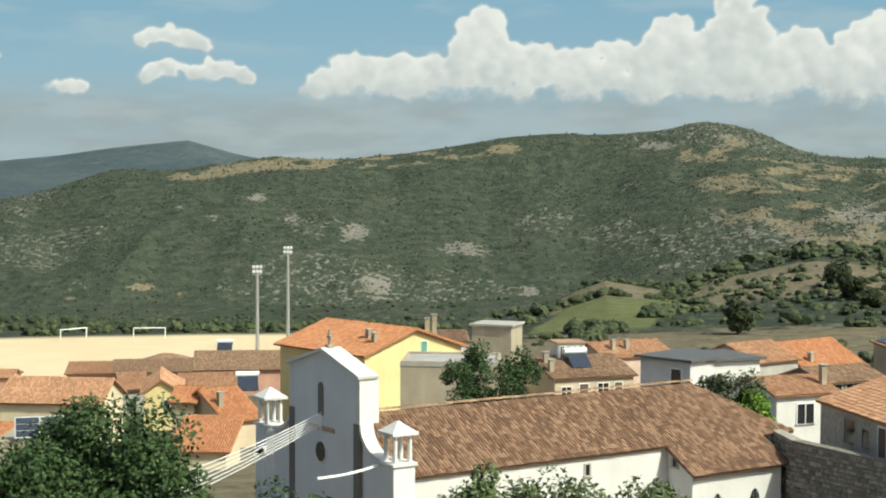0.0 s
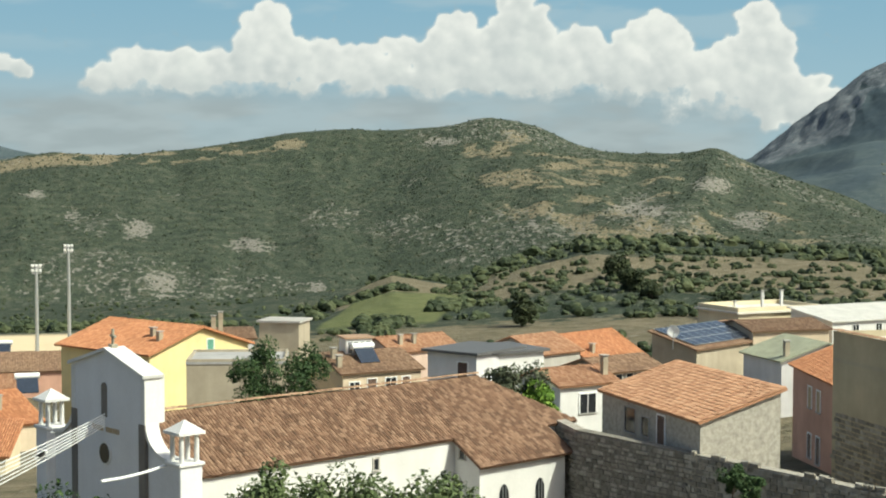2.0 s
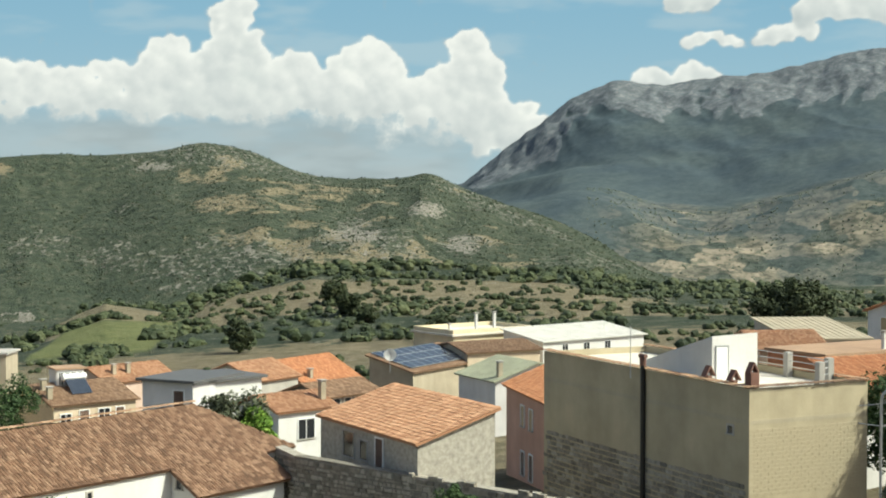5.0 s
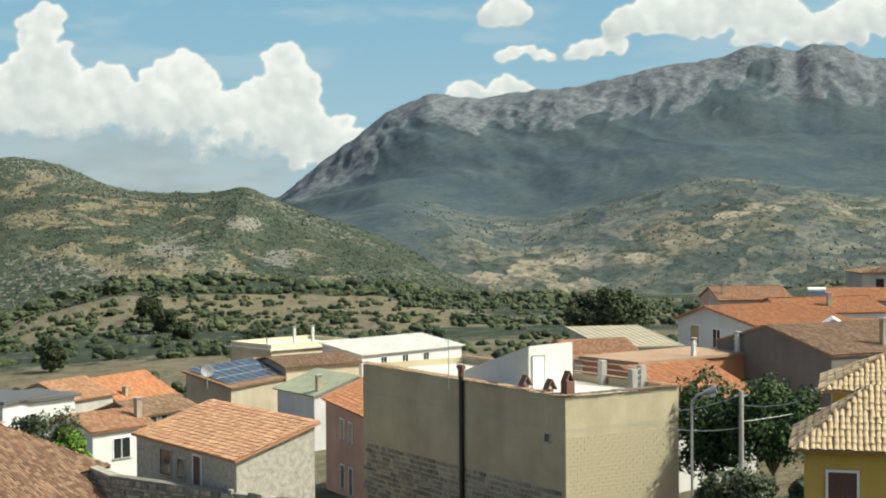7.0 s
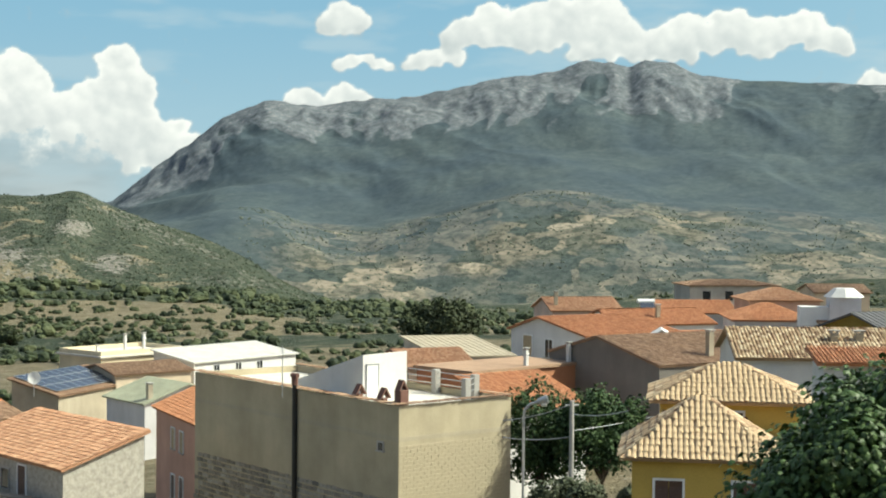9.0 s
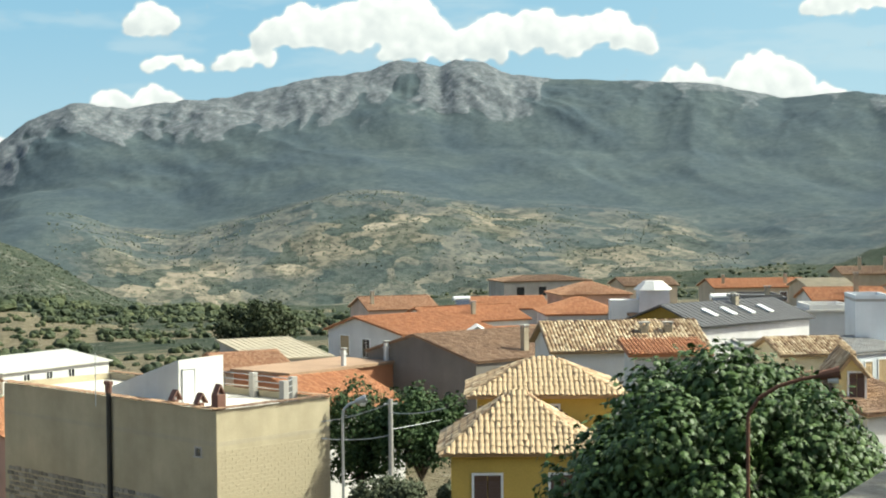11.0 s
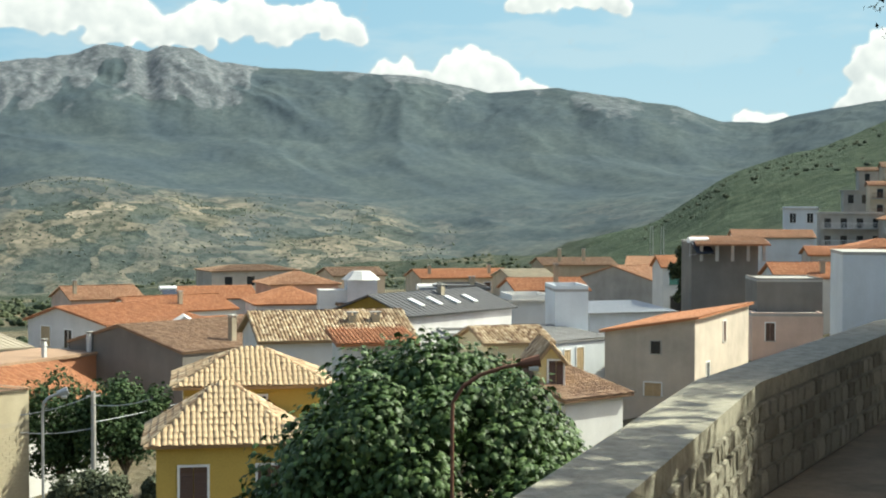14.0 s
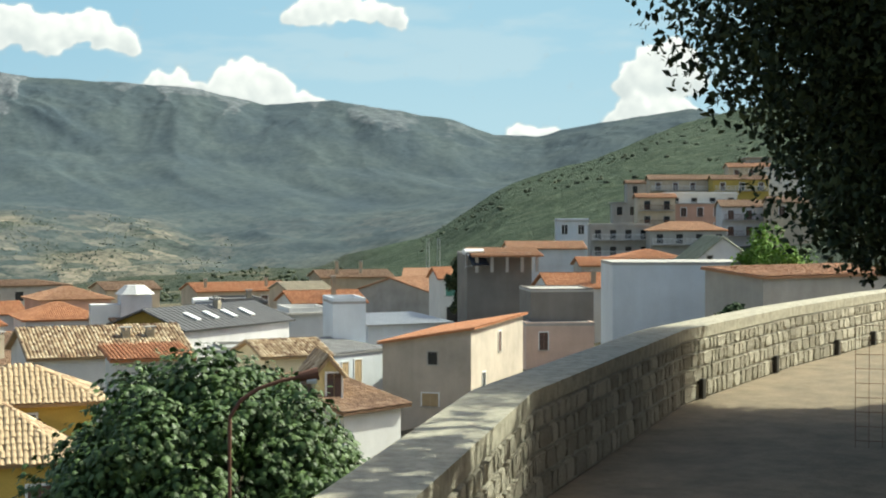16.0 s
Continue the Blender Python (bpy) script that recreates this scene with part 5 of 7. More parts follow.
# ---- the church ----
def church():
    ob = new("church")
    g = -19.5
    ob.matrix_world = Matrix.Translation((-5.79, 79.7, g)) @ Matrix.Rotation(radians(33), 4, "Z")
    tagged(ob, "white village church with weathered tile roof and grey front", "church")

    def h(z):
        return z - g

    c = 0.3                                     # the front's axis
    # front: tall bay with a gable, curved shoulders, corner piers
    bm = bmesh.new()
    pts = [(c - 3.75, 0), (c - 3.75, h(-8.5)), (c, h(-7.5)), (c + 3.75, h(-8.5)), (c + 3.75, 0)]
    a = [bm.verts.new((-0.35, y, z)) for y, z in pts]
    b = [bm.verts.new((0.45, y, z)) for y, z in pts]
    bm.faces.new(a)
    bm.faces.new(b[::-1])
    for i in range(5):
        j = (i + 1) % 5
        bm.faces.new((a[i], a[j], b[j], b[i]))
    front = part("front", bm, CHURCH_GREY, ob, "grey-painted gabled front")
    for s in (-1, 1):
        bm = bmesh.new()
        slab(bm, [(-0.55, c + s * 4.0, h(-8.46)), (0.65, c + s * 4.0, h(-8.46)), (0.65, c, h(-7.38)), (-0.55, c, h(-7.38))], 0.16)
        part("coping", bm, WHITE, ob)
        bm = bmesh.new()
        box(bm, -0.38, c + s * 3.45, h(-10.9), 0.75, c + s * 3.85, h(-8.55))
        part("pilaster", bm, WHITE, ob)
        bm = bmesh.new()
        box(bm, -0.40, c + s * 3.25, 0, 0.4, c + s * 3.85, h(-10.95))
        part("pilaster", bm, DARKGREY, ob)
        # curved shoulder wall
        curve = [(3.85, -10.95)] + [(3.85 + 2.0 * (1 - math.cos(q * math.pi / 16)), -10.95 - 1.5 * math.sin(q * math.pi / 16)) for q in range(1, 9)] + [(6.1, -12.5)]
        bm = bmesh.new()
        lo, hi = [], []
        for y, z in curve:
            lo.append((y, 0))
            hi.append((y, h(z)))
        ring = lo + hi[::-1]
        fa = [bm.verts.new((-0.2, c + s * y, z)) for y, z in ring]
        fb = [bm.verts.new((0.25, c + s * y, z)) for y, z in ring]
        bm.faces.new(fa)
        bm.faces.new(fb[::-1])
        for i in range(len(ring)):
            j = (i + 1) % len(ring)
            bm.faces.new((fa[i], fa[j], fb[j], fb[i]))
        part("shoulder", bm, CHURCH_GREY, ob)
        bm = bmesh.new()
        for (y0, z0), (y1, z1) in zip(curve[:-1], curve[1:]):
            slab(bm, [(-0.35, c + s * y0, h(z0) + 0.1), (0.42, c + s * y0, h(z0) + 0.1), (0.42, c + s * y1, h(z1) + 0.1), (-0.35, c + s * y1, h(z1) + 0.1)], 0.2)
        part("shoulder_coping", bm, WHITE, ob)
        # corner pier with an open lantern
        p = c + s * 6.95
        bm = bmesh.new()
        box(bm, -0.62, p - 0.62, 0, 0.62, p + 0.62, h(-12.5), 0, 0.03)
        part("pier", bm, CHURCH_GREY, ob)
        bm = bmesh.new()
        box(bm, -0.72, p - 0.72, h(-12.5), 0.72, p + 0.72, h(-12.32), 0, 0.03)
        part("pier_cap", bm, WHITE, ob)
        for i in (-1, 1):
            for j in (-1, 1):
                bm = bmesh.new()
                rod(bm, (i * 0.42, p + j * 0.42, h(-12.32)), (i * 0.42, p + j * 0.42, h(-10.95)), 0.13, 0.11, 10)
                part("column", bm, WHITE, ob)
        bm = bmesh.new()
        box(bm, -0.74, p - 0.74, h(-10.97), 0.74, p + 0.74, h(-10.82))
        part("lantern_slab", bm, WHITE, ob)
        bm = bmesh.new()
        bmesh.ops.create_cone(bm, cap_ends=True, segments=4, radius1=0.98, radius2=0.05, depth=0.5, matrix=Matrix.Translation((0, p, h(-10.57))) @ Matrix.Rotation(radians(45), 4, "Z"))
        part("lantern_roof", bm, WHITE, ob)
    # cross, niche, round window, inscription
    bm = bmesh.new()
    box(bm, -0.05, c - 0.06, h(-7.5), 0.07, c + 0.06, h(-6.45), 0, 0.015)
    box(bm, -0.05, c - 0.27, h(-6.9), 0.07, c + 0.27, h(-6.78), 0, 0.015)
    box(bm, -0.18, c - 0.2, h(-7.5), 0.2, c + 0.2, h(-7.25), 0, 0.02)
    part("cross", bm, STONE, ob, "small stone cross")
    # the niche is a flat plate, dark grey in place of a recess's shade
    bm = bmesh.new()
    box(bm, -0.40, c + 0.0, h(-11.0), -0.34, c + 0.55, h(-9.5))
    bmesh.ops.create_cone(bm, cap_ends=True, segments=16, radius1=0.275, radius2=0.275, depth=0.06, matrix=Matrix.Translation((-0.37, c + 0.275, h(-9.5))) @ Matrix.Rotation(radians(90), 4, "Y"))
    part("niche", bm, DARKGREY, ob)
    bm = bmesh.new()
    bmesh.ops.create_cone(bm, cap_ends=True, segments=24, radius1=0.62, radius2=0.62, depth=0.1, matrix=Matrix.Translation((-0.37, c + 0.2, h(-12.9))) @ Matrix.Rotation(radians(90), 4, "Y"))
    rose = part("round_window", bm, WHITE, ob)
    bm = bmesh.new()
    bmesh.ops.create_cone(bm, cap_ends=True, segments=24, radius1=0.52, radius2=0.52, depth=0.12, matrix=Matrix.Translation((-0.38, c + 0.2, h(-12.9))) @ Matrix.Rotation(radians(90), 4, "Y"))
    part("pane", bm, DARKPANE, rose)
    bm = bmesh.new()
    for k in range(12):
        if k in (5,):
            continue
        y = c + 1.5 - k * 0.24
        box(bm, -0.375, y - 0.08, h(-11.78), -0.345, y + 0.08, h(-11.52))
    part("inscription", bm, SHUTTER_TAN, ob, "row of bronze-brown letters")
    # nave
    L, e, t, w = 25.0, h(-13.7), h(-11.04), 4.75
    bm = bmesh.new()
    box(bm, 0.3, -4.5, 0, 29.0, 4.5, e)
    part("wall", bm, WHITE, ob, "whitewashed side wall")
    roof_slope(ob, [(0.4, -w, e), (29.2, -w, e), (L, 0, t), (0.4, 0, t)], TILE_OLD, 11, None, 0.21, 0.36, 0.068)
    roof_slope(ob, [(0.4, w, e), (29.2, w, e), (L, 0, t), (0.4, 0, t)], TILE_OLD, 12, None, 0.21, 0.36, 0.068)
    roof_slope(ob, [(29.2, -w, e), (29.2, w, e), (L, 0, t)], TILE_OLD, 13, None, 0.21, 0.36, 0.068)
    verts, faces = tile_field((0.4, -0.0, t + 0.10), (0, 1, 0), (1, 0, 0), [(-0.14, 0), (0.14, 0), (0.14, L - 0.4), (-0.14, L - 0.4)], 0.28, 0.42, 0.12, 14)
    ridge = part("ridge_tiles", (verts, faces), TILE_BROWN, ob)
    ridge["kind"] = "stuff"
    # side chapel under the same slope, carried on down
    k = (t - e) / w
    d = 2.35
    e2 = e - d * k
    bm = bmesh.new()
    lo = [(19.3, -4.5), (26.2, -4.5), (26.2, -4.5 - d + 0.2), (19.3, -4.5 - d + 0.2)]
    va = [bm.verts.new((x, y, 0)) for x, y in lo]
    vb = [bm.verts.new((x, y, e - 0.05 - (abs(y) - 4.5) * k)) for x, y in lo]
    for i in range(4):
        j = (i + 1) % 4
        bm.faces.new((va[i], va[j], vb[j], vb[i]))
    bm.faces.new(vb)
    part("chapel", bm, WHITE, ob)
    roof_slope(ob, [(19.0, -w - d, e2), (26.5, -w - d, e2), (26.5, -w + 0.05, e), (19.0, -w + 0.05, e)], TILE_OLD, 15, None, 0.21, 0.36, 0.068)
    for x in (21.2, 24.1):
        bm = bmesh.new()
        prof = [(-0.36, 0), (0.36, 0), (0.36, 1.0), (0.2, 1.35), (0, 1.5), (-0.2, 1.35), (-0.36, 1.0)]
        fa = [bm.verts.new((x + q, -4.5 - d + 0.18, e2 - 2.75 + z)) for q, z in prof]
        fb = [bm.verts.new((x + q, -4.5 - d + 0.4, e2 - 2.75 + z)) for q, z in prof]
        bm.faces.new(fa)
        for i in range(7):
            j = (i + 1) % 7
            bm.faces.new((fa[i], fa[j], fb[j], fb[i]))
        win = part("window", bm, DARKPANE, ob, "narrow pointed window")
        bm = bmesh.new()
        for q in (-0.12, 0.12):
            box(bm, x + q - 0.015, -4.5 - d + 0.14, e2 - 2.7, x + q + 0.015, -4.5 - d + 0.17, e2 - 1.4)
        part("bar", bm, STEEL, win)
    opening(ob, (13.5, -4.5, e - 1.1), (1, 0, 0), (0, -1, 0), 0.3, 0.6, "hole")
    opening(ob, (19.3, -5.2, e - 1.1), (0, -1, 0), (-1, 0, 0), 0.4, 0.5, "hole")
    return ob


CHURCH_GREY = plaster("grey_church_paint", (0.74, 0.74, 0.75), 0.10)
church()


def light_garland():
    """Festival lights: strips of white lamps fanned out from the church front."""
    ob = new("festival_light_garland")
    ob.matrix_world = Matrix.Translation((-6.3, 78.9, -11.0))
    tagged(ob, "white festival light strips strung from the church front", "garland")
    a = Vector((0, 0, 0))
    for k in range(6):
        b = Vector((-8.2 - 0.25 * k, -3.6 - 0.1 * k, -3.0 - 0.26 * k))
        bm = bmesh.new()
        pts = [a + Vector((0, 0, 0.12 * (2.5 - k))) * 1.0 + (b - a) * f - Vector((0, 0, 0.9 * f * (1 - f))) for f in [i / 10 for i in range(11)]]
        tube(bm, pts, 0.03, 5)
        part("light_strip", bm, PAINT_WHITE, ob)
    for f in (0.35, 0.7, 0.95):
        bm = bmesh.new()
        for k in range(5):
            p0 = a + (Vector((-8.2 - 0.25 * k, -3.6, -3.3 - 0.16 * k)) - a) * f - Vector((0, 0, 0.9 * f * (1 - f)))
            box(bm, p0.x - 0.12, p0.y - 0.12, p0.z - 0.16, p0.x + 0.12, p0.y + 0.12, p0.z + 0.1)
        part("lamp_bracket", bm, PAINT_WHITE, ob)
    ob2 = new("festival_light_garland")
    ob2.matrix_world = Matrix.Translation((-2.7, 74.9, -12.5))
    tagged(ob2, "white light strip hanging from the corner pier", "garland")
    bm = bmesh.new()
    tube(bm, [Vector((-3.2 * f, -3.5 * f, -0.15 * f - 0.5 * f * (1 - f))) for f in [i / 8 for i in range(9)]], 0.07, 6)
    part("light_strip", bm, PAINT_WHITE, ob2)


light_garland()


# ---- the bare block house ----
def block_house():
    ob = new("house")
    z, g = -8.3, -20.0
    ob.matrix_world = Matrix.Translation((40.5, 70.1, g)) @ Matrix.Rotation(radians(7), 4, "Z")
    tagged(ob, "tall bare block-built house with flat roof terrace", "house", "houses of the village")
    L, W, e = 7.9, 21.8, z - g
    bm = bmesh.new()
    box(bm, 0, 0, 0, L, W, e - 0.75)
    part("wall", bm, BLOCKS, ob, "unplastered block wall")
    for x0, y0, x1, y1 in ((0, 0, L, 0.25), (0, W - 0.25, L, W), (0, 0.25, 0.25, W - 0.25), (L - 0.25, 0.25, L, W - 0.25)):
        bm = bmesh.new()
        box(bm, x0, y0, e - 0.75, x1, y1, e - 0.06)
        part("parapet", bm, BLOCKS, ob)
    bm = bmesh.new()
    box(bm, 0.25, 0.25, e - 0.75, L - 0.25, W - 0.25, e - 0.45)
    part("roof_terrace", bm, TERRACE, ob)
    # concrete bands
    for zz in (e - 1.95, 4.9):
        bm = bmesh.new()
        box(bm, -0.012, 0.05, zz, 0.1, W - 0.05, zz + 0.24)
        part("band", bm, BLOCKS_BAND, ob)
        bm = bmesh.new()
        box(bm, 0.05, -0.012, zz, L - 0.05, 0.1, zz + 0.24)
        part("band", bm, BLOCKS_BAND, ob)
    # edge tiles
    for (o, u, v, ln) in (((0, -0.12, e - 0.03), (1, 0, 0), (0, 1, 0.12), L), ((-0.12, 0, e - 0.03), (0, 1, 0), (1, 0, 0.12), W), ((L + 0.12, 0, e - 0.03), (0, 1, 0), (-1, 0, 0.12), W)):
        verts, faces = tile_field(o, u, v, [(0, 0), (ln, 0), (ln, 0.5), (0, 0.5)], 0.22, 0.46, 0.075, 21)
        part("edge_tiles", (verts, faces), TILE_BROWN, ob)["kind"] = "stuff"
    # courses of blocks near the camera: joints raked out along both walls
    rng = random.Random(4)
    meshes = []
    for k in range(6):
        bm = bmesh.new()
        box(bm, 0, -0.008 - 0.004 * (k % 3), 0, 0.468, 0.05, 0.199, 0, 0.005)
        me = bpy.data.meshes.new("block")
        bmesh.ops.recalc_face_normals(bm, faces=bm.faces)
        bm.to_mesh(me)
        bm.free()
        me.materials.append(BLOCKS)
        meshes.append(me)
    rows = 17
    for r in range(rows):
        zz = e - 2.2 - 0.21 * (r + 1)
        x = 0.06 + (0.24 if r % 2 else 0)
        while x + 0.46 < L - 0.04:
            q = new("block", rng.choice(meshes))
            q.parent = ob
            q.location = (x, 0, zz)
            x += 0.48
    # rubble courses low on the long side
    verts, faces = [], []
    for r in range(20):
        zz = e - 5.1 - 0.3 * (r + 1) - rng.uniform(0, 0.05)
        y = 0.1 + rng.uniform(0, 0.3)
        while y < W - 0.6:
            ln = rng.uniform(0.3, 0.75)
            p = -rng.uniform(0.01, 0.06)
            n = len(verts)
            hh = rng.uniform(0.2, 0.27)
            for yy, zq in ((y + 0.02, zz + 0.02), (y + ln - 0.03, zz), (y + ln - 0.02, zz + hh), (y + 0.03, zz + hh - 0.02)):
                verts.append((p, yy, zq))
            for yy, zq in ((y, zz), (y + ln, zz), (y + ln, zz + hh), (y, zz + hh)):
                verts.append((0.05, yy, zq))
            faces.append((n, n + 1, n + 2, n + 3))
            for i in range(4):
                j = (i + 1) % 4
                faces.append((n + i, n + 4 + i, n + 4 + j, n + j))
            y += ln + 0.03
    part("rubble_facing", (verts, faces), STONE_DARK, ob, "rough rubble lower wall")["kind"] = "stuff"
    # downpipe and its pot
    bm = bmesh.new()
    rod(bm, (-0.14, 9.9, 0), (-0.14, 9.9, e + 0.3), 0.15, 0.15, 12)
    pipe = part("downpipe", bm, BLACKPIPE, ob)
    bm = bmesh.new()
    rod(bm, (-0.14, 9.9, e + 0.2), (-0.14, 9.9, e + 0.75), 0.2, 0.2, 10)
    rod(bm, (-0.14, 9.6, e + 0.75), (-0.14, 10.2, e + 0.75), 0.14, 0.14, 8)
    part("cowl", bm, TERRACOTTA, pipe)
    opening(ob, (0, 1.6, e - 2.6), (0, -1, 0), (-1, 0, 0), 0.45, 0.42, "hole")
    # stair hut with a sloping top
    bm = bmesh.new()
    r0, x0, x1, y0, y1 = e - 0.45, 1.5, 4.6, 5.4, 12.5
    low = [bm.verts.new(p) for p in ((x0, y0, r0), (x1, y0, r0), (x1, y1, r0), (x0, y1, r0))]
    top = [bm.verts.new(p) for p in ((x0, y0, r0 + 2.65), (x1, y0, r0 + 2.75), (x1, y1, r0 + 0.7), (x0, y1, r0 + 0.6))]
    bm.faces.new(top)
    for i in range(4):
        j = (i + 1) % 4
        bm.faces.new((low[i], low[j], top[j], top[i]))
    hut = part("stair_hut", bm, WHITE, ob, "whitewashed stair hut")
    bm = bmesh.new()
    box(bm, x0 + 0.25, y0 - 0.05, r0, x0 + 1.05, y0 + 0.02, r0 + 2.05)
    part("door", bm, PAINT_WHITE, hut)
    bm = bmesh.new()
    for p in ((x0 + 0.2, x0 + 0.26), (x0 + 1.04, x0 + 1.1)):
        box(bm, p[0], y0 - 0.07, r0, p[1], y0 + 0.02, r0 + 2.1)
    box(bm, x0 + 0.2, y0 - 0.07, r0 + 2.05, x0 + 1.1, y0 + 0.02, r0 + 2.12)
    part("door_frame", bm, STEEL, hut)
    # clay flues at the corner
    for x, y, s_ in ((0.5, 0.45, 0.56), (0.4, 1.9, 0.3), (0.4, 4.2, 0.3)):
        bm = bmesh.new()
        box(bm, x - s_ / 2, y - s_ / 2, e - 0.5, x + s_ / 2, y + s_ / 2, e + (0.75 if s_ > 0.5 else 0.2), 0, 0.02)
        flue = part("chimney", bm, TERRACOTTA, ob)
        bm = bmesh.new()
        for q in (-1, 1):
            u, v = (0.75, 0.3) if s_ > 0.5 else (0.2, 0.36)
            slab(bm, [(x + q * v, y - 0.22, e + u), (x + q * v, y + 0.22, e + u), (x + q * 0.03, y + 0.22, e + u + 0.55), (x + q * 0.03, y - 0.22, e + u + 0.55)], 0.08)
        part("cowl", bm, TERRACOTTA, flue)
    # terrace rail on concrete posts
    for x, y in ((5.6, 1.2), (7.4, 2.6), (7.4, 6.2), (7.4, 9.6)):
        bm = bmesh.new()
        box(bm, x - 0.2, y - 0.2, e - 0.5, x + 0.2, y + 0.2, e + 1.0, 0, 0.02)
        part("post", bm, CONCRETE, ob)
    bm = bmesh.new()
    for a, b in (((5.6, 1.2), (7.4, 2.6)), ((7.4, 2.6), (7.4, 6.2)), ((7.4, 6.2), (7.4, 9.6))):
        for zz in (0.15, 0.5, 0.85):
            rod(bm, (*a, e + zz), (*b, e + zz), 0.03, 0.03, 6)
    part("rail", bm, STEEL, ob)


block_house()


def rubble_wall(points, top, thick, label, seed, depth=7.0):
    """A long dry-stone wall along points; top: height of its crest at each."""
    ob = new("stone_wall")
    x0, y0 = points[0]
    ob.location = (x0, y0, top[0] - depth)
    tagged(ob, label, "wall")
    rng = random.Random(seed)
    bm = bmesh.new()
    verts, faces = [], []
    for (ax, ay), (bx, by), ta, tb in zip(points, points[1:], top, top[1:]):
        d = Vector((bx - ax, by - ay, 0))
        ln = d.length
        d.normalize()
        n = Vector((-d.y, d.x, 0))
        if n.dot(Vector((ax, ay, 0))) > 0:
            n = -n
        o = Vector((ax - x0, ay - y0, 0))
        q = [o, o + d * ln, o + d * ln - n * thick, o - n * thick]
        za, zb = depth + ta - top[0], depth + tb - top[0]
        low = [bm.verts.new((p.x, p.y, 0)) for p in q]
        up = [bm.verts.new((p.x, p.y, z)) for p, z in zip(q, (za, zb, zb, za))]
        bm.faces.new(up)
        for i in range(4):
            j = (i + 1) % 4
            bm.faces.new((low[i], low[j], up[j], up[i]))
        rowz = 0.05
        while rowz < depth + 0.3:
            a = rng.uniform(-0.2, 0.1)
            hh = rng.uniform(0.2, 0.36)
            while a < ln:
                w = rng.uniform(0.25, 0.7)
                zt = za + (zb - za) * (a + w / 2) / ln
                if rowz < zt + rng.uniform(-0.25, 0.12):
                    out = rng.uniform(0.02, 0.10)
                    k = len(verts)
                    j = lambda: rng.uniform(-0.03, 0.03)
                    for s, zq in ((a + 0.05, rowz + 0.05), (a + w - 0.05, rowz + 0.04), (a + w - 0.05, rowz + hh - 0.05), (a + 0.05, rowz + hh - 0.05)):
                        p = o + d * (s + j()) + n * out
                        verts.append((p.x, p.y, zq + j()))
                    for s, zq in ((a, rowz), (a + w, rowz), (a + w, rowz + hh), (a, rowz + hh)):
                        p = o + d * s - n * 0.1
                        verts.append((p.x, p.y, zq))
                    faces.append((k, k + 1, k + 2, k + 3))
                    for i in range(4):
                        m = (i + 1) % 4
                        faces.append((k + i, k + 4 + i, k + 4 + m, k + m))
                a += w
            rowz += hh
    part("core", bm, STONE_DARK, ob)
    part("stones", (verts, faces), STONE_DARK, ob)["kind"] = "stuff"
    return ob


rubble_wall([(34.0, 65.5), (29.6, 72.4), (25.0, 80.0), (20.3, 87.8), (19.0, 96)], [-14.1, -13.8, -13.7, -13.6, -13.4], 0.7, "long crumbling rubble garden wall along the lane", 3)


# ---- the terrace ----
INNER = [(-10.0, -2.6), (4.75, 3.12), (8.1, 4.45), (13.22, 5.68), (17.2, 6.05), (21.3, 6.15), (27.0, 5.7), (34.0, 4.0), (42.0, 1.0)]
PH, PT = 0.70, 0.38


def offset(points, d):
    """The same line moved d to its left."""
    res = []
    for i, p in enumerate(points):
        a = Vector(points[max(0, i - 1)])
        b = Vector(points[min(len(points) - 1, i + 1)])
        t = (b - a).normalized()
        res.append((p[0] - t.y * d, p[1] + t.x * d))
    return res


OUTER = offset(INNER, PT)
bm = bmesh.new()
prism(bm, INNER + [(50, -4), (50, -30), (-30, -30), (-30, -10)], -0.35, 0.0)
tagged(part("pavement", bm, PAVING), "worn concrete terrace paving, oak shade in its dark colour", "pavement", kind="structure")
bm = bmesh.new()
prism(bm, OUTER + [(49, -4), (49, -29), (-29, -29), (-29, -9)], -22, -0.36)
tagged(part("wall_terrace", bm, STONE_DARK), "stone retaining wall under the terrace", "wall", kind="structure")

# unseen wall behind the camera, added to keep low sky light off the paving
bm = bmesh.new()
box(bm, -26, -16, -0.3, 46, -15.2, 7.5)
tagged(part("wall_south", bm, BEIGE), "unseen plain wall added to block sky light on the terrace", "wall", kind="structure")

parapet = new("parapet")
parapet.location = (INNER[0][0], INNER[0][1], 0)
tagged(parapet, "low curved parapet of pale squared stones with coping", "parapet")
PX, PY = INNER[0]


def strip(name, z0, z1, grow, mat):
    bm = bmesh.new()
    a, b = offset(INNER, -grow), offset(OUTER, grow)
    rows = []
    for p, q in zip(a, b):
        rows.append([bm.verts.new((p[0] - PX, p[1] - PY, z0)), bm.verts.new((q[0] - PX, q[1] - PY, z0)), bm.verts.new((q[0] - PX, q[1] - PY, z1)), bm.verts.new((p[0] - PX, p[1] - PY, z1))])
    for r, s in zip(rows, rows[1:]):
        for i in range(4):
            j = (i + 1) % 4
            bm.faces.new((r[i], r[j], s[j], s[i]))
    bm.faces.new(rows[0])
    bm.faces.new(rows[-1])
    return part(name, bm, mat, parapet)


strip("core", -0.1, PH - 0.12, -0.011, MORTAR)
strip("coping", PH - 0.11, PH, 0.0, COPING)


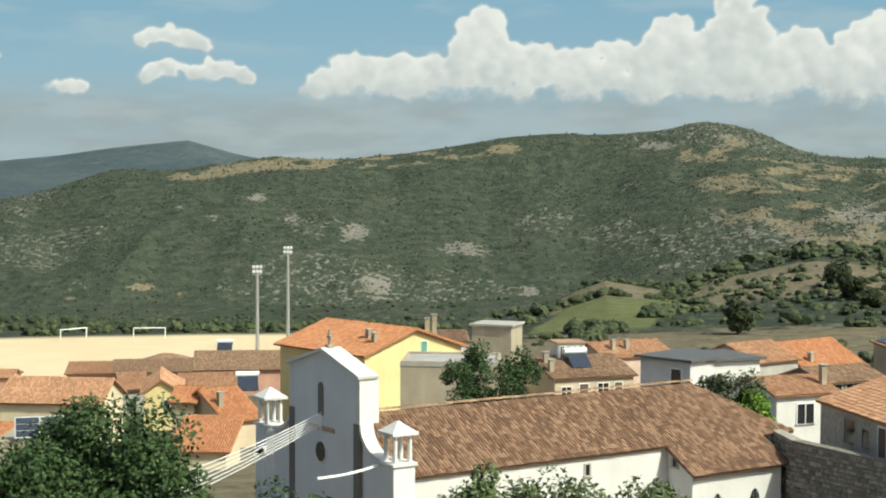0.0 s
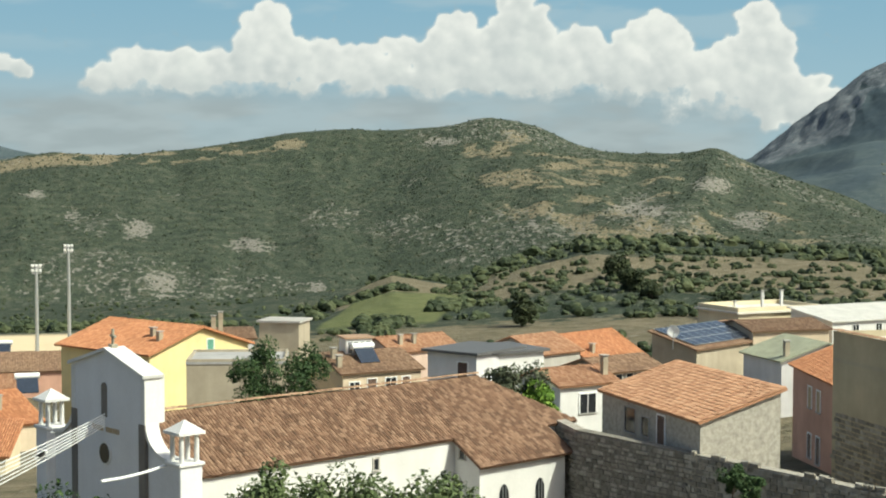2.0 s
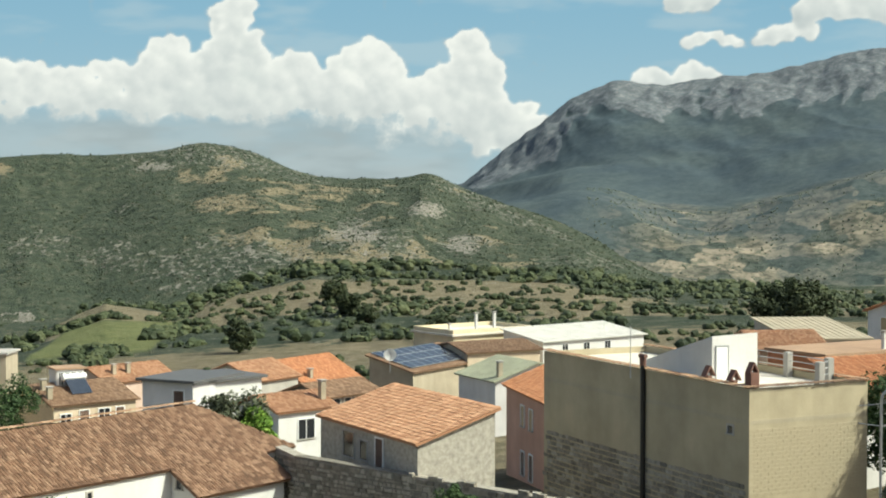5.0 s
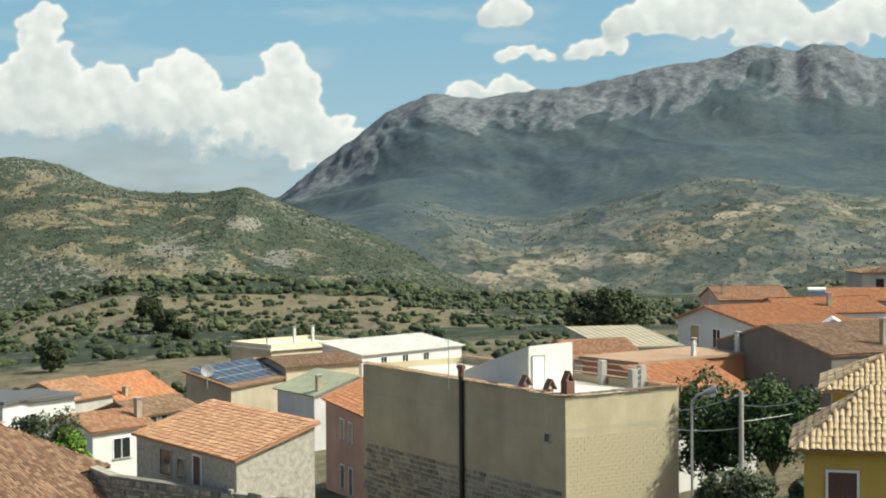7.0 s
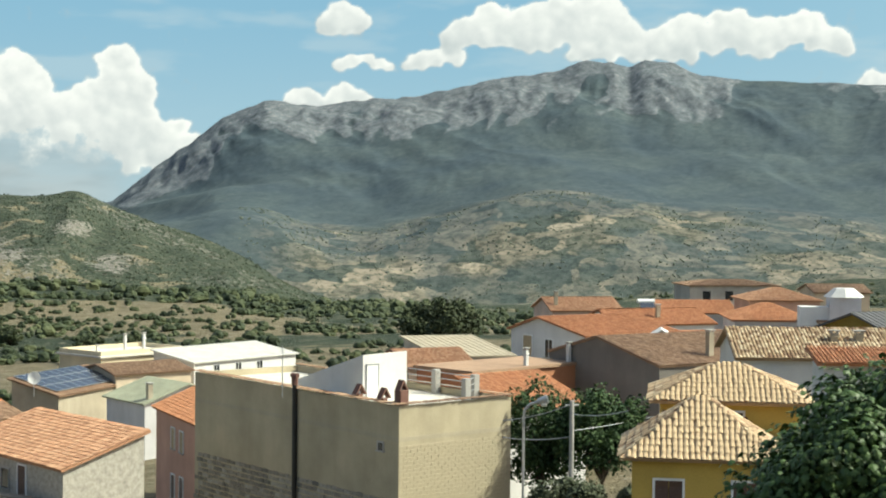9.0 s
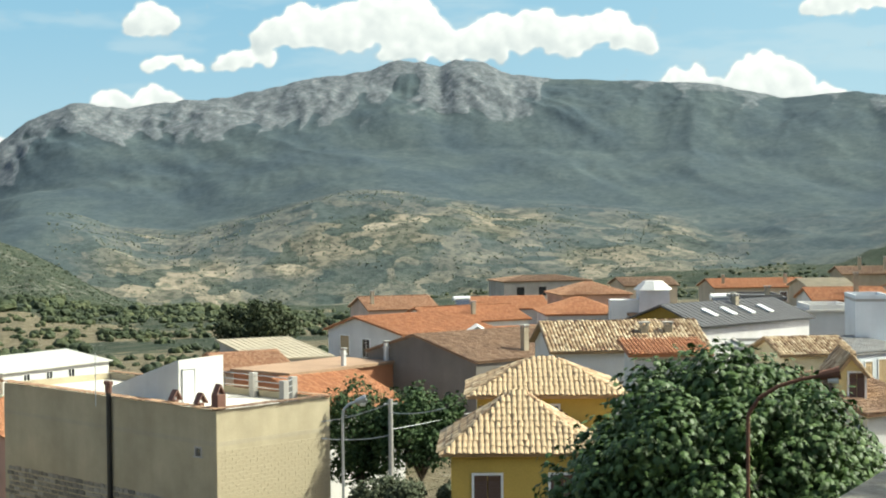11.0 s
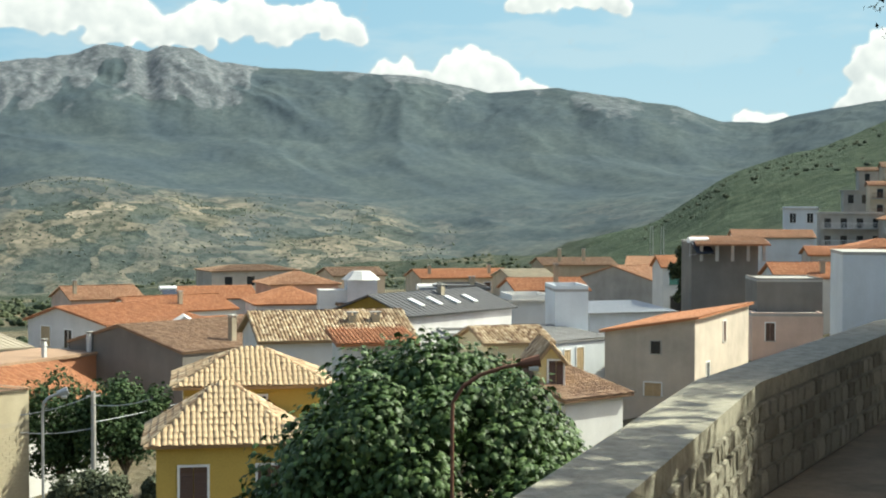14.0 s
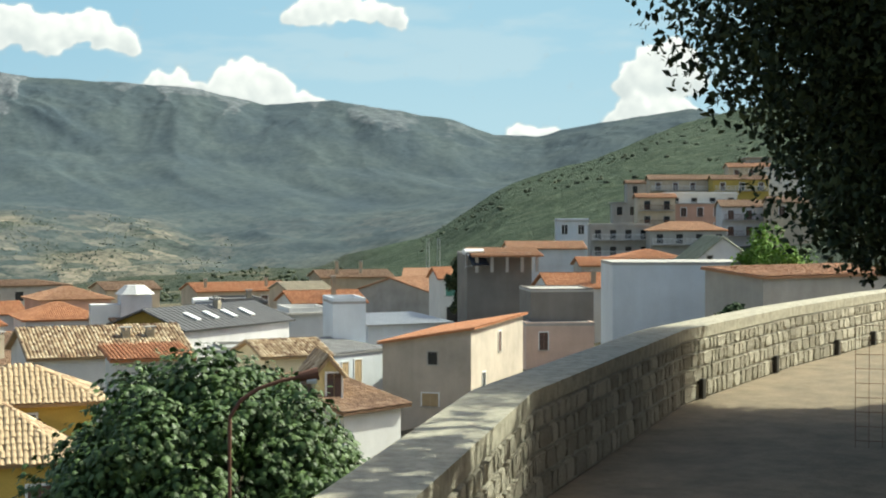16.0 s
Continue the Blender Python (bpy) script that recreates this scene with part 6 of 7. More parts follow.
def parapet_stones():
    rng = random.Random(12)
    shapes = []
    for k in range(14):
        bm = bmesh.new()
        w, h = 1.0, 1.0
        ring = [(0.04, 0.05), (0.5, 0.0), (0.96, 0.04), (1.0, 0.5), (0.95, 0.96), (0.5, 1.0), (0.04, 0.95), (0.0, 0.5)]
        fr = [bm.verts.new((x + rng.uniform(-0.05, 0.05), -rng.uniform(0.35, 1.2), z + rng.uniform(-0.05, 0.05))) for x, z in [(0.11, 0.12), (0.5, 0.05), (0.89, 0.11), (0.95, 0.5), (0.89, 0.89), (0.5, 0.95), (0.1, 0.88), (0.05, 0.5)]]
        bk = [bm.verts.new((x, 1.0, z)) for x, z in ring]
        bm.faces.new(fr)
        for i in range(8):
            j = (i + 1) % 8
            bm.faces.new((fr[i], bk[i], bk[j], fr[j]))
        bmesh.ops.recalc_face_normals(bm, faces=bm.faces)
        me = bpy.data.meshes.new("stone")
        bm.to_mesh(me)
        bm.free()
        me.materials.append(STONE)
        shapes.append(me)
    rest_v, rest_f, count = [], [], 0
    for (a, b) in zip(INNER[1:-2], INNER[2:-1]):
        a, b = Vector(a), Vector(b)
        t = (b - a).normalized()
        n = Vector((-t.y, t.x))
        ln = (b - a).length
        z = 0.0
        for hh in (0.17, 0.15, 0.14, 0.125):
            s = rng.uniform(-0.1, 0.0)
            while s < ln - 0.05:
                w = rng.choice((0.12, 0.15, 0.19, 0.23, 0.28)) * rng.uniform(0.8, 1.25)
                p = a + t * max(s, 0.0)
                m = Matrix(((t.x, n.x, 0, p.x - PX), (t.y, n.y, 0, p.y - PY), (0, 0, 1, z + 0.005), (0, 0, 0, 1)))
                m = m @ Matrix.Diagonal((min(w, ln - s) - 0.015, 0.013, hh - 0.014, 1))
                me = rng.choice(shapes)
                if 3.0 < p.x < 19 and count < 300:
                    q = new("stone", me)
                    q.parent = parapet
                    q.matrix_local = m
                    count += 1
                else:
                    k = len(rest_v)
                    rest_v += [tuple(m @ v.co) for v in me.vertices]
                    rest_f += [tuple(k + i for i in f.vertices) for f in me.polygons]
                s += w
            z += hh
    if rest_f:
        part("stones", (rest_v, rest_f), STONE, parapet)["kind"] = "stuff"


parapet_stones()


# ---- trees and scrub ----
def leaf_cloud(rng, centres, radii, count, size, flat=0.35):
    """Leaves round clump centres: folded rhombs, turned every way."""
    k = len(centres)
    which = rng.integers(0, k, count)
    d = rng.normal(size=(count, 3))
    d /= np.linalg.norm(d, axis=1)[:, None]
    rad = radii[which] * rng.uniform(0.55, 1.08, count)
    p = centres[which] + d * rad[:, None]
    up = d * 0.7 + rng.normal(size=(count, 3)) * 0.55 + np.array((0, 0, 0.5))
    up /= np.linalg.norm(up, axis=1)[:, None]
    a = np.cross(up, rng.normal(size=(count, 3)))
    a /= np.linalg.norm(a, axis=1)[:, None]
    b = np.cross(up, a)
    s = (size * rng.uniform(0.6, 1.35, count))[:, None]
    tip, base = p + a * s, p - a * s
    l = p + b * s * 0.62 - up * s * flat * 0.5
    r = p - b * s * 0.62 - up * s * flat * 0.5
    verts = np.stack([base, l, tip, r], 1).reshape(-1, 3)
    i = np.arange(count)[:, None] * 4
    faces = np.concatenate([i + np.array([[0, 1, 2]]), i + np.array([[0, 2, 3]])], 0)
    return verts, faces


def lobed_cloud(rng, centres, radii, count, size):
    """Large five-lobed leaves hanging on the outside of the clumps, dished along the midrib."""
    which = rng.integers(0, len(centres), count)
    d = rng.normal(size=(count, 3)) + np.array((0, 0, 0.25))
    d /= np.linalg.norm(d, axis=1)[:, None]
    p = centres[which] + d * (radii[which] * rng.uniform(0.6, 1.1, count))[:, None]
    n = d * 0.9 + rng.normal(size=(count, 3)) * 0.38 + np.array((0, 0, 0.35))
    n /= np.linalg.norm(n, axis=1)[:, None]
    tip = d * 0.5 + np.array((0, 0, -0.75)) + rng.normal(size=(count, 3)) * 0.4
    tip -= n * (tip * n).sum(1)[:, None]
    tip /= np.linalg.norm(tip, axis=1)[:, None]
    side = np.cross(n, tip)
    s = (size * rng.uniform(0.65, 1.3, count))[:, None]
    outline = [(-0.75, 0.0), (-0.55, 0.55), (0.05, 0.80), (0.02, 0.38), (0.62, 0.52), (0.42, 0.20), (1.05, 0.0), (0.42, -0.20), (0.62, -0.52), (0.02, -0.38), (0.05, -0.80), (-0.55, -0.55)]
    pts = [p + tip * s * a + side * s * b - n * s * (0.30 * abs(b) + 0.22 * a * a) for a, b in [(0.0, 0.0)] + outline]
    verts = np.stack(pts, 1).reshape(-1, 3)
    i = np.arange(count)[:, None] * 13
    faces = np.concatenate([i + np.array([[0, 1 + k, 1 + (k + 1) % 12]]) for k in range(12)], 0)
    return verts, faces


def tree(label, x, y, base, top, spread, leaf_mat, leaves, size, seed, clumps=26, crown_from=0.35, trunk=0.22, category="tree", name="tree", squash=1.0, hollow=0.35, tight=1.0, lobed=False):
    rng = np.random.default_rng(seed)
    ob = new(name)
    ob.location = (x, y, base)
    tagged(ob, label, category)
    h = top - base
    z0 = h * crown_from
    zc, rz = (h + z0) / 2, (h - z0) / 2
    d = rng.normal(size=(clumps, 3))
    d /= np.linalg.norm(d, axis=1)[:, None]
    f = rng.uniform(hollow, 0.86, clumps)[:, None]
    centres = d * f * np.array((spread, spread * squash, rz)) + np.array((0, 0, zc))
    radii = rng.uniform(0.24, 0.42, clumps) * min(spread, rz * 1.2) * tight
    verts, faces = (lobed_cloud if lobed else leaf_cloud)(rng, centres, radii, leaves, size)
    bm = bmesh.new()
    wob = rng.normal(0, 0.04 * spread, (4, 2))
    pts = [Vector((0, 0, -0.4))] + [Vector((wob[i][0], wob[i][1], z0 * (i + 1) / 3)) for i in range(3)]
    r = trunk
    for a, b in zip(pts, pts[1:]):
        rod(bm, a, b, r, r * 0.85, 9)
        r *= 0.85
    fork = pts[-1]
    part("trunk", bm, BARK, ob)
    bm = bmesh.new()
    for i in range(0, clumps, max(1, clumps // 12)):
        e = Vector(centres[i])
        mid = fork.lerp(e, 0.5) + Vector((0, 0, 0.12 * spread))
        rod(bm, fork, mid, r * 0.55, r * 0.35, 6)
        rod(bm, mid, e, r * 0.35, r * 0.12, 6)
    part("bough", bm, BARK, ob)
    part("crown", (verts.tolist(), faces.tolist()), leaf_mat, ob)
    return ob


def bearing_place(bearing, r):
    return r * math.sin(radians(bearing)), r * math.cos(radians(bearing))


# the fig below the parapet
tree("broad green fig tree with large lobed leaves below the parapet", 23.3, 20.3, -13, -0.9, 4.2, LEAF_FIG, 60000, 0.10, 3, 240, 0.35, 0.3, hollow=0.62, tight=0.52, lobed=True)
# the oak over the terrace, then unseen ones added to shade it
tree("dark evergreen oak overhanging the terrace paving", 13.4, 2.8, 0, 6.6, 2.95, LEAF_OAK, 250000, 0.041, 5, 190, 0.16, 0.2, hollow=0.34, tight=0.74)
tree("unseen dark evergreen oak added to shade the terrace", 8.8, -0.6, 0, 8.2, 4.6, LEAF_OAK, 4600, 0.11, 6, 40, 0.5, 0.25)
tree("unseen dark evergreen oak added to shade the terrace", 15.0, -2.0, 0, 7.0, 3.4, LEAF_OAK, 20000, 0.12, 7, 44, 0.35, 0.25)
# more unseen oaks, added to cut sky light on the paving
for ox, oy, top, sp, sd in ((4.5, -5.5, 8.5, 4.0, 8), (2.8, -2.2, 9.0, 4.2, 12), (18.6, -1.6, 7.0, 3.0, 9), (11.5, -6.5, 8.0, 3.8, 10), (22.5, -3.0, 7.5, 3.4, 11)):
    tree("unseen dark evergreen oak added to shade the terrace", ox, oy, 0, top, sp, LEAF_OAK, 9000, 0.19, sd, 40, 0.35, 0.25)
# trees before and round the church
for bx, r, top, sp, mat, sd, lv in ((-12.9, 52, -5.3, 3.9, LEAF_ASH, 21, 46000), (-15.8, 50, -6.6, 2.8, LEAF_ASH, 22, 14000), (-10.6, 50, -7.6, 2.2, LEAF_ASH, 23, 9000), (-6.8, 50, -8.0, 1.9, LEAF_ASH, 24, 8000), (-4.9, 49, -8.4, 1.5, LEAF_ASH, 34, 5000)):
    x, y = bearing_place(bx, r)
    tree("leafy green tree in the garden before the church", x, y, ground_at(x, y), top, sp, mat, lv, 0.10, sd, 50, 0.3, 0.2)
for bx, r, top, sp, sd in ((0.9, 54, -8.3, 1.9, 25), (3.3, 54, -8.9, 2.2, 26), (5.5, 55, -8.8, 2.1, 27), (7.7, 56, -9.0, 2.0, 28)):
    x, y = bearing_place(bx, r)
    tree("pale-leaved young tree beside the church wall", x, y, ground_at(x, y), top, sp, LEAF_PALE, 9000, 0.10, sd, 40, 0.35, 0.12)
x, y = bearing_place(2.0, 101)
tree("open-crowned locust tree behind the church roof", x, y, -20, -9.4, 4.0, LEAF_ASH, 11000, 0.10, 31, 44, 0.5, 0.2, hollow=0.45, tight=0.62)
x, y = bearing_place(10.7, 100)
tree("grey-green holm oak beside the white house", x, y, -20, -10.2, 2.3, LEAF_OLIVE, 6000, 0.13, 32, 24, 0.4, 0.2)
x, y = bearing_place(11.6, 99)
tree("bright green mulberry tree behind the chapel", x, y, -20, -11.6, 1.8, LEAF_LIME, 4200, 0.16, 33, 18, 0.45, 0.15)
for bx, r, top, sp, mat, sd in ((35.4, 88, -7.6, 3.0, LEAF_ASH, 41), (37.6, 86, -7.4, 2.8, LEAF_ASH, 42), (36.4, 78, -11.4, 2.2, LEAF_OLIVE, 43), (39.4, 80, -12.0, 1.8, LEAF_OLIVE, 44)):
    x, y = bearing_place(bx, r)
    tree("dusty green garden tree behind the block house", x, y, ground_at(x, y), top, sp, mat, 9000, 0.13, sd, 36, 0.3, 0.2)
for bx, r, top, sp, mat, sd in ((70.0, 110, 1.2, 3.2, LEAF_LIME, 51), (69.0, 72, -2.0, 1.4, LEAF_ASH, 52), (47.0, 112, -8.2, 3.4, LEAF_LIME, 53), (58.6, 170, -1.0, 2.2, LEAF_OAK, 54)):
    x, y = bearing_place(bx, r)
    tree("small green garden tree among the houses", x, y, min(ground_at(x, y), top - 4), top, sp, mat, 4000, 0.18, sd, 24, 0.3, 0.15)
for bx, r, top, sp, sd in ((32.0, 300, -13.5, 6.0, 61), (30.8, 310, -15.5, 5.0, 62), (15.0, 400, -23.5, 3.6, 63), (14.5, 430, -22.0, 4.0, 64), (15.8, 385, -26.0, 3.8, 65), (11.0, 330, -24.5, 3.2, 66), (18.6, 330, -23.5, 3.8, 67), (20.2, 330, -23.5, 3.2, 68)):
    x, y = bearing_place(bx, r)
    tree("dark evergreen tree on the dry slope", x, y, ground_at(x, y) - 0.5, top, sp, LEAF_SCRUB, 3500, 0.42, sd, 22, 0.12, 0.35)


def ball(level):
    bm = bmesh.new()
    bmesh.ops.create_icosphere(bm, subdivisions=level, radius=1.0)
    v, f = np.array([tuple(q.co) for q in bm.verts]), np.array([[q.index for q in p.verts] for p in bm.faces])
    bm.free()
    return v, f


BALL, BALL_FINE = ball(1), ball(2)


def scrub(name, label, spots, mat, seed):
    """Many low bushes in one mesh: lumpy heaps of clumped leaves."""
    rng = np.random.default_rng(seed)
    verts, faces, n = [], [], 0
    sp = np.array(spots)
    heights = land(sp[:, 0], sp[:, 1])
    for (bearing, r, s), z in zip(spots, heights):
        x, y = bearing_place(bearing, r)
        near = r < 700
        k = 2 if near else 1
        c = rng.normal(0, 0.45, (k, 3)) * np.array((s, s, s * 0.25)) * (k - 0.6) + np.array((x, y, z + s * 0.3))
        bv, bf = (BALL_FINE if near else BALL)
        for centre in c:
            v = bv * (s * np.array((0.72, 0.72, 0.58)) * rng.uniform(0.8, 1.2, 3)) * rng.uniform(0.72, 1.18, (len(bv), 1)) + centre
            verts.append(v)
            faces.append(bf + n)
            n += len(v)
        v, f = leaf_cloud(rng, c, np.full(k, s * 0.72), 26 if near else 7, s * (0.13 if near else 0.2))
        verts.append(v)
        faces.append(f + n)
        n += len(v)
    ob = part(name, (np.concatenate(verts).tolist(), np.concatenate(faces).tolist()), mat)
    return tagged(ob, label, "scrub", kind="stuff")


rng = np.random.default_rng(77)
spots = []
for _ in range(1900):
    b, r = rng.uniform(3, 36), rng.uniform(330, 640)
    x, y = bearing_place(b, r)
    if 3.4 < b - (r - 400) * 0.013 < 8.4 and 345 < r < 470:
        continue
    if fbm(np.array([x / 60]), np.array([y / 60]), 3, 57)[0] < (0.52 if r > 470 else 0.46):
        spots.append((b, r, rng.uniform(0.6, 1.1) * 2.4 ** rng.uniform(0, 1)))
for _ in range(900):
    b, r = rng.uniform(2, 34), rng.uniform(215, 345)
    x, y = bearing_place(b, r)
    if fbm(np.array([x / 30]), np.array([y / 30]), 3, 59)[0] > 0.5:
        spots.append((b, r, rng.uniform(0.6, 1.9)))
for k in range(70):
    spots.append((5.4 + 3.4 * k / 70 + rng.normal(0, 0.05), 345 + k * 0.9 + rng.normal(0, 3), rng.uniform(1.6, 3.0)))
for k in range(60):
    spots.append((3.6 + 3.2 * k / 60, 474 + rng.normal(0, 3), rng.uniform(1.4, 2.6)))
for _ in range(900):
    b, r = rng.uniform(5, 36), rng.uniform(500, 640)
    spots.append((b, r, rng.uniform(1.0, 3.2)))
for _ in range(1300):
    spots.append((rng.uniform(20, 54), rng.uniform(560, 1150), rng.uniform(0.9, 2.8)))
for _ in range(1100):
    spots.append((rng.uniform(-20, 4), rng.uniform(378, 1150), rng.uniform(0.8, 2.6)))
for _ in range(700):
    spots.append((rng.uniform(5, 36), rng.uniform(395, 570), rng.uniform(0.5, 1.7)))
# none on the sown field or the stubble
spots = [q for q in spots if not (3.9 < q[0] - (q[1] - 400) * 0.013 < 8.0 and 358 < q[1] < 458)
         and not (-2.6 < q[0] - 5.9 - (q[1] - 400) * 0.013 < 0.9 and 478 < q[1] < 545)]
scrub("maquis_scrub", "dark green maquis bushes on the dry slopes", spots, LEAF_SCRUB, 5)
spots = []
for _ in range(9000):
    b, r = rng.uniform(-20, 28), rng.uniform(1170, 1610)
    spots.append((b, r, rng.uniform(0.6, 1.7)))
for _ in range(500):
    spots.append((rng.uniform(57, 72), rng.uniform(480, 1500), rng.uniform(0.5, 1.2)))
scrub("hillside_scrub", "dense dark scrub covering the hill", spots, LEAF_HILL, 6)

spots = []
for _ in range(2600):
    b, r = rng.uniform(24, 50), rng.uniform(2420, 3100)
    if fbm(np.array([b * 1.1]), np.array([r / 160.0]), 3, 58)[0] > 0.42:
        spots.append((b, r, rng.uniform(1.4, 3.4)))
scrub("valley_trees", "scattered olives and oaks between the valley's fields", spots, LEAF_VALLEY_HAZED, 8)

for bx, r, top, sp, sd in ((18.9, 76.5, -12.6, 0.9, 81), (19.6, 76.0, -12.9, 0.8, 82), (16.4, 74, -16.0, 0.9, 83), (17.2, 73, -16.3, 0.8, 84)):
    x, y = bearing_place(bx, r)
    tree("small green shrub by the rubble garden wall", x, y, top - 1.9, top, sp, LEAF_ASH, 2200, 0.07, sd, 14, 0.05, 0.05, "shrub", "shrub")


# ---- things on roofs and in the streets ----
def solar_array(matrix, w, h, cols, rows, label):
    """A framed field of photovoltaic modules lying in the local x, y plane."""
    ob = new("solar_array")
    ob.matrix_world = matrix
    tagged(ob, label, "solar panel")
    for i in range(cols):
        for j in range(rows):
            x0, x1, y0, y1 = w * i / cols + 0.02, w * (i + 1) / cols - 0.02, h * j / rows + 0.02, h * (j + 1) / rows - 0.02
            bm = bmesh.new()
            box(bm, x0, y0, 0.0, x1, y1, 0.05, 0, 0.008)
            m = part("module", bm, STEEL, ob)
            bm = bmesh.new()
            for k in range(3):
                box(bm, x0 + 0.05, y0 + 0.05 + (y1 - y0 - 0.1) * k / 3 + 0.01, 0.045, x1 - 0.05, y0 + 0.05 + (y1 - y0 - 0.1) * (k + 1) / 3 - 0.01, 0.056)
            part("cell_sheet", bm, SOLAR, m)
    return ob


def slope_frame(key, a, v, lift):
    ob, L, W, rise, e, s = KEPT[key]
    bpy.context.view_layer.update()
    up = Vector((0, W * s, rise)).normalized()
    x = Vector((1, 0, 0)) if s > 0 else Vector((-1, 0, 0))
    n = x.cross(up)
    m = Matrix((x, up, n)).transposed().to_4x4()
    m.translation = Vector((a, v * W * s, e + v * rise)) + n * lift
    return ob.matrix_world @ m


def water_heater(x, y, z, turn, label="solar water heater with white tank on the roof", size=1.0):
    ob = new("solar_water_heater")
    ob.matrix_world = Matrix.Translation((x, y, z)) @ Matrix.Rotation(radians(turn), 4, "Z") @ Matrix.Scale(size, 4)
    tagged(ob, label, "water heater", "solar water heaters on the roofs")
    bm = bmesh.new()
    slab(bm, [(-1.0, -1.3, 0.15), (1.0, -1.3, 0.15), (1.0, 0.2, 1.35), (-1.0, 0.2, 1.35)], 0.1)
    part("collector", bm, SOLAR, ob)
    bm = bmesh.new()
    rod(bm, (-1.15, 0.45, 1.5), (1.15, 0.45, 1.5), 0.30, 0.30, 14)
    part("tank", bm, PAINT_WHITE, ob)
    for sx in (-0.9, 0.9):
        bm = bmesh.new()
        rod(bm, (sx, 0.45, 1.3), (sx, 0.55, -0.3), 0.03, 0.03, 6)
        rod(bm, (sx, -1.25, 0.1), (sx, 0.55, -0.05), 0.03, 0.03, 6)
        part("leg", bm, STEEL, ob)
    return ob


solar_array(slope_frame("solar", 0.3, 0.08, 0.25), 12.5, 5.4, 8, 3, "blue solar modules covering the sloping roof")
solar_array(slope_frame("brick", 2.2, 0.12, 0.22), 7.0, 3.2, 6, 2, "dark solar modules on the brown tile roof")
solar_array(Matrix.Translation((-19.0, 67.2, -10.1)) @ Matrix.Rotation(radians(15), 4, "Z") @ Matrix.Rotation(radians(55), 4, "X"), 2.3, 1.1, 2, 1, "two white-framed collectors on a flat roof")
bm = bmesh.new()
box(bm, -20.0, 67.4, -20, -16.6, 71.5, -10.2)
tagged(part("shed", bm, BEIGE), "small beige flat-roofed shed in the garden", "shed")
for x, y, z, tn in ((-29.5, 206.0, -22.6, 0), (-19.0, 148.0, -19.4, 10), (137.2, 82.4, -3.3, -30), (127.5, 156, -10.6, -20), (110.6, 96.3, -7.6, -30)):
    water_heater(x, y, z, tn)
m = slope_frame("cream", 3.6, 0.3, 0.1)
water_heater(m.translation.x, m.translation.y, m.translation.z, 22)


def satellite_dish(x, y, z, turn, r, label):
    ob = new("satellite_dish")
    ob.matrix_world = Matrix.Translation((x, y, z)) @ Matrix.Rotation(radians(turn), 4, "Z")
    tagged(ob, label, "satellite dish")
    bm = bmesh.new()
    rings = []
    for k in range(5):
        rr = r * k / 4
        rings.append([bm.verts.new((rr * math.cos(q * math.pi / 8), -0.18 * (rr / r) ** 2, rr * math.sin(q * math.pi / 8))) for q in range(16)] if k else [bm.verts.new((0, 0, 0))])
    for q in range(16):
        bm.faces.new((rings[0][0], rings[1][q], rings[1][(q + 1) % 16]))
        for k in range(1, 4):
            bm.faces.new((rings[k][q], rings[k + 1][q], rings[k + 1][(q + 1) % 16], rings[k][(q + 1) % 16]))
    bmesh.ops.solidify(bm, geom=bm.faces[:], thickness=0.03)
    part("reflector", bm, PAINT_WHITE, ob)
    bm = bmesh.new()
    rod(bm, (0, 0.08, 0), (0, 0.12, -1.8), 0.04, 0.04, 8)
    part("mast", bm, STEEL, ob)
    bm = bmesh.new()
    rod(bm, (0, -0.1, -r * 0.9), (0, -0.6, -0.1), 0.02, 0.02, 6)
    box(bm, -0.05, -0.68, -0.12, 0.05, -0.56, -0.02)
    part("feed_arm", bm, STEEL, ob)


satellite_dish(42.9, 143.7, -13.9, -12, 0.62, "round white satellite dish on a roof mast")

# four skylights in the dark roof
ob, L, W, rise, e, s = KEPT["slate"]
bpy.context.view_layer.update()
xr = L * 0.5
for k in range(4):
    x = xr * 0.42
    z = e + rise * x / xr
    d = Vector((xr, 0, rise)).normalized()
    m = Matrix((d, Vector((0, 1, 0)), d.cross(Vector((0, 1, 0))))).transposed().to_4x4()
    m.translation = Vector((x, (3.0 + 2.4 * k) * s, z + 0.16))
    bm = bmesh.new()
    box(bm, -0.75, -0.28, -0.05, 0.75, 0.28, 0.08, 0, 0.02)
    bm.transform(m)
    sk = part("skylight", bm, PAINT_WHITE, ob, "pale roof window")
    bm = bmesh.new()
    box(bm, -0.66, -0.2, 0.08, 0.66, 0.2, 0.088)
    bm.transform(m)
    part("pane", bm, PAINT_WHITE, sk)

bm = bmesh.new()
bm.faces.new([bm.verts.new((x, -0.03 * s, z)) for x, z in ((0.05, e - 1.6), (L - 0.05, e - 1.6), (L - 0.05, e), (xr, e + rise), (0.05, e))])
bmesh.ops.solidify(bm, geom=bm.faces[:], thickness=0.025)
part("gable_panel", bm, OCHRE, ob, "ochre-painted gable")

# dormer on the big grey house's roof
ob = new("dormer")
ob.matrix_world = Matrix.Translation((77.5, 94.5, -9.4)) @ Matrix.Rotation(radians(-38), 4, "Z")
tagged(ob, "cream dormer with twin windows and gabled roof", "dormer")
bm = bmesh.new()
pts = [(0, 0), (2.0, 0), (2.0, 1.6), (1.0, 2.2), (0, 1.6)]
fa, fb = [bm.verts.new((x, 0, z)) for x, z in pts], [bm.verts.new((x, 3.0, z)) for x, z in pts]
bm.faces.new(fa)
bm.faces.new(fb[::-1])
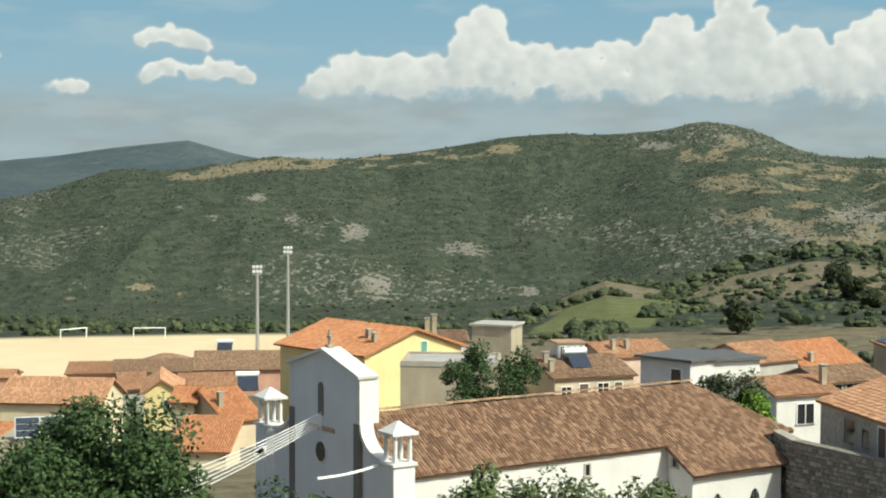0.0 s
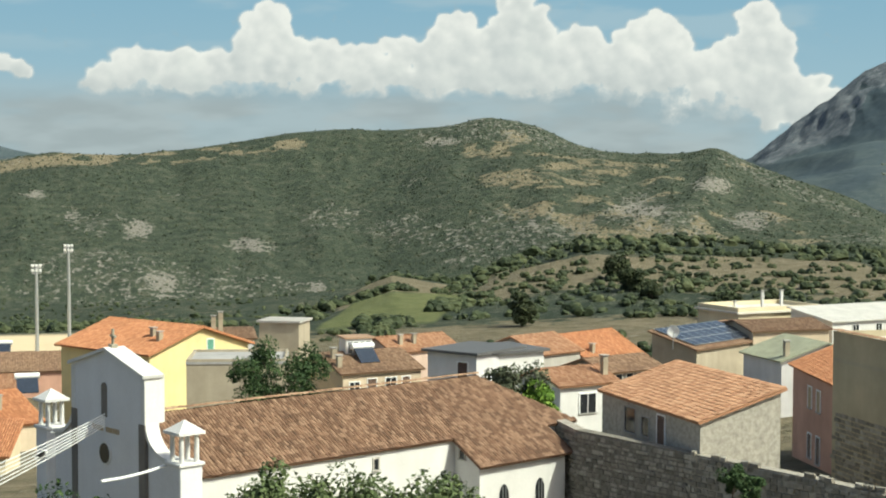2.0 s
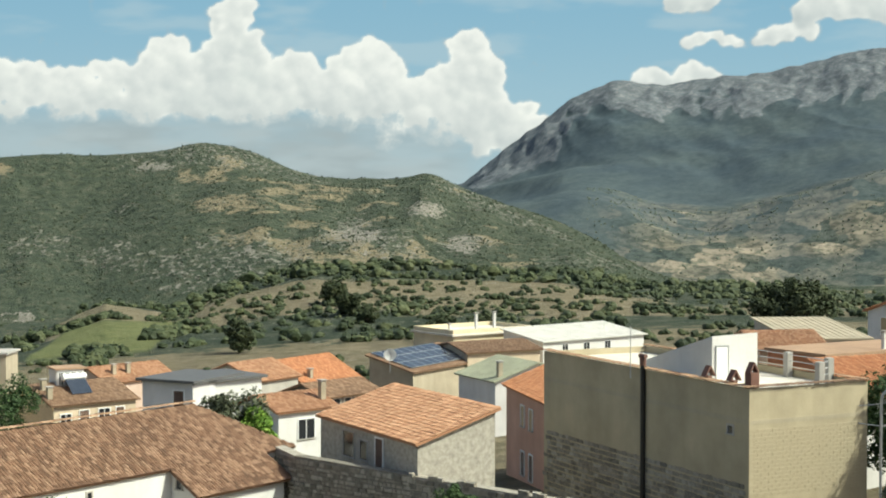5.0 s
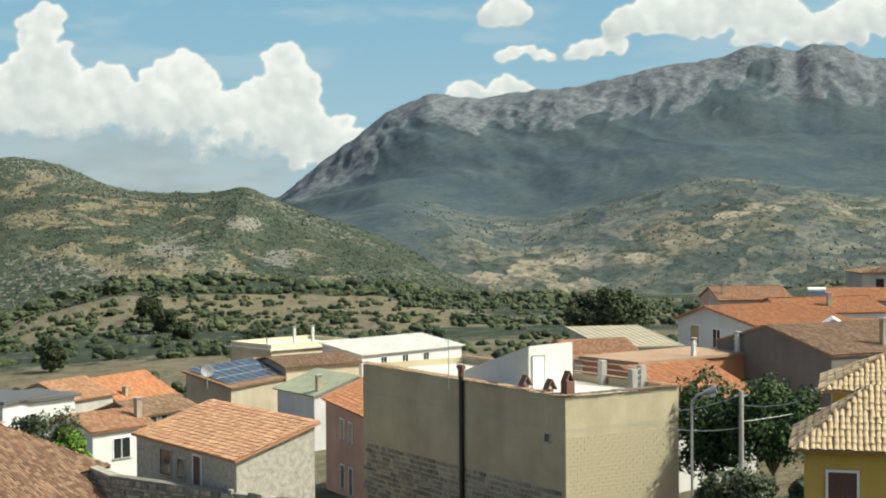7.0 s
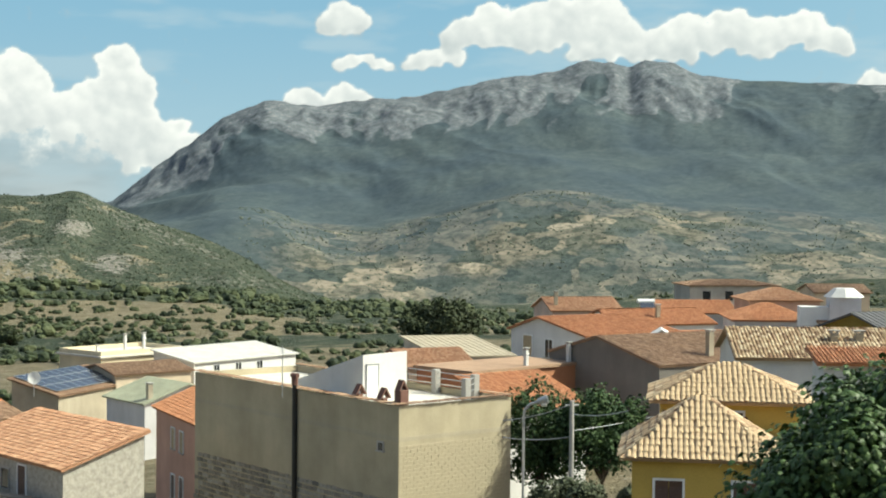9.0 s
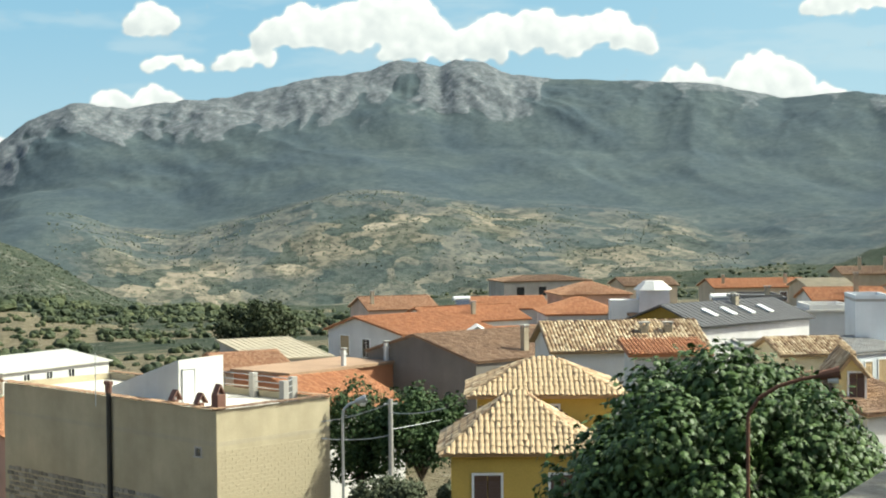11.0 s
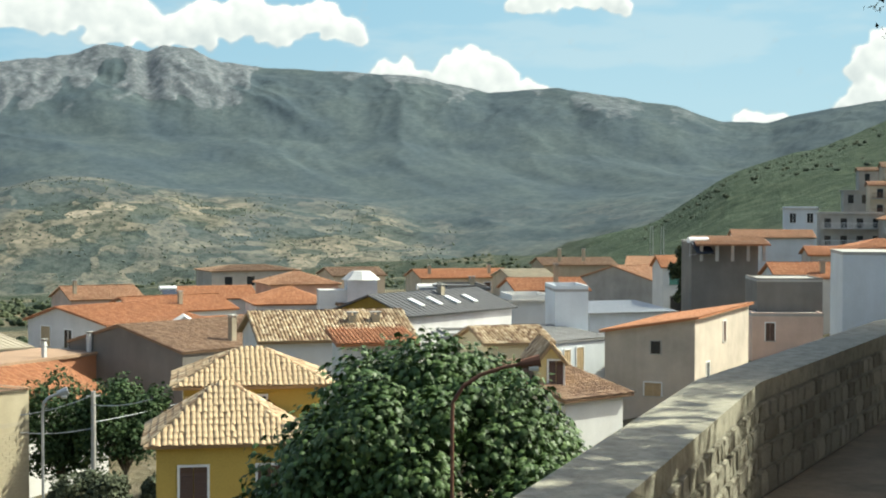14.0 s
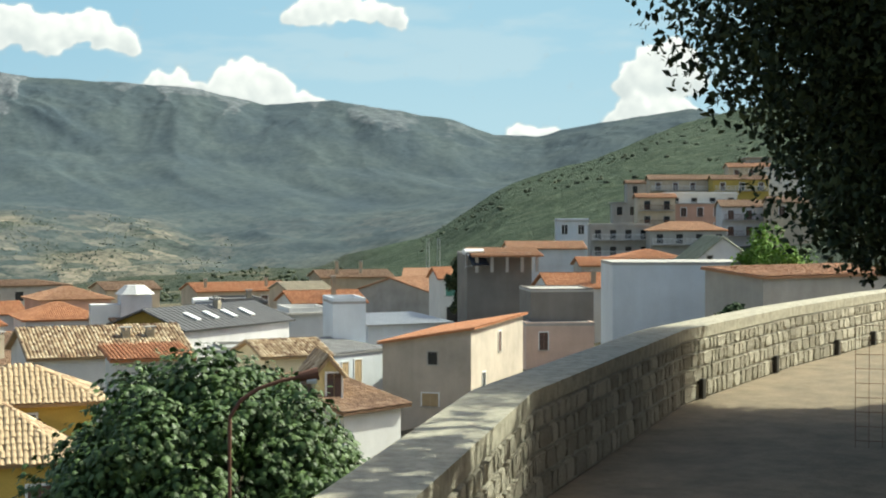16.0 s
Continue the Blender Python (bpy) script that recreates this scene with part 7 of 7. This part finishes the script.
for i in range(5):
    bm.faces.new((fa[i], fa[(i + 1) % 5], fb[(i + 1) % 5], fb[i]))
part("wall", bm, CREAM, ob)
for q in (-1, 1):
    bm = bmesh.new()
    slab(bm, [(1 + q * 1.35, -0.35, 1.5), (1 + q * 1.35, 3.2, 1.5), (1, 3.2, 2.36), (1, -0.35, 2.36)], 0.12)
    part("roof", bm, WHITE, ob)
for x in (0.55, 1.45):
    opening(ob, (x, 0, 0.5), (1, 0, 0), (0, -1, 0), 0.6, 0.9, "glass")

# glazed veranda on the cream house
ob = new("roof_veranda")
ob.matrix_world = Matrix.Translation((10.9, 143.2, -15.9)) @ Matrix.Rotation(radians(12), 4, "Z")
tagged(ob, "white glazed veranda box on the roof", "veranda")
bm = bmesh.new()
box(bm, 0, 0, 0, 2.6, 2.4, 1.7)
part("wall", bm, WHITE, ob)
bm = bmesh.new()
box(bm, -0.2, -0.2, 1.7, 2.8, 2.6, 1.85)
part("roof", bm, TILE_BROWN, ob)
for k in range(4):
    opening(ob, (0.4 + 0.6 * k, 0, 0.35), (1, 0, 0), (0, -1, 0), 0.36, 1.1, "glass")

# tiled loggia on the concrete tower house
ob = new("roof_loggia")
ob.matrix_world = Matrix.Translation((134.6, 83.6, -3.95)) @ Matrix.Rotation(radians(-50), 4, "Z")
tagged(ob, "open roof loggia with tile roof on posts", "loggia")
for x in (2.6, 4.2, 5.8, 7.4, 9.0):
    bm = bmesh.new()
    box(bm, x - 0.15, 0.1, 0, x + 0.15, 0.4, 1.75)
    part("post", bm, GREY, ob)
bm = bmesh.new()
box(bm, 2.4, 3.6, 0, 9.2, 3.9, 1.75)
part("back_wall", bm, WHITE, ob)
roof_slope(ob, [(2.0, -0.4, 1.75), (9.6, -0.4, 1.75), (9.6, 4.2, 2.5), (2.0, 4.2, 2.5)], TILE_RUST, 77)

# white domed stair hut
ob = new("stair_hut")
ob.matrix_world = Matrix.Translation((103.4, 98.6, -8.2)) @ Matrix.Rotation(radians(-40), 4, "Z")
tagged(ob, "whitewashed roof hut with faceted dome top", "hut")
bm = bmesh.new()
box(bm, -1.4, -1.4, 0, 1.4, 1.4, 3.0)
part("wall", bm, LILAC, ob)
bm = bmesh.new()
bmesh.ops.create_cone(bm, cap_ends=True, segments=8, radius1=1.85, radius2=0.9, depth=0.8, matrix=Matrix.Translation((0, 0, 3.4)))
part("dome", bm, WHITE, ob)
bm = bmesh.new()
box(bm, -4.0, -1.2, 0, -1.4, 1.2, 2.1)
part("annexe", bm, WHITE, ob)


# ---- football ground ----
def floodlight(x, y, base, h, label):
    ob = new("floodlight_mast")
    ob.location = (x, y, base)
    tagged(ob, label, "floodlight", "floodlights of the football ground")
    bm = bmesh.new()
    rod(bm, (0, 0, 0), (0, 0, h), 0.42, 0.26, 10)
    part("mast", bm, STEEL, ob)
    bm = bmesh.new()
    box(bm, -0.9, -0.15, h - 0.1, 0.9, 0.15, h + 0.1)
    box(bm, -0.9, -0.15, h + 0.9, 0.9, 0.15, h + 1.05)
    box(bm, -0.1, -0.1, h, 0.1, 0.1, h + 1.1)
    part("head_frame", bm, STEEL, ob)
    for i in (-0.7, 0, 0.7):
        for z in (h + 0.25, h + 1.2):
            bm = bmesh.new()
            box(bm, i - 0.26, -0.35, z, i + 0.26, 0.1, z + 0.5, 0, 0.05)
            part("lamp", bm, PAINT_WHITE, ob)


floodlight(-36.3, 297.8, -37, 19.0, "grey steel floodlight mast beside the pitch")
floodlight(-33.4, 328.3, -37, 21.3, "tall grey steel floodlight mast beside the pitch")


def goal(x, y, z, turn):
    ob = new("goal")
    ob.matrix_world = Matrix.Translation((x, y, z)) @ Matrix.Rotation(radians(turn), 4, "Z")
    tagged(ob, "white football goal frame on bare earth", "goal", "football goals")
    for px in (0, 7.3):
        bm = bmesh.new()
        rod(bm, (px, 0, 0), (px, 0, 2.44), 0.12, 0.12, 8)
        part("post", bm, PAINT_WHITE, ob)
    bm = bmesh.new()
    rod(bm, (-0.1, 0, 2.44), (7.4, 0, 2.44), 0.12, 0.12, 8)
    part("crossbar", bm, PAINT_WHITE, ob)


goal(-72.6, 357.0, ground_at(-72.6, 357.0), 8)
goal(-88.5, 352.0, ground_at(-88.5, 352.0), 50)


# ---- street lamps, pole and wires ----
def street_lamp(points, r, mat, label, head):
    """A post bent over at its top. points: its line, from the foot."""
    ob = new("street_lamp")
    ob.location = points[0]
    tagged(ob, label, "street lamp")
    o = Vector(points[0])
    bm = bmesh.new()
    tube(bm, [Vector(p) - o for p in points], r, 8)
    part("post", bm, mat, ob)
    d = (Vector(points[-1]) - Vector(points[-2])).normalized()
    e = Vector(points[-1]) - o
    bm = bmesh.new()
    rod(bm, e - d * 0.05, e + d * head, r * 2.2, r * 3.4, 10)
    lamp = part("lamp_head", bm, mat, ob)
    bm = bmesh.new()
    rod(bm, e + d * head * 0.3 - Vector((0, 0, r * 2.4)), e + d * head * 0.9 - Vector((0, 0, r * 3.2)), r * 1.8, r * 2.2, 10)
    part("lamp_glass", bm, PAINT_WHITE, lamp)


street_lamp([(20.6, 17.43, -12), (20.62, 17.42, -2.3), (20.63, 17.42, -1.75), (20.75, 17.27, -1.45), (20.95, 17.03, -1.25), (21.2, 16.72, -1.12), (21.42, 16.44, -1.05)], 0.035, RUST, "rusty curved street lamp before the fig tree", 0.3)
street_lamp([(44.98, 64.94, -17.5), (44.98, 64.94, -8.6), (45.02, 64.9, -8.2), (45.25, 64.76, -7.92), (45.6, 64.5, -7.78)], 0.07, STEEL, "grey curved street lamp with white head", 0.5)
ob = new("utility_pole")
ob.location = (47.6, 64.3, -18)
tagged(ob, "grey concrete utility pole with crossed wires", "utility pole")
bm = bmesh.new()
rod(bm, (0, 0, 0), (0, 0, 10.2), 0.17, 0.12, 10)
part("pole", bm, CONCRETE, ob)
bm = bmesh.new()
rod(bm, (-0.35, 0.1, 9.95), (0.35, -0.1, 9.95), 0.05, 0.05, 6)
part("crossarm", bm, STEEL, ob)
for a, b in (((0, 0, 10.0), (-2.2, 3.2, 8.9)), ((0, 0, 8.3), (-2.2, 3.2, 8.0)), ((0, 0, 9.5), (-9, -16.0, 12.0)), ((0, 0, 8.6), (14, 6, 8.5))):
    a, b = Vector(a), Vector(b)
    bm = bmesh.new()
    side = (b - a).cross(Vector((0, 0, 1))).normalized() * 0.022
    rings = []
    for i in range(9):
        p = a.lerp(b, i / 8) - Vector((0, 0, 0.6 * (i / 8) * (1 - i / 8)))
        rings.append([bm.verts.new(p + q) for q in (side, Vector((0, 0, 0.022)), -side, Vector((0, 0, -0.022)))])
    for r0, r1 in zip(rings, rings[1:]):
        for k in range(4):
            bm.faces.new((r0[k], r0[(k + 1) % 4], r1[(k + 1) % 4], r1[k]))
    part("wire", bm, STEEL, ob)
ob = new("roof_antenna")
ob.location = (38.4, 80.0, -8.8)
tagged(ob, "thin aerial mast on the roof terrace", "antenna")
bm = bmesh.new()
rod(bm, (0, 0, 0), (0, 0, 3.0), 0.03, 0.02, 6)
part("mast", bm, STEEL, ob)
bm = bmesh.new()
for k in range(5):
    rod(bm, (-0.35 + 0.05 * k, 0, 2.3 + 0.14 * k), (0.35 - 0.05 * k, 0, 2.3 + 0.14 * k), 0.012, 0.012, 5)
part("aerial_rods", bm, STEEL, ob)

# lattice masts on the far slope
for bx in (57.25, 57.65):
    x, y = bearing_place(bx, 330)
    g = ground_at(x, y)
    ob = new("radio_mast")
    ob.location = (x, y, g)
    tagged(ob, "thin grey lattice mast on the wooded slope", "mast", "masts on the slope")
    top = EYE + 330 * math.tan(radians(-0.75)) - g
    for i in range(3):
        q = 2 * math.pi * i / 3
        bm = bmesh.new()
        rod(bm, (0.55 * math.cos(q), 0.55 * math.sin(q), -0.5), (0.3 * math.cos(q), 0.3 * math.sin(q), top), 0.06, 0.05, 5)
        part("leg", bm, STEEL, ob)
    for k in range(int(top / 1.2)):
        q, w = 2 * math.pi * (k % 3) / 3, 2 * math.pi * ((k + 1) % 3) / 3
        bm = bmesh.new()
        rod(bm, (0.45 * math.cos(q), 0.45 * math.sin(q), k * 1.2), (0.42 * math.cos(w), 0.42 * math.sin(w), k * 1.2 + 1.2), 0.035, 0.035, 4)
        part("brace", bm, STEEL, ob)

# drain slots at the parapet's foot, black blocks standing in for the shade inside
for x, y in ((13.72, 5.72), (16.45, 5.97), (19.0, 6.08), (20.7, 6.12)):
    bm = bmesh.new()
    box(bm, x - PX - 0.035, y - PY - 0.05, 0.01, x - PX + 0.035, y - PY + 0.05, 0.2)
    part("drain_slot", bm, BLACKPIPE, parapet)

# wire mesh leaning by the paving's edge
ob = new("wire_mesh_panel")
ob.matrix_world = Matrix.Translation((11.48, 3.52, 0)) @ Matrix.Rotation(radians(-73), 4, "Z")
tagged(ob, "rusty wire mesh panel standing on the paving", "fence panel")
bm = bmesh.new()
for k in range(12):
    rod(bm, (k * 0.1, 0, 0), (k * 0.1, 0, 0.95), 0.002, 0.002, 4)
for k in range(9):
    rod(bm, (0, 0, 0.05 + k * 0.11), (1.1, 0, 0.05 + k * 0.11), 0.002, 0.002, 4)
part("mesh", bm, RUST, ob)
